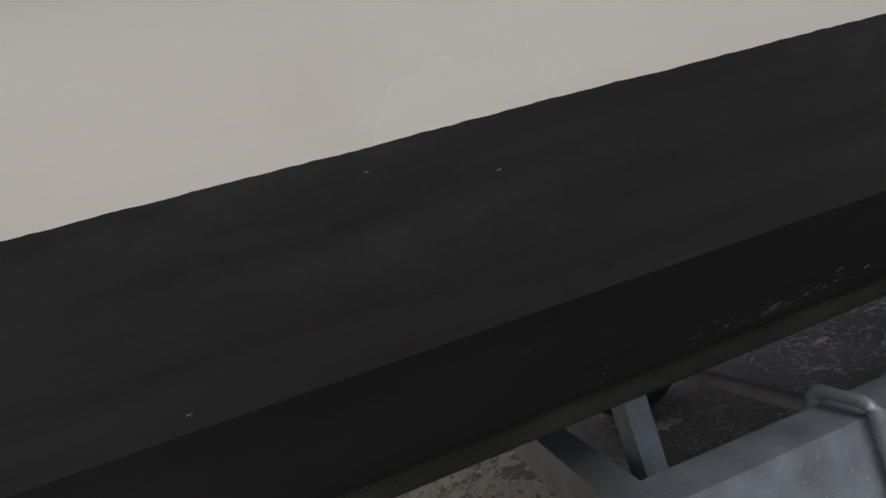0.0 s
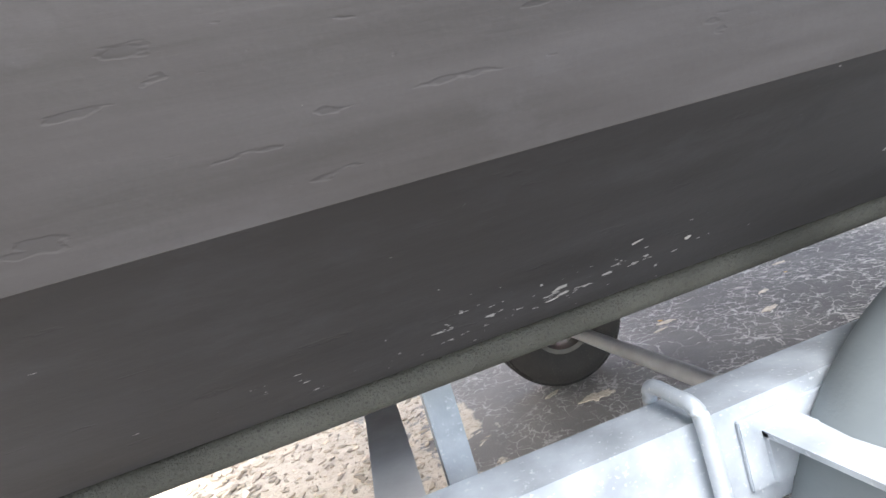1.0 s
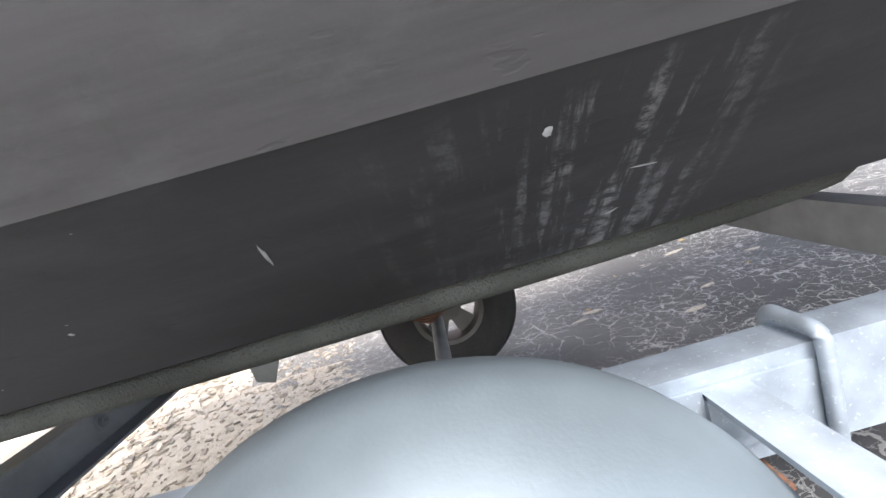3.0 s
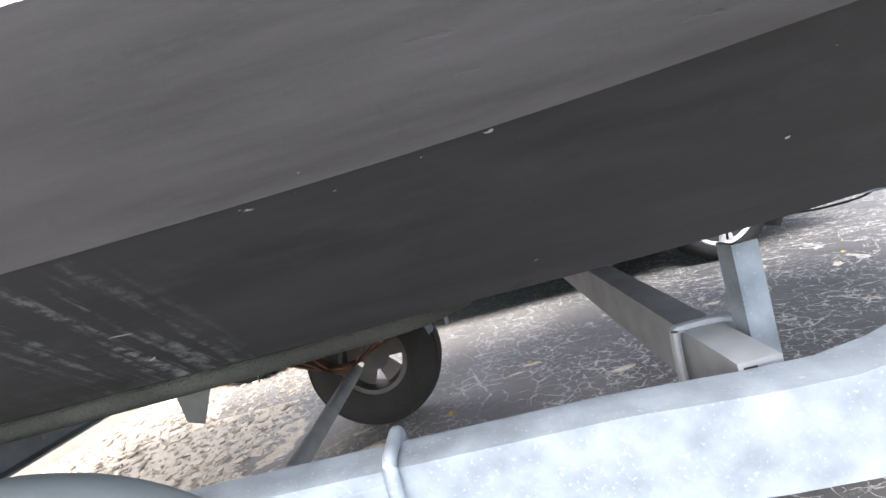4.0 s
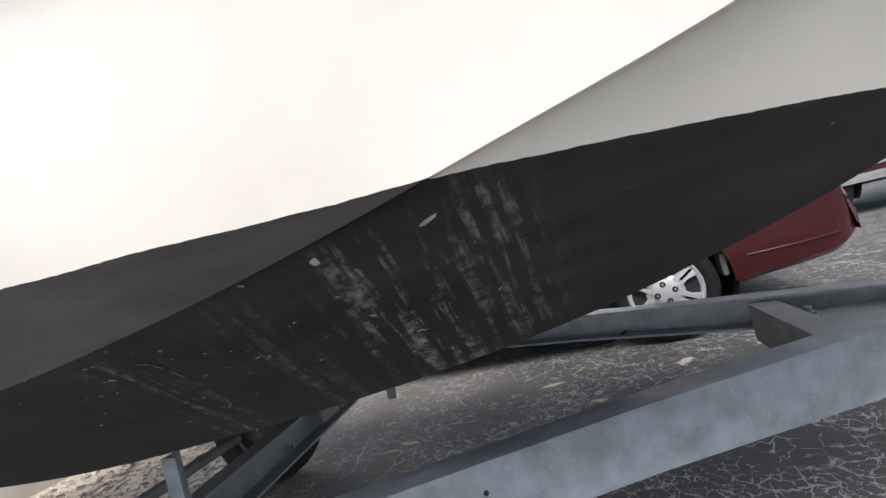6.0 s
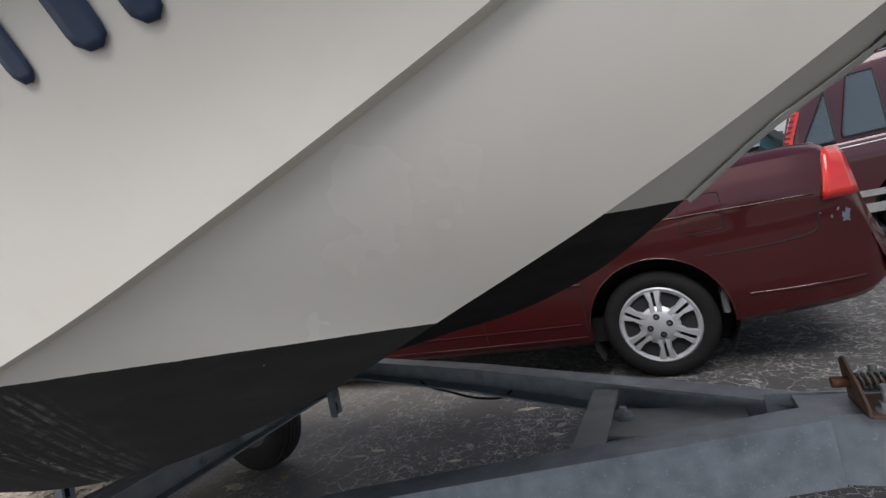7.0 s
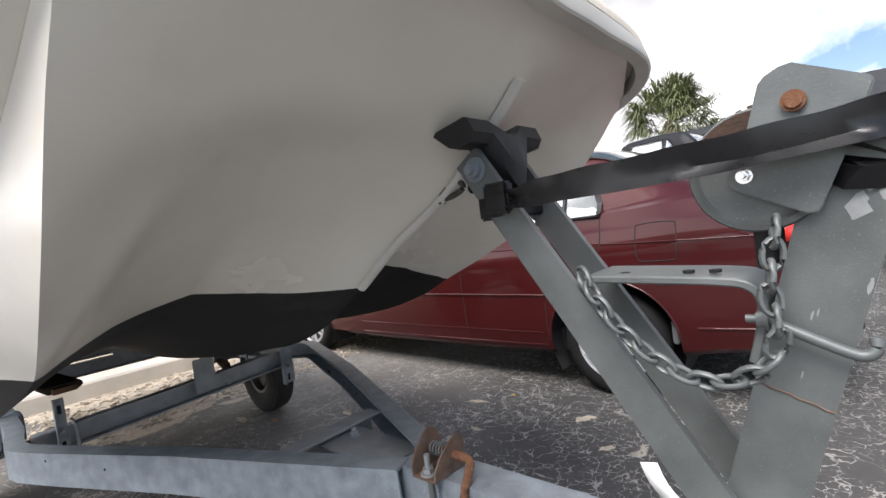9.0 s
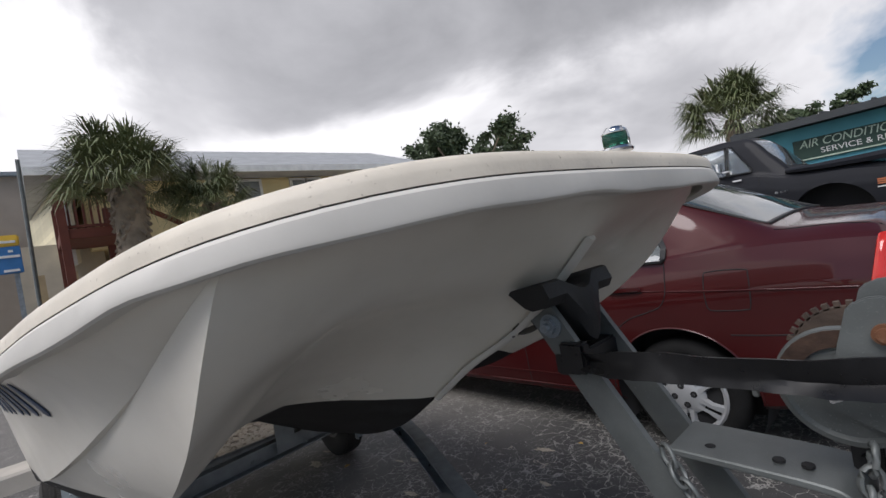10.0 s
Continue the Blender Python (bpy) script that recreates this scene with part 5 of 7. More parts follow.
def car_shell(name, stations, centre_y, arches, arch_r, windows, mats, parent, y_min=0.5):
    """Loft half-sections into a shell, cut the wheel arches out, and sort the window faces into panes of their own.

    stations: (x, sill, belt, half width, top, top half width, shoulder); windows: (name, test(x, |y|, z))."""
    cols = list(zip(*stations))
    xs = []
    x = stations[0][0]
    while x < stations[-1][0] - 1e-6:
        xs.append(x)
        x += 0.025
    xs.append(stations[-1][0])
    tabs = [list(zip(cols[0], c)) for c in cols[1:]]

    def smooth_at(x, tab):
        return (lerp_table(x - 0.04, tab) + lerp_table(x, tab) * 2 + lerp_table(x + 0.04, tab)) / 4

    rings = []
    for x in xs:
        half = half_ring(x, [smooth_at(x, t) for t in tabs], True)
        # resample the side finely so that arches cut cleanly
        ring = []
        for (y0, z0), (y1, z1) in zip(half[:-1], half[1:]):
            n = max(1, int(math.hypot(y1 - y0, z1 - z0) / 0.035))
            for k in range(4 if len(ring) < 28 else 2):
                t = k / (4 if len(ring) < 28 else 2)
                ring.append((y0 + (y1 - y0) * t, z0 + (z1 - z0) * t))
        ring.append(half[-1])
        rings.append([Vector((x, centre_y + y, z)) for y, z in ring] + [Vector((x, centre_y - y, z)) for y, z in reversed(ring[:-1])])
    bm = loft(rings, False, False)
    for r in (rings[0], rings[-1]):
        bm.faces.new([bm.verts.new(p) for p in r])
    kill = []
    for ax, az in arches:
        for v in bm.verts:
            if abs(v.co.y - centre_y) > y_min:
                d = math.hypot(v.co.x - ax, v.co.z - az)
                if abs(d - arch_r) < 0.02 and d > 1e-6:
                    v.co.x = ax + (v.co.x - ax) * arch_r / d
                    v.co.z = az + (v.co.z - az) * arch_r / d
        for f in bm.faces:
            c = f.calc_center_median()
            if abs(c.y - centre_y) > y_min and math.hypot(c.x - ax, c.z - az) < arch_r - 0.001:
                kill.append(f)
    bmesh.ops.delete(bm, geom=list(set(kill)), context="FACES")
    for ed in bm.edges:
        if ed.is_boundary:
            for v in ed.verts:
                for ax, az in arches:
                    d = math.hypot(v.co.x - ax, v.co.z - az)
                    if abs(v.co.y - centre_y) > y_min and arch_r - 0.08 < d < arch_r + 0.08 and v.co.z > 0.27:
                        v.co.x, v.co.z = ax + (v.co.x - ax) * arch_r / d, az + (v.co.z - az) * arch_r / d
    bm.faces.ensure_lookup_table()
    groups = {}
    for f in bm.faces:
        c = f.calc_center_median()
        for wname, test in windows:
            if test(c.x, c.y - centre_y, c.z):
                groups.setdefault(wname, []).append(f)
                break
    for wname, fs in groups.items():
        nb = bmesh.new()
        seen = {}
        for f in fs:
            vs = []
            for v in f.verts:
                if v not in seen:
                    seen[v] = nb.verts.new(v.co)
                vs.append(seen[v])
            nb.faces.new(vs)
        part(wname, nb, mats[1], parent, "tinted car window" if "side" in wname else "", smooth=50)
    bmesh.ops.delete(bm, geom=[f for fs in groups.values() for f in fs], context="FACES")
    return part("body", bm, mats[0], parent, smooth=28)


def arch_liner(parent, x, z, cy, wide, r):
    for s in (-1, 1):
        bm = bmesh.new()
        y0, y1 = cy + s * (wide - 0.012), cy + s * (wide - 0.30)
        ring = [(x + r * math.cos(radians(a)), z + r * math.sin(radians(a))) for a in range(-30, 211, 12)]
        loft([[Vector((px, y0, pz)) for px, pz in ring], [Vector((px, y1, pz)) for px, pz in ring]], False, False, bm)
        bm.faces.new([bm.verts.new((px, y1, pz)) for px, pz in ring])
        part("wheel_well", bm, M_DARK, parent)


def hubcap(w, hub, r, out):
    """Wheel cover with six paired spokes, openings between them and four lug rings."""
    x, y, z = hub
    part("dark_backing", lathe([(0.0, out * 0.0), (r * 0.97, out * 0.0)], 36, "y", hub), M_DARK, w)
    cap = part("hubcap", lathe([(r * 0.0, out * 0.034), (r * 0.2, out * 0.034), (r * 0.44, out * 0.026), (r * 0.5, out * 0.012)], 36, "y", hub), M_SILVER, w, "silver plastic wheel cover with paired spokes", smooth=40)
    part("cover_rim", lathe([(r * 0.99, out * 0.0), (r, out * 0.012), (r * 0.95, out * 0.022), (r * 0.88, out * 0.016), (r * 0.86, out * 0.006)], 48, "y", hub), M_SILVER, w, smooth=40)
    for i in range(6):
        a = 2 * math.pi * (i + 0.5) / 6 + 0.05
        m = Matrix.Translation(hub) @ Matrix.Rotation(-a, 4, "Y")
        for s in (-1, 1):
            bm = bmesh.new()
            vs = []
            for rr, hw0, hw1, h in ((0.36, 0.03, 0.15, 0.03), (0.62, 0.035, 0.115, 0.03), (0.9, 0.04, 0.2, 0.018)):
                vs.append([bm.verts.new(m @ Vector((rr * r, out * h, s * hw0 * r))), bm.verts.new(m @ Vector((rr * r, out * h, s * hw1 * r))), bm.verts.new(m @ Vector((rr * r, out * 0.004, s * (hw1 + 0.03) * r)))])
            for p, q in zip(vs[:-1], vs[1:]):
                for k in range(2):
                    bm.faces.new((p[k], p[k + 1], q[k + 1], q[k]))
            part("spoke", bm, M_SILVER, w, smooth=40)
    for i in range(4):
        a = math.pi / 2 * i + 0.2
        c = (x + 0.05 * math.cos(a), y + out * 0.031, z + 0.05 * math.sin(a))
        part("lug_recess", tube([c, (c[0], c[1] + out * 0.004, c[2])], 0.017, 14), M_DARK, w)
        c = (c[0], y + out * 0.035, c[2])
        part("lug_nut", tube([c, (c[0], c[1] + out * 0.004, c[2])], 0.008, 10), M_CHROME, w)


def build_sedan():
    car = thing("sedan", "parked burgundy four-door sedan with scuffed rear bumper and silver wheel covers", "car")
    cy, ax, fx = 2.60, 1.985, -1.07
    st = [  # x, sill, belt, half width, top, top half width, shoulder
        (-1.88, 0.30, 0.55, 0.55, 0.62, 0.35, 0.06),
        (-1.80, 0.24, 0.62, 0.72, 0.70, 0.45, 0.06),
        (-1.62, 0.22, 0.72, 0.80, 0.80, 0.55, 0.07),
        (-0.65, 0.22, 0.88, 0.835, 0.94, 0.62, 0.08),
        (-0.15, 0.21, 0.95, 0.845, 1.00, 0.66, 0.08),
        (0.35, 0.21, 0.97, 0.85, 1.28, 0.58, 0.06),
        (0.62, 0.21, 0.98, 0.855, 1.42, 0.54, 0.05),
        (1.2, 0.21, 0.995, 0.855, 1.46, 0.54, 0.05),
        (1.7, 0.215, 1.01, 0.855, 1.44, 0.54, 0.05),
        (1.95, 0.22, 1.03, 0.85, 1.385, 0.55, 0.055),
        (2.15, 0.23, 1.04, 0.845, 1.275, 0.57, 0.06),
        (2.35, 0.25, 1.055, 0.84, 1.165, 0.60, 0.06),
        (2.48, 0.27, 1.06, 0.83, 1.105, 0.64, 0.06),
        (2.70, 0.29, 1.055, 0.815, 1.095, 0.66, 0.06),
        (2.86, 0.31, 1.045, 0.785, 1.085, 0.6, 0.06),
        (2.93, 0.33, 0.90, 0.755, 0.93, 0.58, 0.06),
        (2.98, 0.36, 0.66, 0.72, 0.69, 0.55, 0.05),
        (3.02, 0.39, 0.58, 0.66, 0.61, 0.5, 0.04),
    ]

    def rear_glass(x, y, z):
        return 1.86 < x < 2.43 and abs(y) < 0.62

    def front_glass(x, y, z):
        return -0.08 < x < 0.58 and abs(y) < 0.58 and z > 1.02 + (x + 0.1) * 0.45

    def rear_side(x, y, z):
        return 1.02 < x < 1.93 - (z - 1.03) * 0.95 and 1.03 < z < 1.35 and abs(y) > 0.5

    def front_side(x, y, z):
        return 0.22 + (z - 1.0) * 1.0 < x < 0.96 and 1.03 < z < 1.35 and abs(y) > 0.5

    wins = [("rear_window", rear_glass), ("windscreen", front_glass), ("side_window_rear", lambda x, y, z: y > 0 and rear_side(x, y, z)), ("side_window_front", lambda x, y, z: y > 0 and front_side(x, y, z))]
    body = car_shell("sedan", st, cy, ((ax, 0.30), (fx, 0.30)), 0.355, wins, (M_RED, M_GLASS), car)
    for x in (ax, fx):
        arch_liner(car, x, 0.30, cy, 0.84, 0.372)
        for s in (-1, 1):
            hub = (x, cy + s * 0.735, 0.292)
            w = wheel_tyre(car, hub, 0.294, 0.2, 0.185, s, False, M_CARTYRE)
            hubcap(w, (x, cy + s * 0.805, 0.292), 0.209, s)
    # near-black blocks give the underside and cabin their shade by colour
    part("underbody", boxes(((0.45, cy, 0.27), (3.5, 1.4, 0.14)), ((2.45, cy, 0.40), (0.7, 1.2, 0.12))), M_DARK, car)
    part("cabin_shade_fill", boxes(((1.15, cy, 0.75), (1.5, 1.35, 0.3)), ((1.75, cy, 1.0), (0.2, 1.2, 0.35))), M_DARK, car, bevel=0.03)
    yn = cy - 0.866
    # panel gaps, mouldings and trim follow the near side of the shell
    side_y = side_of(st, cy)
    side_pane("side_window_rear", car, side_y, 1.02, 1.983, 1.008, lambda x: min(1.35, 1.045 + 0.30 * math.sqrt(max(0.0, (1.985 - x) / 0.24))))
    part("window_divider", tube([(1.775, side_y(1.775, z) - 0.012, z) for z in (1.01, 1.1, 1.18, 1.26, 1.33)], 0.012, 8), M_BLACK, car, "black window divider", smooth=60)
    side_pane("side_window_front", car, side_y, 0.36, 0.955, 1.02, lambda x: min(1.34, 1.06 + (x - 0.30) * 1.0))

    def line_on(points, r, mat, name, label="", out=0.0, steps=5):
        pts = spline([(x, 0, z) for x, z in points], steps)
        return part(name, tube([(p.x, side_y(p.x, p.z) - out, p.z) for p in pts], r, 6), mat, car, label, smooth=60)

    line_on([(1.99, 1.0), (1.99, 0.92), (1.985, 0.836), (1.95, 0.775), (1.88, 0.745), (1.77, 0.707), (1.68, 0.64), (1.63, 0.56), (1.615, 0.48), (1.612, 0.30)], 0.003, M_DARK, "panel_gap")
    line_on([(0.99, 1.0), (0.985, 0.6), (0.985, 0.27)], 0.003, M_DARK, "panel_gap")
    line_on([(2.26, 0.628), (2.45, 0.63), (2.65, 0.645), (2.735, 0.67), (2.75, 0.74), (2.765, 0.82)], 0.003, M_DARK, "bumper_gap")
    flap = [(2.2, 0.748), (2.34, 0.75), (2.365, 0.775), (2.37, 0.91), (2.35, 0.94), (2.2, 0.938), (2.178, 0.91), (2.178, 0.775), (2.2, 0.748)]
    line_on(flap, 0.0028, M_DARK, "fuel_flap_gap", steps=4)
    line_on([(-0.2, 0.59), (0.6, 0.587), (1.62, 0.577)], 0.007, M_RED, "side_moulding", "burgundy rubbing strip", 0.003)
    line_on([(-0.2, 0.35), (0.6, 0.348), (1.58, 0.346)], 0.005, M_RED, "sill_crease", "", 0.001)
    line_on([(-0.2, 0.265), (0.6, 0.265), (1.6, 0.269)], 0.007, M_RED, "sill_trim", "", 0.003)
    line_on([(2.42, 0.405), (2.6, 0.408), (2.75, 0.412), (2.89, 0.42)], 0.007, M_RED, "bumper_crease", "", 0.001)
    line_on([(1.1, 0.862), (1.6, 0.862), (1.985, 0.855)], 0.004, M_RED, "shoulder_crease", "", 0.0)
    line_on([(2.0, 0.852), (2.375, 0.843), (2.6, 0.838), (2.745, 0.836)], 0.0045, M_RED, "shoulder_crease", "", 0.001)

    def top_of(x, w):
        """Height of the shell at a distance from the middle of the car."""
        tabs = [[(row[0], row[k]) for row in st] for k in range(1, 7)]
        half = half_ring(x, [(lerp_table(x - 0.04, t) + lerp_table(x, t) * 2 + lerp_table(x + 0.04, t)) / 4 for t in tabs], True)
        for (y0, z0), (y1, z1) in zip(half[7:-1], half[8:]):
            if -y1 <= w <= -y0 and y1 > y0:
                return z0 + (z1 - z0) * (-w - y0) / (y1 - y0)
        return half[-1][1]

    edge = [(1.85 + 0.585 * k / 16, 0.625) for k in range(17)] + [(2.435, 0.625 - 1.25 * k / 12) for k in range(1, 13)] + [(2.435 - 0.585 * k / 16, -0.625) for k in range(1, 17)]
    part("rear_window_seal", sweep([(x, cy - w, top_of(x, abs(w)) + 0.002) for x, w in edge], [(-0.014, -0.004), (0.014, -0.004), (0.012, 0.004), (-0.012, 0.004)]), M_BLACK, car, "black rubber seal", smooth=40)
    for s in (-1, 1):
        lid = [(2.47 + 0.40 * k / 10, 0.70 - 0.03 * k / 10) for k in range(11)]
        part("boot_gap", tube([(x, cy + s * w, top_of(x, w) + 0.0005) for x, w in lid], 0.003, 6), M_DARK, car, smooth=60)
    # arch lips
    for axx in (ax, fx):
        ring = [(axx + 0.359 * math.cos(radians(q)), 0.30 + 0.359 * math.sin(radians(q))) for q in range(0, 181, 9)]
        line_on(ring, 0.006, M_RED, "arch_lip", "", 0.0, 2)
    # door handle over a dark disc that paints the shade of its recess
    hy = side_y(1.76, 0.86)
    bm = bmesh.new()
    ring = [bm.verts.new((1.765 + 0.1 * math.cos(2 * math.pi * q / 24), hy - 0.0025, 0.855 + 0.03 * math.sin(2 * math.pi * q / 24))) for q in range(24)]
    bm.faces.new(ring)
    rec = part("handle_recess_shade", bm, M_DARK, car, "dark disc painted as the shade of the handle's recess", smooth=0)
    rec.modifiers.new("thickness", "SOLIDIFY").thickness = 0.002
    part("door_handle", sweep(spline([(1.675, hy - 0.006, 0.868), (1.71, hy - 0.022, 0.872), (1.82, hy - 0.022, 0.876), (1.86, hy - 0.006, 0.874)], 5), rect(0.016, 0.02)), M_RED, car, "burgundy pull handle", smooth=60)
    # tail lamps
    for s in (-1, 1):
        bm = bmesh.new()
        rings = []
        for i in range(7):
            t = i / 6
            z = 0.80 + 0.235 * t
            x0 = 2.775 + 0.05 * t
            rings.append([Vector((x0 + (2.925 - 0.02 * t - x0) * k / 4, cy + s * (cy - side_y(min(2.86, x0 + (2.925 - x0) * k / 4), z) + 0.008 - 0.05 * (k / 4) ** 2), z)) for k in range(5)])
        loft(rings, False, False, bm)
        tl = part("tail_lamp", bm, M_REDLENS, car, "red tail lamp lens", smooth=60)
        md = tl.modifiers.new("thickness", "SOLIDIFY")
        md.thickness, md.offset = 0.02, 0
    # scuff on the bumper's corner: one torn-edged bare patch with a few scratches round it
    rng = random.Random(5)
    bare = material("bare_bumper_scuff", (0.11, 0.125, 0.15), 0.7)
    for x, z, size, n in ((2.855, 0.70, 0.045, 22), (2.80, 0.715, 0.016, 11), (2.83, 0.745, 0.012, 9), (2.76, 0.74, 0.008, 7)):
        bm = bmesh.new()
        vs = []
        for k in range(n):
            aa = 2 * math.pi * k / n
            rr = size * rng.uniform(0.3, 0.75) * (1.5 if 0.1 < k / n < 0.35 or 0.55 < k / n < 0.62 else 0.8)
            sx, sz = x + rr * math.cos(aa) * 0.75, z + rr * math.sin(aa)
            vs.append(bm.verts.new((sx, side_y(sx, sz) - 0.003, sz)))
        mid = bm.verts.new((x, side_y(x, z) - 0.004, z))
        for p, q in zip(vs, vs[1:] + vs[:1]):
            bm.faces.new((mid, p, q))
        part("scuff", bm, bare, car, "bare scuffed patch", smooth=0)
    # mud flap
    part("mud_flap", boxes(((2.31, yn + 0.12, 0.375), (0.03, 0.14, 0.12))), M_GALVD, car, bevel=0.006)
    return car


build_sedan()


def build_pickup():
    tr = thing("pickup_truck", "old faded black lifted pickup truck parked beyond the sedan", "truck")
    y0, y1 = 7.0, 8.8
    cy, wide = (y0 + y1) / 2, (y1 - y0) / 2
    st = [
        (-2.7, 0.75, 1.44, wide - 0.04, 1.48, wide - 0.1, 0.03), (0.1, 0.75, 1.47, wide, 1.51, wide - 0.1, 0.03), (0.16, 0.73, 1.55, wide, 2.02, 0.64, 0.05),
        (0.3, 0.73, 1.55, wide, 2.10, 0.62, 0.05), (0.8, 0.73, 1.55, wide, 2.13, 0.62, 0.05), (1.14, 0.73, 1.55, wide, 2.10, 0.63, 0.05), (1.24, 0.73, 1.54, wide, 2.03, 0.65, 0.05),
        (1.58, 0.73, 1.44, wide, 1.57, 0.74, 0.05), (1.68, 0.73, 1.42, wide, 1.46, 0.78, 0.06), (2.2, 0.73, 1.40, wide, 1.43, 0.80, 0.07), (2.68, 0.73, 1.33, wide, 1.38, 0.78, 0.07), (2.76, 0.75, 1.28, wide - 0.03, 1.32, 0.76, 0.05)]

    def front(x, y, z):
        return 1.22 < x < 1.6 and abs(y) < 0.67 and z > 1.585

    def side_top(x):
        return min(2.02, 1.62 + (x - 0.26) * 3.4, 2.04 - (x - 0.92) * 1.55)

    def side(x, y, z):
        return 0.3 < x < 1.14 and abs(y) > 0.6 and 1.6 < z < side_top(x) - 0.02

    car_shell("pickup", st, cy, ((1.99, 0.80), (-1.7, 0.80)), 0.44, [("windscreen", front), ("side_glass", lambda x, y, z: side(x, y, z) and y < 0), ("far_door_glass", side)], (M_TRUCK, M_CLEARGLASS), tr, 0.6)
    for x in (1.99, -1.7):
        arch_liner(tr, x, 0.80, cy, wide - 0.01, 0.45)
        for s in (-1, 1):
            hub = (x, cy + s * (wide - 0.13), 0.42)
            w = wheel_tyre(tr, hub, 0.42, 0.2, 0.24, s, False, M_CARTYRE)
            hubcap(w, (hub[0], hub[1] + s * 0.09, hub[2]), 0.2, s)
    near = side_of(st, cy)
    side_pane("side_window", tr, near, 0.28, 0.86, 1.59, lambda x: max(1.6, side_top(x)), 0.012, M_CLEARGLASS)
    side_pane("vent_window", tr, near, 0.895, 1.18, 1.59, lambda x: max(1.6, side_top(x)), 0.012, M_CLEARGLASS)
    # the hood is a thick slab that stands a little open towards the grille
    bm = bmesh.new()
    loft([[Vector((x, cy - w, low)), Vector((x, cy - w - 0.01, (low + high) / 2)), Vector((x, cy - w + 0.05, high)), Vector((x, cy, high + 0.02)), Vector((x, cy + w - 0.05, high)), Vector((x, cy + w + 0.01, (low + high) / 2)), Vector((x, cy + w, low))]
          for x, w, low, high in ((1.56, 0.86, 1.475, 1.54), (1.9, 0.88, 1.45, 1.53), (2.3, 0.88, 1.435, 1.53), (2.66, 0.87, 1.43, 1.54), (2.74, 0.85, 1.41, 1.52), (2.79, 0.82, 1.385, 1.46))], True, True, bm)
    part("hood", bm, M_TRUCK, tr, "thick black hood, standing slightly open", smooth=30, bevel=0.008)
    grille = part("grille", boxes(((2.80, cy, 1.15), (0.05, 1.7, 0.34))), M_DARK, tr, bevel=0.01)
    for z in (1.04, 1.1, 1.16, 1.22, 1.28):
        part("grille_bar", boxes(((2.83, cy, z), (0.025, 1.62, 0.018))), M_CHROME, grille, smooth=0)
    part("side_mirror", boxes(((0.83, y0 - 0.13, 1.73), (0.03, 0.17, 0.12)), ((0.9, y0 - 0.05, 1.655), (0.10, 0.10, 0.015)), ((0.95, y0 - 0.01, 1.63), (0.02, 0.08, 0.06))), M_CHROME, tr, "small chrome mirror", bevel=0.006)
    part("door_handle", boxes(((1.0, y0 - 0.012, 1.50), (0.11, 0.02, 0.022))), M_CHROME, tr, bevel=0.004)
    for x in (1.25, 0.2):
        part("door_gap", tube([(x, near(x, z) - 0.001, z) for z in (0.78, 1.0, 1.2, 1.4, 1.5)], 0.006, 6), M_DARK, tr)
    for x in (1.44, 1.5, 1.55):
        part("fender_badge", boxes(((x, near(x, 1.235) - 0.004, 1.235), (0.035, 0.008, 0.03))), M_CHROME, tr)
    marker = material("orange_marker", (0.6, 0.2, 0.08), 0.4)
    for z in (1.14, 1.165, 1.19):
        part("side_marker", boxes(((2.53, near(2.53, z) - 0.004, z), (0.16, 0.006, 0.014))), marker, tr, "orange side marker")
    part("side_marker", boxes(((2.53, near(2.53, 1.10) - 0.004, 1.10), (0.17, 0.006, 0.014))), M_WHITEP, tr, "white line under the marker")
    part("wiper", tube([(1.56, y0 + 0.25, 1.60), (1.52, y0 + 0.5, 1.63), (1.51, y0 + 0.8, 1.64)], 0.01, 6), M_BLACK, tr)
    # near-black block: the shade under the truck is put into its colour
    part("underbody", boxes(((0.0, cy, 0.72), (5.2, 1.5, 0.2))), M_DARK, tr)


build_pickup()


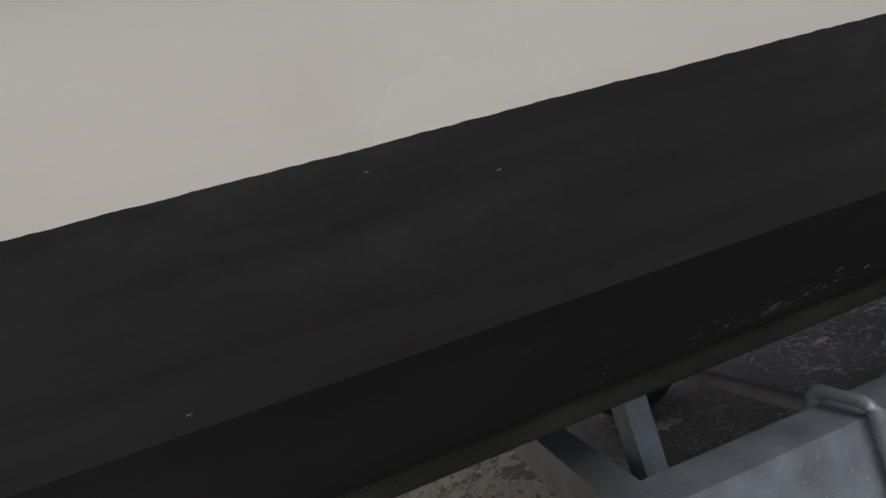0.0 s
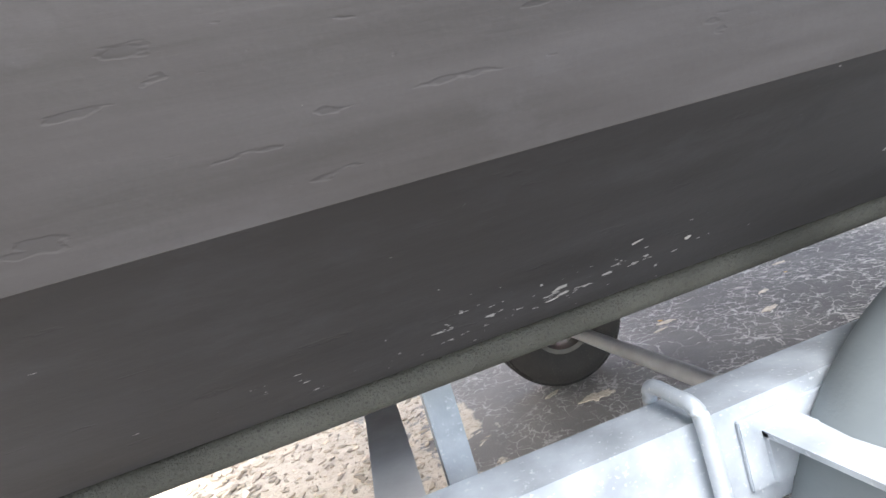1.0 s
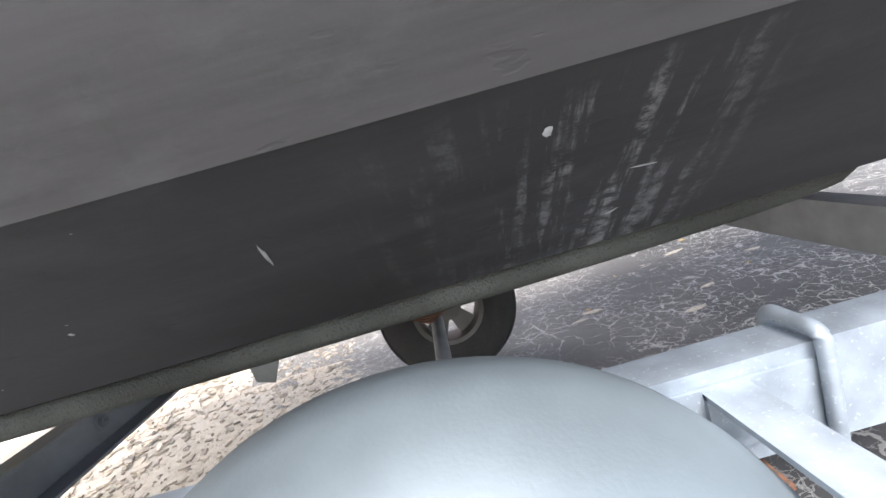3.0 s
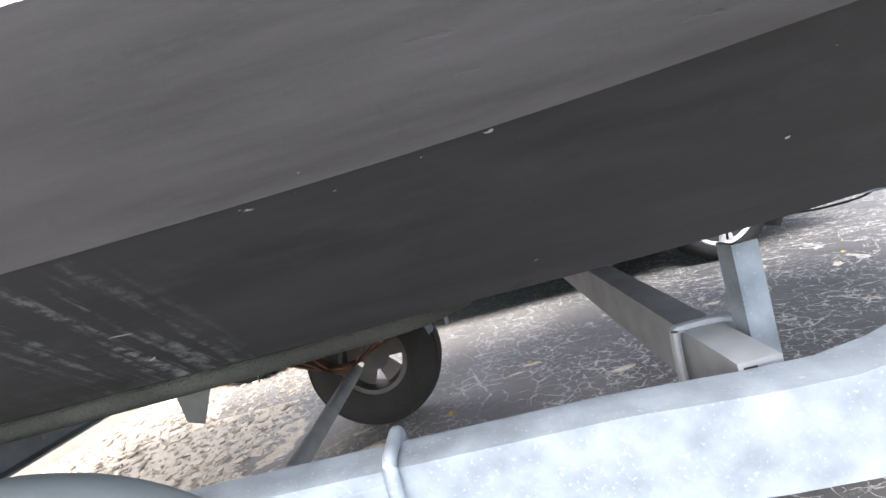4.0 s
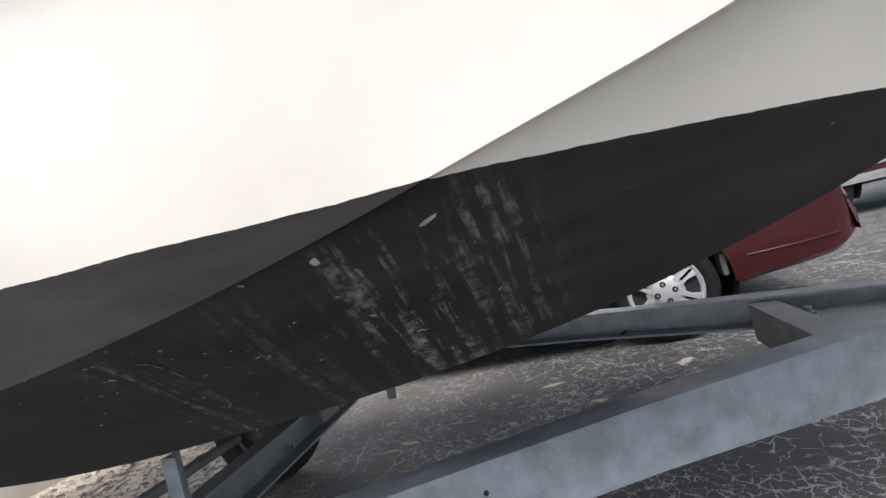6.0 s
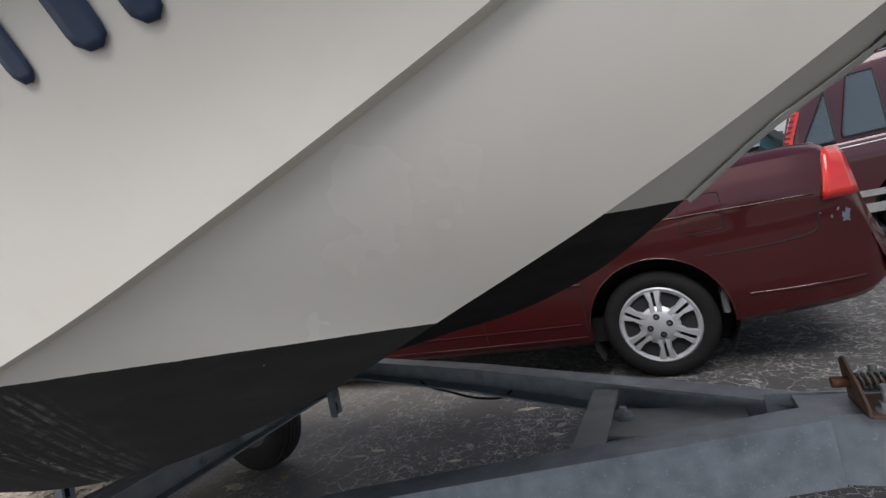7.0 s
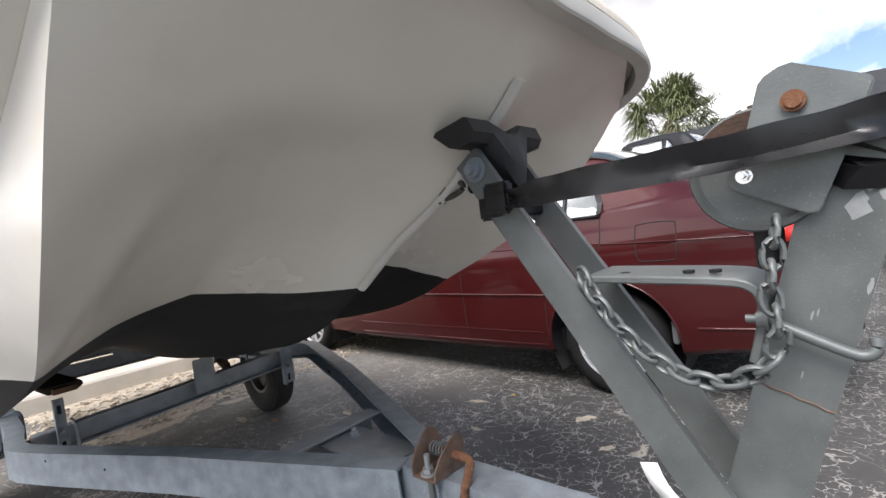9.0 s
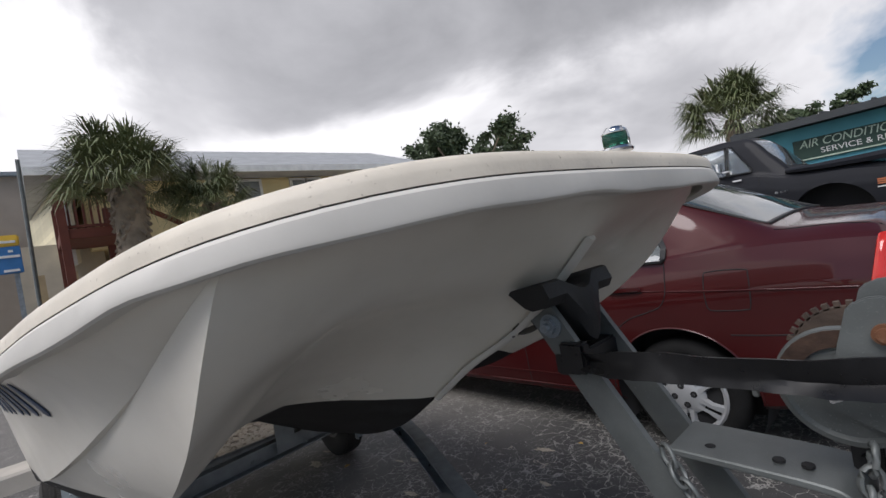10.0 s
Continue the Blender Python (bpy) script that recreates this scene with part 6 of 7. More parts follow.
def build_van():
    van = thing("maroon_van", "maroon and silver van parked behind the sedan", "van")
    y0 = 5.6
    cy, wide = y0 + 0.95, 0.95
    st = [(3.42, 0.45, 1.10, wide - 0.06, 1.16, 0.8, 0.04), (3.50, 0.40, 1.20, wide - 0.02, 1.42, 0.8, 0.04), (3.62, 0.38, 1.22, wide, 1.80, 0.78, 0.04), (3.80, 0.38, 1.22, wide, 2.06, 0.76, 0.05), (4.0, 0.38, 1.22, wide, 2.12, 0.74, 0.05), (8.0, 0.38, 1.22, wide, 2.14, 0.74, 0.05), (8.4, 0.45, 1.15, wide - 0.06, 1.4, 0.7, 0.05)]

    def rear(x, y, z):
        return x < 3.86 and z > 1.24 and abs(y) < 0.76

    car_shell("van", st, cy, ((4.55, 0.42), (7.3, 0.42)), 0.42, [("rear_window", rear)], (M_VAN, M_GLASS), van, 0.6)
    near = side_of(st, cy)
    for x0, x1, low, lean in ((3.66, 3.93, 1.24, 1.9), (4.0, 4.38, 1.26, 4.0), (4.47, 5.3, 1.26, 6.0), (5.45, 6.5, 1.26, 6.0)):
        side_pane("side_window", van, near, x0, x1, low, lambda x, a=x0, z=low, k=lean: min(1.93, z + 0.06 + (x - a) * k), 0.01)
    for x in (4.55, 7.3):
        arch_liner(van, x, 0.42, cy, wide - 0.01, 0.43)
        hub = (x, y0 + 0.13, 0.36)
        w = wheel_tyre(van, hub, 0.36, 0.21, 0.22, -1, False, M_CARTYRE)
        hubcap(w, (x, y0 + 0.03, 0.36), 0.21, -1)
    part("pinstripe", tube([(x, near(x, 1.14) - 0.003, 1.14) for x in (3.6, 4.2, 5.0, 6.2)], 0.008, 6), M_SILVER, van, "pale side stripe", smooth=60)
    for z, hgt in ((0.60, 0.07), (0.44, 0.10)):
        part("silver_band", boxes(((5.85, y0 - 0.012, z), (4.5, 0.03, hgt))), M_CHROME, van, "silver lower side band", bevel=0.008)
    part("bumper", boxes(((3.40, cy, 0.42), (0.2, 1.84, 0.2)), ((3.36, cy, 0.55), (0.12, 1.7, 0.05))), M_CHROME, van, "dented chrome bumper", bevel=0.03)
    lamp = part("tail_lamp", sweep([(3.475, y0 + 0.035, 1.22), (3.53, y0 + 0.04, 1.4), (3.63, y0 + 0.055, 1.66)], rect(0.06, 0.07)), M_REDLENS, van, "tall ribbed tail lamp", bevel=0.008)
    for k in range(7):
        part("rib", boxes(((3.46 + 0.021 * k, y0 - 0.002, 1.27 + 0.058 * k), (0.05, 0.012, 0.012))), M_DARK, lamp, smooth=0)
    # near-black block: the shade under the van is put into its colour
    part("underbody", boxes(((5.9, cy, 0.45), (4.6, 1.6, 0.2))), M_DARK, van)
    part("door_handle", boxes(((4.42, near(4.42, 1.1) - 0.01, 1.06), (0.10, 0.02, 0.04))), M_DARK, van)


build_van()

# ---- buildings ----


def text_part(body, size, at, mat, parent, rot=(90, 0, 0), shear=0.0, width=None):
    cu = bpy.data.curves.new("lettering", "FONT")
    cu.body, cu.size, cu.extrude, cu.shear = body, size, 0.01, shear
    cu.align_x = "LEFT"
    tmp = bpy.data.objects.new("lettering", cu)
    me = bpy.data.meshes.new_from_object(tmp)
    bpy.data.objects.remove(tmp)
    if width:
        xs = [v.co.x for v in me.vertices]
        k = width / (max(xs) - min(xs))
        for v in me.vertices:
            v.co.x *= k
    bm = bmesh.new()
    bm.from_mesh(me)
    bmesh.ops.remove_doubles(bm, verts=bm.verts, dist=1e-6)
    todo = set(bm.verts)
    while todo:
        island, edge = set(), [next(v for v in bm.verts if v in todo)]
        while edge:
            v = edge.pop()
            if v in island:
                continue
            island.add(v)
            edge += [e.other_vert(v) for e in v.link_edges]
        todo -= island
        nb = bmesh.new()
        seen = {v: nb.verts.new(v.co) for v in bm.verts if v in island}
        for f in bm.faces:
            if f.verts[0] in island:
                nb.faces.new([seen[v] for v in f.verts])
        ob = part("letter", nb, mat, parent, smooth=0)
        ob.matrix_world = pose(*at, *rot)
    bm.free()
    bpy.data.meshes.remove(me)


def build_workshop():
    b = thing("workshop_building", "low turquoise workshop with dark metal roof and a lettered sign", "building")
    y = 13.0
    x0, x1 = -0.15, 14.0
    wins = [(4.05, 4.95, 0.7, 1.95), (6.4, 7.4, 0.7, 1.95)]
    bm = boxes(((x0 + (4.05 - x0) / 2, y + 0.1, 1.3), (4.05 - x0, 0.2, 2.6)), ((5.675, y + 0.1, 1.3), (1.45, 0.2, 2.6)), ((10.7, y + 0.1, 1.3), (6.6, 0.2, 2.6)))
    for a, c, z0, z1 in wins:
        box(bm, ((a + c) / 2, y + 0.1, z0 / 2), (c - a, 0.2, z0))
        box(bm, ((a + c) / 2, y + 0.1, (z1 + 2.6) / 2), (c - a, 0.2, 2.6 - z1))
    box(bm, (x0 + 0.1, y + 4.1, 1.3), (0.2, 7.8, 2.6))
    box(bm, (7, y + 8, 1.3), (14, 0.2, 2.6))
    part("wall", bm, M_BLUEW, b, "turquoise painted wall", smooth=0)
    for a, c, z0, z1 in wins:
        w = part("window", boxes(((a + 0.02, y + 0.08, (z0 + z1) / 2), (0.05, 0.1, z1 - z0)), ((c - 0.02, y + 0.08, (z0 + z1) / 2), (0.05, 0.1, z1 - z0)), (((a + c) / 2, y + 0.08, z1 - 0.02), (c - a, 0.1, 0.05)), (((a + c) / 2, y + 0.08, z0 + 0.02), (c - a, 0.1, 0.05))), M_WHITEP, b, smooth=0)
        part("pane", boxes((((a + c) / 2, y + 0.12, (z0 + z1) / 2), (c - a, 0.01, z1 - z0))), M_DARK, w, smooth=0)
    bm = bmesh.new()
    loft([[Vector((x, y - 0.55, 2.60)), Vector((x, y - 0.55, 2.76)), Vector((x, y + 4, 3.02)), Vector((x, y + 8.3, 2.76)), Vector((x, y + 8.3, 2.6)), Vector((x, y + 4, 2.86))] for x in (x0 - 0.3, x1)], True, True, bm)
    roof = part("roof", bm, M_ROOFM, b, "dark ribbed metal roof", smooth=0)
    rib = boxes(((0, 2.26, 0.0), (0.06, 4.6, 0.035)))
    me = None
    for i in range(34):
        x = x0 - 0.2 + i * 0.42
        if me is None:
            r = part("rib", rib, M_ROOFM, roof, smooth=0)
            me = r.data
        else:
            r = new("rib", me)
            r.parent = roof
        r.matrix_world = Matrix.Translation((x, y - 0.5, 2.785)) @ Matrix.Rotation(math.atan2(0.26, 4.55), 4, "X")
    sign = thing("shop_sign", "dark green shop sign lettered AIR CONDITIONING SERVICE & REPAIR", "sign")
    part("board", boxes(((1.87, y - 0.04, 2.06), (2.42, 0.06, 0.5))), M_SIGN, sign, smooth=0, bevel=0.005)
    text_part("AIR CONDITIONING", 0.25, (0.78, y - 0.075, 2.11), M_PALEGREEN, sign, shear=0.25, width=2.15)
    text_part("SERVICE & REPAIR", 0.17, (1.15, y - 0.075, 1.93), M_WHITEP, sign, width=1.55)
    part("border", boxes(((1.87, y - 0.075, 1.84), (2.36, 0.01, 0.03))), M_PALEGREEN, sign, smooth=0)
    s2 = thing("small_sign", "small green sign lettered STATION", "sign")
    part("board", boxes(((2.75, y - 0.06, 1.74), (0.62, 0.05, 0.14))), material("green_sign", (0.05, 0.3, 0.14), 0.5), s2, smooth=0)
    text_part("STATION", 0.11, (2.5, y - 0.09, 1.70), M_WHITEP, s2, width=0.5)


build_workshop()


def build_house():
    h = thing("yellow_house", "two-storey pale yellow house with grey roof and raised red-brown deck", "house")
    x = -9.0
    # front wall along y, with siding boards proud of it
    part("wall", boxes(((x - 3.0, 5.3, 1.3), (5.9, 8.4, 2.6)), ((x - 3.15, 5.0, 3.3), (5.8, 9.4, 1.5))), M_YELLOWH, h, smooth=0)
    part("block_wall", boxes(((x - 3.2, -0.2, 1.4), (5.0, 1.5, 2.8))), M_BLOCK, h, "pale block wall", smooth=0)
    # lapped siding on the end wall that turns to the street, over tan posts
    turn = math.atan2(-0.52, -5.0)
    wall_at = Matrix.Translation((x, -0.07, 0)) @ Matrix.Rotation(turn, 4, "Z")
    bm = bmesh.new()
    loft([[wall_at @ Vector(p) for p in ((0, yy, 2.29), (5.0, yy, 2.29), (5.0, yy, 5.2), (3.2, yy, 5.42), (0, yy, 4.3))] for yy in (-0.15, -0.02)], True, True, bm)
    side = part("end_wall", bm, M_SIDING, h, smooth=0)
    for i in range(23):
        z = 2.36 + i * 0.128
        start = max(0.0, (z - 4.22) / 0.369)
        b = part("board", boxes((((start + 5.0) / 2, 0, 0), (5.0 - start, 0.025, 0.135))), M_SIDING, side, smooth=0)
        b.matrix_world = wall_at @ Matrix.Translation((0, 0.006, z)) @ Matrix.Rotation(radians(-7), 4, "X")
    part("corner_board", boxes(((x + 0.03, -0.05, 3.1), (0.1, 0.12, 1.7))), M_WHITEP, h, "white corner board", smooth=0)
    # lapped boards on the front, above the deck
    front = part("front_boards", boxes(((x - 0.22, 5.0, 3.4), (0.06, 9.3, 1.2))), M_YELLOWH, h, smooth=0)
    me = None
    for i in range(11):
        if me is None:
            b = part("board", boxes(((0, 0, 0), (0.025, 9.3, 0.12))), M_YELLOWH, front, smooth=0)
            me = b.data
        else:
            b = new("board", me)
            b.parent = front
        b.matrix_world = Matrix.Translation((x - 0.185, 5.0, 2.76 + i * 0.113)) @ Matrix.Rotation(radians(7), 4, "Y")
    bm = bmesh.new()
    loft([[Vector((x + 0.7, y, 4.0)), Vector((x + 0.7, y, 4.12)), Vector((x - 3.2, y, 5.56)), Vector((x - 7, y, 4.12)), Vector((x - 7, y, 4.0))] for y in (-0.6, 9.9)], True, True, bm)
    part("roof", bm, M_ROOFG, h, "grey shingle roof", smooth=0)
    part("fascia", boxes(((x + 0.72, 4.65, 4.05), (0.04, 10.5, 0.16))), M_WHITEP, h, smooth=0)
    part("downpipe", tube([(x + 0.6, -0.64, 4.3), (x + 0.6, -0.7, 0.2)], 0.035, 8), M_GALVD, h)
    for y0, y1 in ((3.5, 4.05), (5.0, 5.35), (5.45, 5.8)):
        w = part("window", boxes(((x - 0.16, (y0 + y1) / 2, 3.68), (0.1, y1 - y0 + 0.16, 0.56))), M_WHITEP, h, smooth=0)
        part("pane", boxes(((x - 0.105, (y0 + y1) / 2, 3.68), (0.02, y1 - y0, 0.42))), material("window_pane", (0.2, 0.22, 0.23), 0.15), w, smooth=0)
    # deck
    d = new("deck")
    d.parent = h
    d.matrix_world = Matrix.Translation((0, -0.16, -0.2))
    part("platform", boxes(((x + 0.9, 0.36, 2.86), (1.8, 0.92, 0.18))), M_DECK, d, smooth=0, bevel=0.01)
    for xx, y in ((x + 1.75, -0.05), (x + 1.75, 0.78), (x + 0.1, -0.05), (x + 0.1, 0.78)):
        part("post", boxes(((xx, y, 1.8), (0.13, 0.13, 3.55))), M_DECK, d, smooth=0)
    part("handrail", boxes(((x + 1.75, 0.36, 3.57), (0.12, 0.95, 0.05)), ((x + 1.75, 0.36, 2.99), (0.05, 0.8, 0.05)), ((x + 0.9, -0.05, 3.57), (1.6, 0.1, 0.05))), M_DECK, d, smooth=0)
    me = None
    for i in range(7):
        if me is None:
            b = part("baluster", boxes(((0, 0, 0), (0.035, 0.035, 0.6))), M_DECK, d, smooth=0)
            me = b.data
        else:
            b = new("baluster", me)
            b.parent = d
        b.matrix_local = Matrix.Translation((x + 1.75, 0.05 + i * 0.11, 3.25))
    for y in (0.3, 0.8):
        part("lower_post", boxes(((x + 0.35, -0.9 + y, 1.05), (0.12, 0.12, 2.1))), M_POST, h, smooth=0)
    # stair rail
    part("stair_rail", sweep([(x + 1.75, 0.8, 3.5), (x + 1.85, 3.2, 2.0)], rect(0.06, 0.09)), M_DECK, d, smooth=0)
    part("stair_stringer", sweep([(x + 1.75, 0.8, 2.8), (x + 1.85, 3.2, 1.3)], rect(0.06, 0.22)), M_DECK, d, smooth=0)
    # taupe building behind the corner
    h3 = thing("far_building", "plain taupe building behind the yellow house", "building")
    part("wall", boxes(((-18.0, -2.05, 2.95), (3.0, 2.9, 5.9))), M_TAUPE, h3, smooth=0, bevel=0.02)
    part("parapet", boxes(((-16.48, -2.05, 5.95), (0.3, 3.1, 0.14))), M_GALV, h3, smooth=0, bevel=0.02)
    # farther wing with weathered blue patches on its roof
    h2 = thing("neighbour_house", "neighbouring house with grey roof patched with blue sheets", "house")
    bm = bmesh.new()
    loft([[Vector((-13, y, 4.6)), Vector((-13, y, 4.8)), Vector((-17, y, 6.3)), Vector((-21, y, 4.8)), Vector((-21, y, 4.6))] for y in (9.0, 18.0)], True, True, bm)
    part("roof", bm, M_ROOFG, h2, smooth=0)
    part("wall", boxes(((-17, 13.5, 2.3), (7.4, 8.6, 4.6))), M_YELLOWH, h2, smooth=0)
    bm = bmesh.new()
    for y0, y1 in ((10.2, 11.2), (11.3, 12.0)):
        vs = [bm.verts.new(p) for p in ((-15.6, y0, 5.83), (-15.6, y1, 5.83), (-16.7, y1, 6.24), (-16.7, y0, 6.24))]
        bm.faces.new(vs)
    pt = part("roof_patch", bm, material("blue_roof_sheet", (0.2, 0.4, 0.5), 0.6), h2, smooth=0)
    md = pt.modifiers.new("thickness", "SOLIDIFY")
    md.thickness = 0.03


build_house()

# ---- plants ----


def palm_crown(rng, centre, radius, fronds, droop):
    """Fan fronds: a stalk and a fan of narrow pointed leaf blades, joined."""
    verts, faces = [], []

    def blade(base, tip, w, sag):
        d = tip - base
        side = d.cross(Vector((0, 0, 1)))
        side = side.normalized() * w if side.length > 1e-6 else Vector((w, 0, 0))
        mid = base.lerp(tip, 0.55) + Vector((0, 0, sag * 0.35))
        end = tip - Vector((0, 0, sag))
        i = len(verts)
        verts.extend([base - side * 0.4, base + side * 0.4, mid + side, mid - side, end])
        faces.extend([(i, i + 1, i + 2, i + 3), (i + 3, i + 2, i + 4)])

    for k in range(fronds):
        a = rng.uniform(0, 2 * math.pi)
        e = math.asin(rng.uniform(-0.12, 0.98))
        out = Vector((math.cos(a) * math.cos(e), math.sin(a) * math.cos(e), math.sin(e)))
        stalk = rng.uniform(0.42, 0.6) * radius
        root = centre + out * 0.05
        knee = centre + out * stalk - Vector((0, 0, droop * radius * 0.12 * (1 - out.z)))
        blade(root, knee, 0.012 * radius, 0.02)
        side = out.cross(Vector((0, 0, 1)))
        side = side.normalized() if side.length > 0.05 else Vector((1, 0, 0))
        up = side.cross(out)
        n = 34
        for i in range(n):
            f = (i / (n - 1) - 0.5) * radians(190)
            L = radius * rng.uniform(0.42, 0.6) * (0.75 + 0.25 * math.cos(f))
            d = (out * math.cos(f) + side * math.sin(f) + up * rng.uniform(-0.1, 0.22)).normalized()
            blade(knee, knee + d * L, 0.0095 * radius, L * rng.uniform(0.1, 0.45) * droop)
    return verts, faces


def build_palm(at, height, radius, trunk_r, fronds, seed, label):
    rng = random.Random(seed)
    p = thing("palm_tree", label, "palm tree", "palms")
    base = Vector(at)
    rings = []
    for i in range(15):
        t = i / 14
        r = trunk_r * (1.15 - 0.2 * t + 0.06 * math.sin(i * 2.1))
        rings.append([base + Vector((r * math.cos(a), r * math.sin(a), height * t)) for a in [2 * math.pi * k / 14 for k in range(14)]])
    bm = loft(rings)
    part("trunk", bm, M_PALMTRUNK, p, "rough criss-cross palm trunk", smooth=60)
    # old leaf boots
    bm = bmesh.new()
    for i in range(150):
        a, z = i * 2.4, height * (0.25 + 0.75 * i / 150)
        m = Matrix.Translation(base + Vector((0, 0, z))) @ Matrix.Rotation(a, 4, "Z") @ Matrix.Rotation(radians(-35), 4, "Y")
        box(bm, (trunk_r * 1.02, 0, 0.0), (0.05, 0.055, 0.26), m @ Matrix.Rotation(radians(28 if i % 2 else -28), 4, "X"))
    tagged(part("leaf_base_cover", bm, M_PALMTRUNK, p, smooth=0), kind="stuff")
    v, f = palm_crown(rng, base + Vector((0, 0, height + 0.1)), radius, fronds, 1.0)
    me = bpy.data.meshes.new("crown")
    me.from_pydata([tuple(q) for q in v], [], f)
    me.materials.append(M_PALMLEAF)
    c = new("crown", me)
    c.parent = p
    c["label"] = "spiky green fan fronds"


build_palm((-6.0, 0.62, 0), 3.15, 1.25, 0.24, 70, 3, "stout cabbage palm with green fan fronds beside the deck")
build_palm((-6.1, 1.95, 0), 2.75, 0.95, 0.2, 50, 4, "shorter cabbage palm beside a stouter one")
build_palm((-1.25, 16.0, 0), 3.5, 1.8, 0.22, 70, 5, "cabbage palm behind the turquoise workshop")


def build_tree(at, height, spread, n_leaf, seed, label):
    rng = random.Random(seed)
    t = thing("tree", label, "tree", "far trees")
    base = Vector(at)
    bm = bmesh.new()
    tips = []
    trunk_top = base + Vector((0, 0, height * 0.45))
    loft([[base.lerp(trunk_top, q) + Vector((0.22 * (1 - 0.5 * q) * math.cos(a), 0.22 * (1 - 0.5 * q) * math.sin(a), 0)) for a in [2 * math.pi * k / 8 for k in range(8)]] for q in (0, 0.5, 1)], True, True, bm)
    for i in range(9):
        a = 2 * math.pi * i / 9 + rng.uniform(-0.3, 0.3)
        tip = base + Vector((math.cos(a) * spread * rng.uniform(0.4, 0.8), math.sin(a) * spread * rng.uniform(0.4, 0.8), height * rng.uniform(0.65, 0.95)))
        tube([trunk_top - Vector((0, 0, 0.2)), trunk_top.lerp(tip, 0.5) + Vector((0, 0, 0.15)), tip], 0.05, 6, bm)
        tips.append(tip)
    part("trunk", bm, M_PALMTRUNK, t)
    verts, faces = [], []
    clumps = []
    for tip in tips:
        for _ in range(9):
            off = Vector((rng.gauss(0, 0.35), rng.gauss(0, 0.35), rng.gauss(0, 0.2))) * spread * 0.5
            clumps.append((tip + off, rng.uniform(0.1, 0.24) * spread * 0.6))
    for k in range(n_leaf):
        mid, size = rng.choice(clumps)
        c = mid + Vector((rng.gauss(0, 0.5), rng.gauss(0, 0.5), rng.gauss(0, 0.38))) * size
        s = rng.uniform(0.05, 0.15)
        u = Vector((rng.gauss(0, 1), rng.gauss(0, 1), rng.gauss(0, 1))).normalized()
        w = u.orthogonal().normalized()
        i = len(verts)
        verts.extend([c - u * s, c + w * s * 0.5, c + u * s, c - w * s * 0.5])
        faces.append((i, i + 1, i + 2, i + 3))
    me = bpy.data.meshes.new("crown")
    me.from_pydata([tuple(q) for q in verts], [], faces)
    me.materials.append(M_LEAF)
    c = new("crown", me)
    c.parent = t


build_tree((-14.6, 18.0, 0), 7.7, 3.8, 20000, 8, "dark green leafy tree behind the houses")
build_tree((-0.9, 30.0, 0), 5.3, 2.2, 9000, 9, "leafy tree behind the workshop roof")
build_tree((-3.2, 31.0, 0), 5.2, 2.2, 8000, 12, "leafy tree behind the workshop roof")


def build_street_sign():
    s = thing("street_sign", "blue and yellow business sign on a post", "sign")
    x = -7.6
    part("post", boxes(((x, -0.9, 1.36), (0.07, 0.07, 2.72))), M_GALV, s, smooth=0)
    part("board", boxes(((x + 0.05, -1.03, 2.35), (0.05, 0.46, 0.46))), M_SIGNBLUE, s, "blue sign board", smooth=0, bevel=0.01)
    part("header", boxes(((x + 0.05, -1.03, 2.68), (0.05, 0.46, 0.19))), M_SIGNYEL, s, "yellow sign header", smooth=0, bevel=0.02)
    for y, z, w in ((-0.93, 2.5, 0.06), (-0.97, 2.41, 0.3), (-0.95, 2.17, 0.2), (-0.95, 2.66, 0.2)):
        part("bar", boxes(((x + 0.08, y, z), (0.01, w, 0.04))), M_WHITEP, s, smooth=0)
    part("hose_loop", tube(spline([(x + 0.3, -0.5, 1.5), (x + 0.3, -0.1, 1.75), (x + 0.3, 0.6, 1.82), (x + 0.3, 1.1, 1.7)], 6), 0.02, 8), M_BLACK, s)


build_street_sign()

# ---- kerb, pebbles and leaves ----


def build_kerb():
    bm = bmesh.new()
    sec = [(-0.18, 0.0), (0.18, 0.0), (0.165, 0.125), (0.145, 0.145), (-0.15, 0.145), (-0.17, 0.125)]
    sweep([(-2.12, -2.5, 0), (-2.1, 0.6, 0), (-2.0, 3.6, 0)], sec, True, bm)
    k = finish("kerb", bm, M_CONC, smooth=30)
    tagged(k, "pale concrete kerb behind the drifted sand", "kerb", kind="structure")


build_kerb()


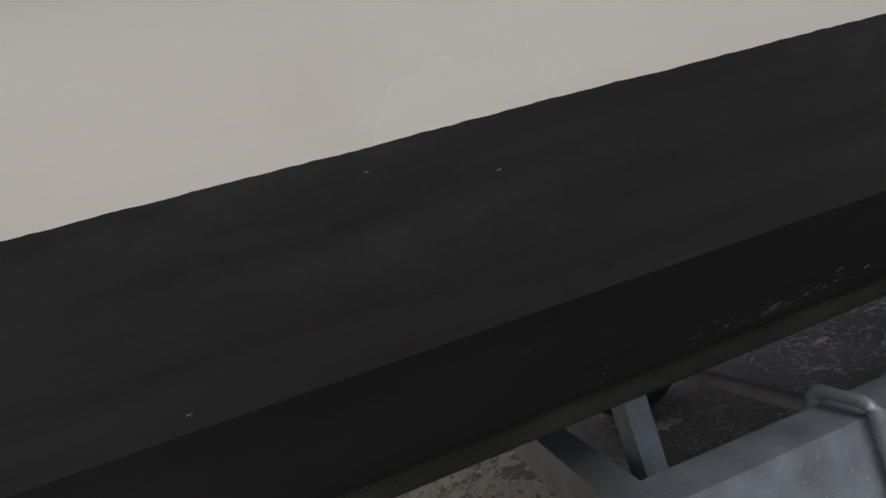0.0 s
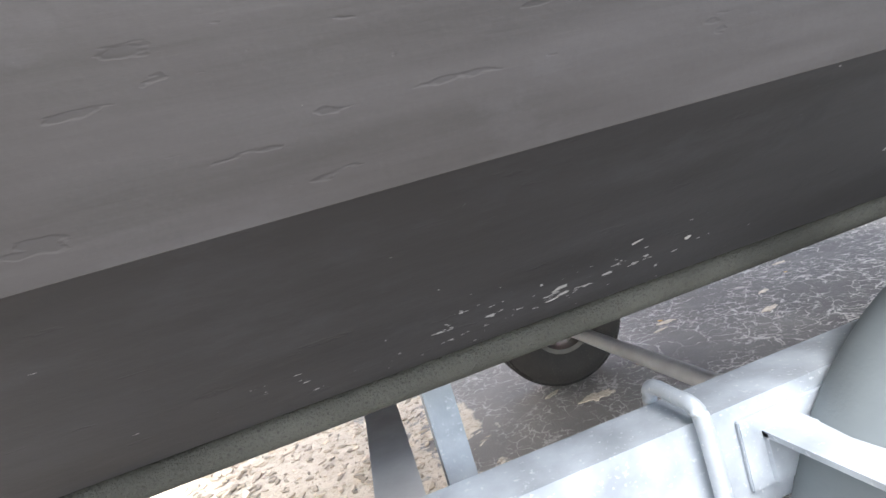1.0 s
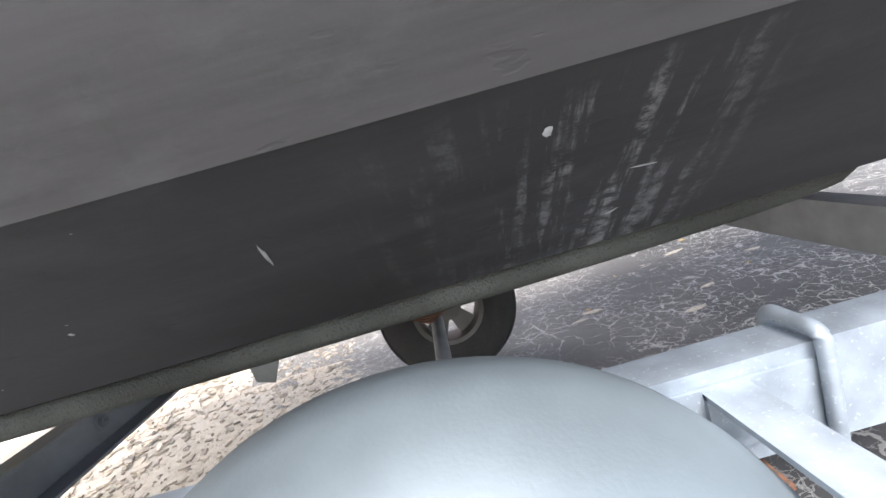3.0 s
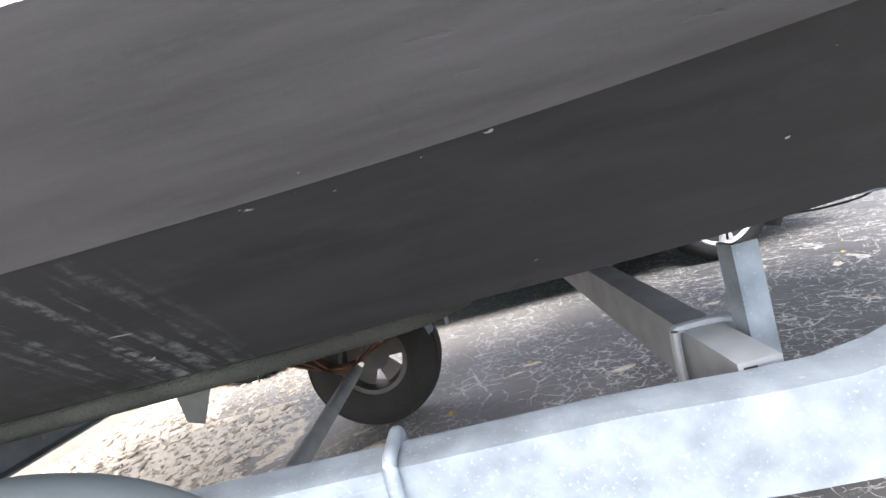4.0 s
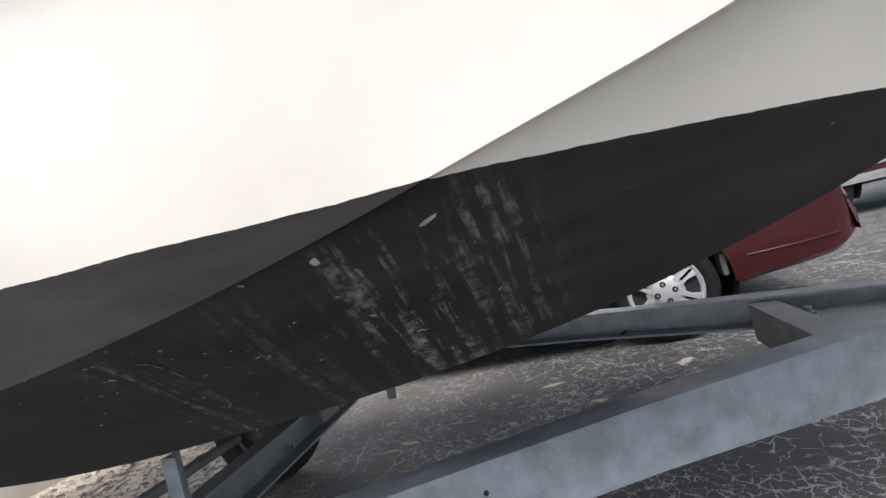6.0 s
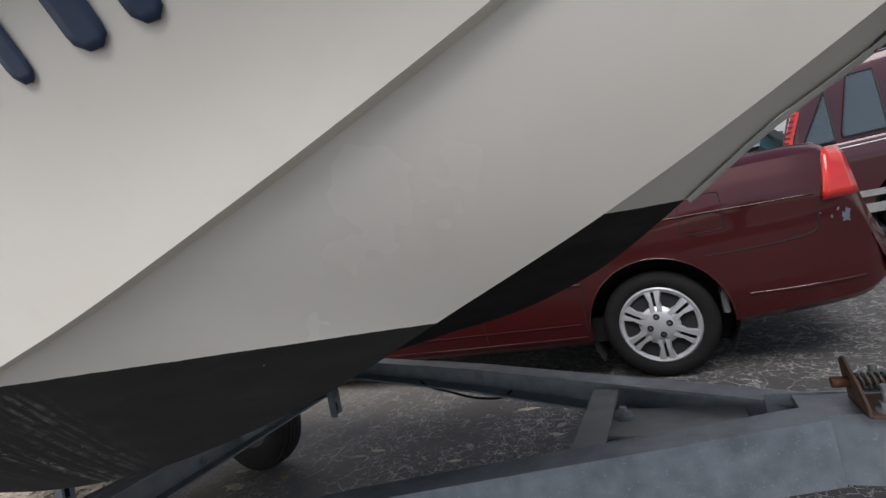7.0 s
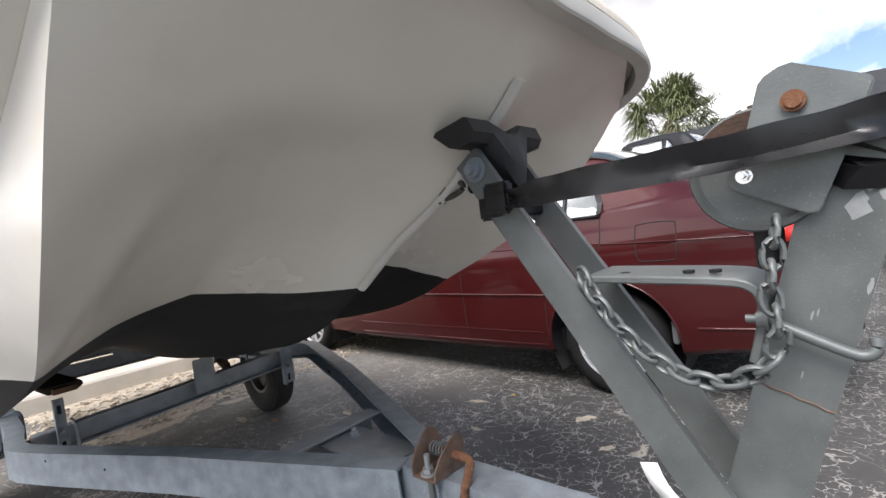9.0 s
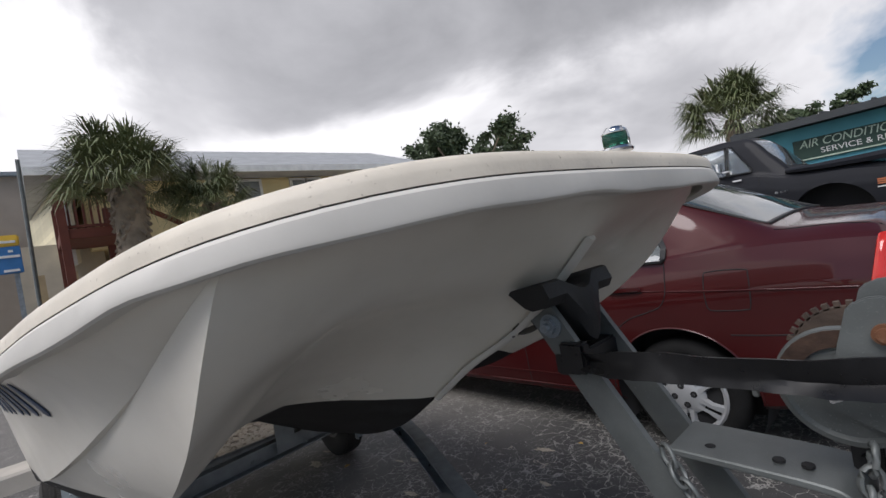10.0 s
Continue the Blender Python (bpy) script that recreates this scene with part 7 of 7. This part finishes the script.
def build_litter():
    rng = random.Random(21)
    base = bmesh.new()
    bmesh.ops.create_icosphere(base, subdivisions=1, radius=1.0)
    for v in base.verts:
        v.co *= rng.uniform(0.75, 1.2)
    me = bpy.data.meshes.new("pebble")
    base.to_mesh(me)
    base.free()
    me.materials.append(M_STONE)
    for i in range(90):
        x, y = rng.uniform(-2.2, -0.5), rng.uniform(-0.6, 1.9)
        s = rng.choice((0.004, 0.005, 0.006, 0.008, 0.01))
        ob = new("pebble", me)
        ob.matrix_world = pose(x, y, s * 0.2, 0, 0, rng.uniform(0, 360)) @ Matrix.Diagonal((s * rng.uniform(1.1, 2.2), s, s * 0.6, 1))
        tagged(ob, "small tan stone on the drifted sand", "stone", "stones on the sand")
    bm = bmesh.new()
    vs = [bm.verts.new(p) for p in ((0, -0.5, 0.02), (0.28, -0.12, 0.1), (0.3, 0.2, 0.12), (0, 0.55, 0.03), (-0.3, 0.2, 0.12), (-0.28, -0.12, 0.1), (0, 0, 0.0))]
    for i in range(6):
        bm.faces.new((vs[6], vs[i], vs[(i + 1) % 6]))
    leaf = bpy.data.meshes.new("fallen_leaf")
    bm.to_mesh(leaf)
    bm.free()
    leaf.materials.append(M_LEAFY)
    spots = [(0.277, 0.637, 0.028), (1.43, 1.56, 0.022), (1.36, 0.95, 0.014), (0.62, 0.95, 0.016), (2.3, 1.35, 0.02), (2.55, 0.9, 0.018), (1.9, 0.75, 0.014), (0.9, 1.3, 0.012), (2.9, 1.1, 0.02)]
    for i, (x, y, s) in enumerate(spots):
        ob = new("fallen_leaf", leaf)
        ob.matrix_world = pose(x, y, 0.003, 0, 0, i * 77) @ Matrix.Diagonal((s * 1.6, s * 1.6, s * 1.6, 1))
        tagged(ob, "dry yellow-brown leaf on the asphalt", "leaf", "fallen leaves")


build_litter()


def build_debris():
    """Flat bits of bark, shell and crumbled asphalt strewn over the sand; past counting."""
    rng = random.Random(77)
    verts, faces = [], []
    for k in range(5200):
        x = -0.5 - abs(rng.gauss(0, 0.75)) if k % 3 else rng.uniform(-1.9, -0.6)
        y = rng.uniform(-0.5, 3.0)
        if x < -1.9:
            continue
        s = rng.choice((0.004, 0.005, 0.007, 0.009, 0.012, 0.018)) * (1.25 if x < -1.2 else 0.8)
        w, tilt = rng.uniform(0, 6.283), rng.uniform(-0.35, 0.35)
        m = Matrix.Translation((x, y, 0.001 + s * 0.25)) @ Matrix.Rotation(w, 4, "Z") @ Matrix.Rotation(tilt, 4, "X") @ Matrix.Rotation(rng.uniform(-0.3, 0.3), 4, "Y")
        i = len(verts)
        rim = [(math.cos(q) * s * rng.uniform(0.7, 1.5), math.sin(q) * s * rng.uniform(0.35, 0.8)) for q in (0.2, 1.3, 2.5, 3.5, 4.6, 5.6)]
        for dz in (-0.22, 0.22):
            verts += [m @ Vector((px, py, dz * s * rng.uniform(0.6, 1.3))) for px, py in rim]
        faces.append(tuple(range(i + 6, i + 12)))
        faces += [(i + q, i + (q + 1) % 6, i + 6 + (q + 1) % 6, i + 6 + q) for q in range(6)]
    me = bpy.data.meshes.new("sand_debris")
    me.from_pydata([tuple(v) for v in verts], [], faces)
    me.materials.append(M_DEBRIS)
    tagged(new("sand_debris", me), "crumbled bark, shell and stone strewn over the sand", "debris", kind="stuff")


M_DEBRIS = material("sand_debris", (0.46, 0.39, 0.305), 0.95, 0, 0.25, 20, 120, 0.3)
dn = M_DEBRIS.node_tree.nodes
dgeo, dmap, dhue = dn.new("ShaderNodeNewGeometry"), dn.new("ShaderNodeMapRange"), dn.new("ShaderNodeHueSaturation")
dmap.inputs["To Min"].default_value, dmap.inputs["To Max"].default_value = 0.55, 1.4
dl = M_DEBRIS.node_tree.links
base_in = dn["Principled BSDF"].inputs["Base Color"]
dl.new(base_in.links[0].from_socket, dhue.inputs["Color"])
dl.new(dgeo.outputs["Random Per Island"], dmap.inputs["Value"])
dl.new(dmap.outputs["Result"], dhue.inputs["Value"])
dl.new(dhue.outputs["Color"], base_in)
build_debris()


def build_sand_patch(x, y, a, b, turn, seed):
    """A crust of pale dried sand with a ragged outline, a few millimetres thick."""
    rng = random.Random(seed)
    n = 44
    ph = [rng.uniform(0, 6.28) for _ in range(6)]
    top, foot = [], []
    for k in range(n):
        w = 2 * math.pi * k / n
        r = 1 + 0.22 * math.sin(2 * w + ph[0]) + 0.16 * math.sin(5 * w + ph[1]) + 0.12 * math.sin(9 * w + ph[2]) + rng.uniform(-0.14, 0.14)
        px, py = a * r * math.cos(w), b * r * math.sin(w)
        cx, sx = math.cos(turn), math.sin(turn)
        foot.append(Vector((x + px * cx - py * sx, y + px * sx + py * cx, 0.0005)))
        top.append(Vector((x + (px * cx - py * sx) * 0.93, y + (px * sx + py * cx) * 0.93, 0.0035)))
    bm = loft([foot, top], True, False)
    bm.faces.new([bm.verts.new(p) for p in top])
    ob = finish("sand_patch", bm, M_CRUST, smooth=0)
    tagged(ob, "pale crust of dried sand stuck on the asphalt", "sand patch", "sand patches")


M_CRUST = material("dried_sand_crust", (0.5, 0.44, 0.35), 0.95, 0, 0.2, 30, 160, 0.5, (0.3, 0.26, 0.2), 0.3)
for i, (x, y, a, b, turn) in enumerate(((0.03, 0.54, 0.055, 0.028, 0.1), (-0.08, 0.68, 0.03, 0.012, 0.5), (0.93, 0.66, 0.05, 0.014, 0.3), (1.1, 0.84, 0.03, 0.012, 0.1), (1.28, 1.40, 0.05, 0.02, 0.4), (1.94, 1.44, 0.045, 0.03, 0.9), (0.63, 0.92, 0.045, 0.014, -0.2), (0.55, 0.86, 0.03, 0.008, 0.2), (1.5, 1.1, 0.035, 0.012, 0.0), (2.15, 1.2, 0.03, 0.018, 0.6))):
    build_sand_patch(x, y, a, b, turn, 40 + i)
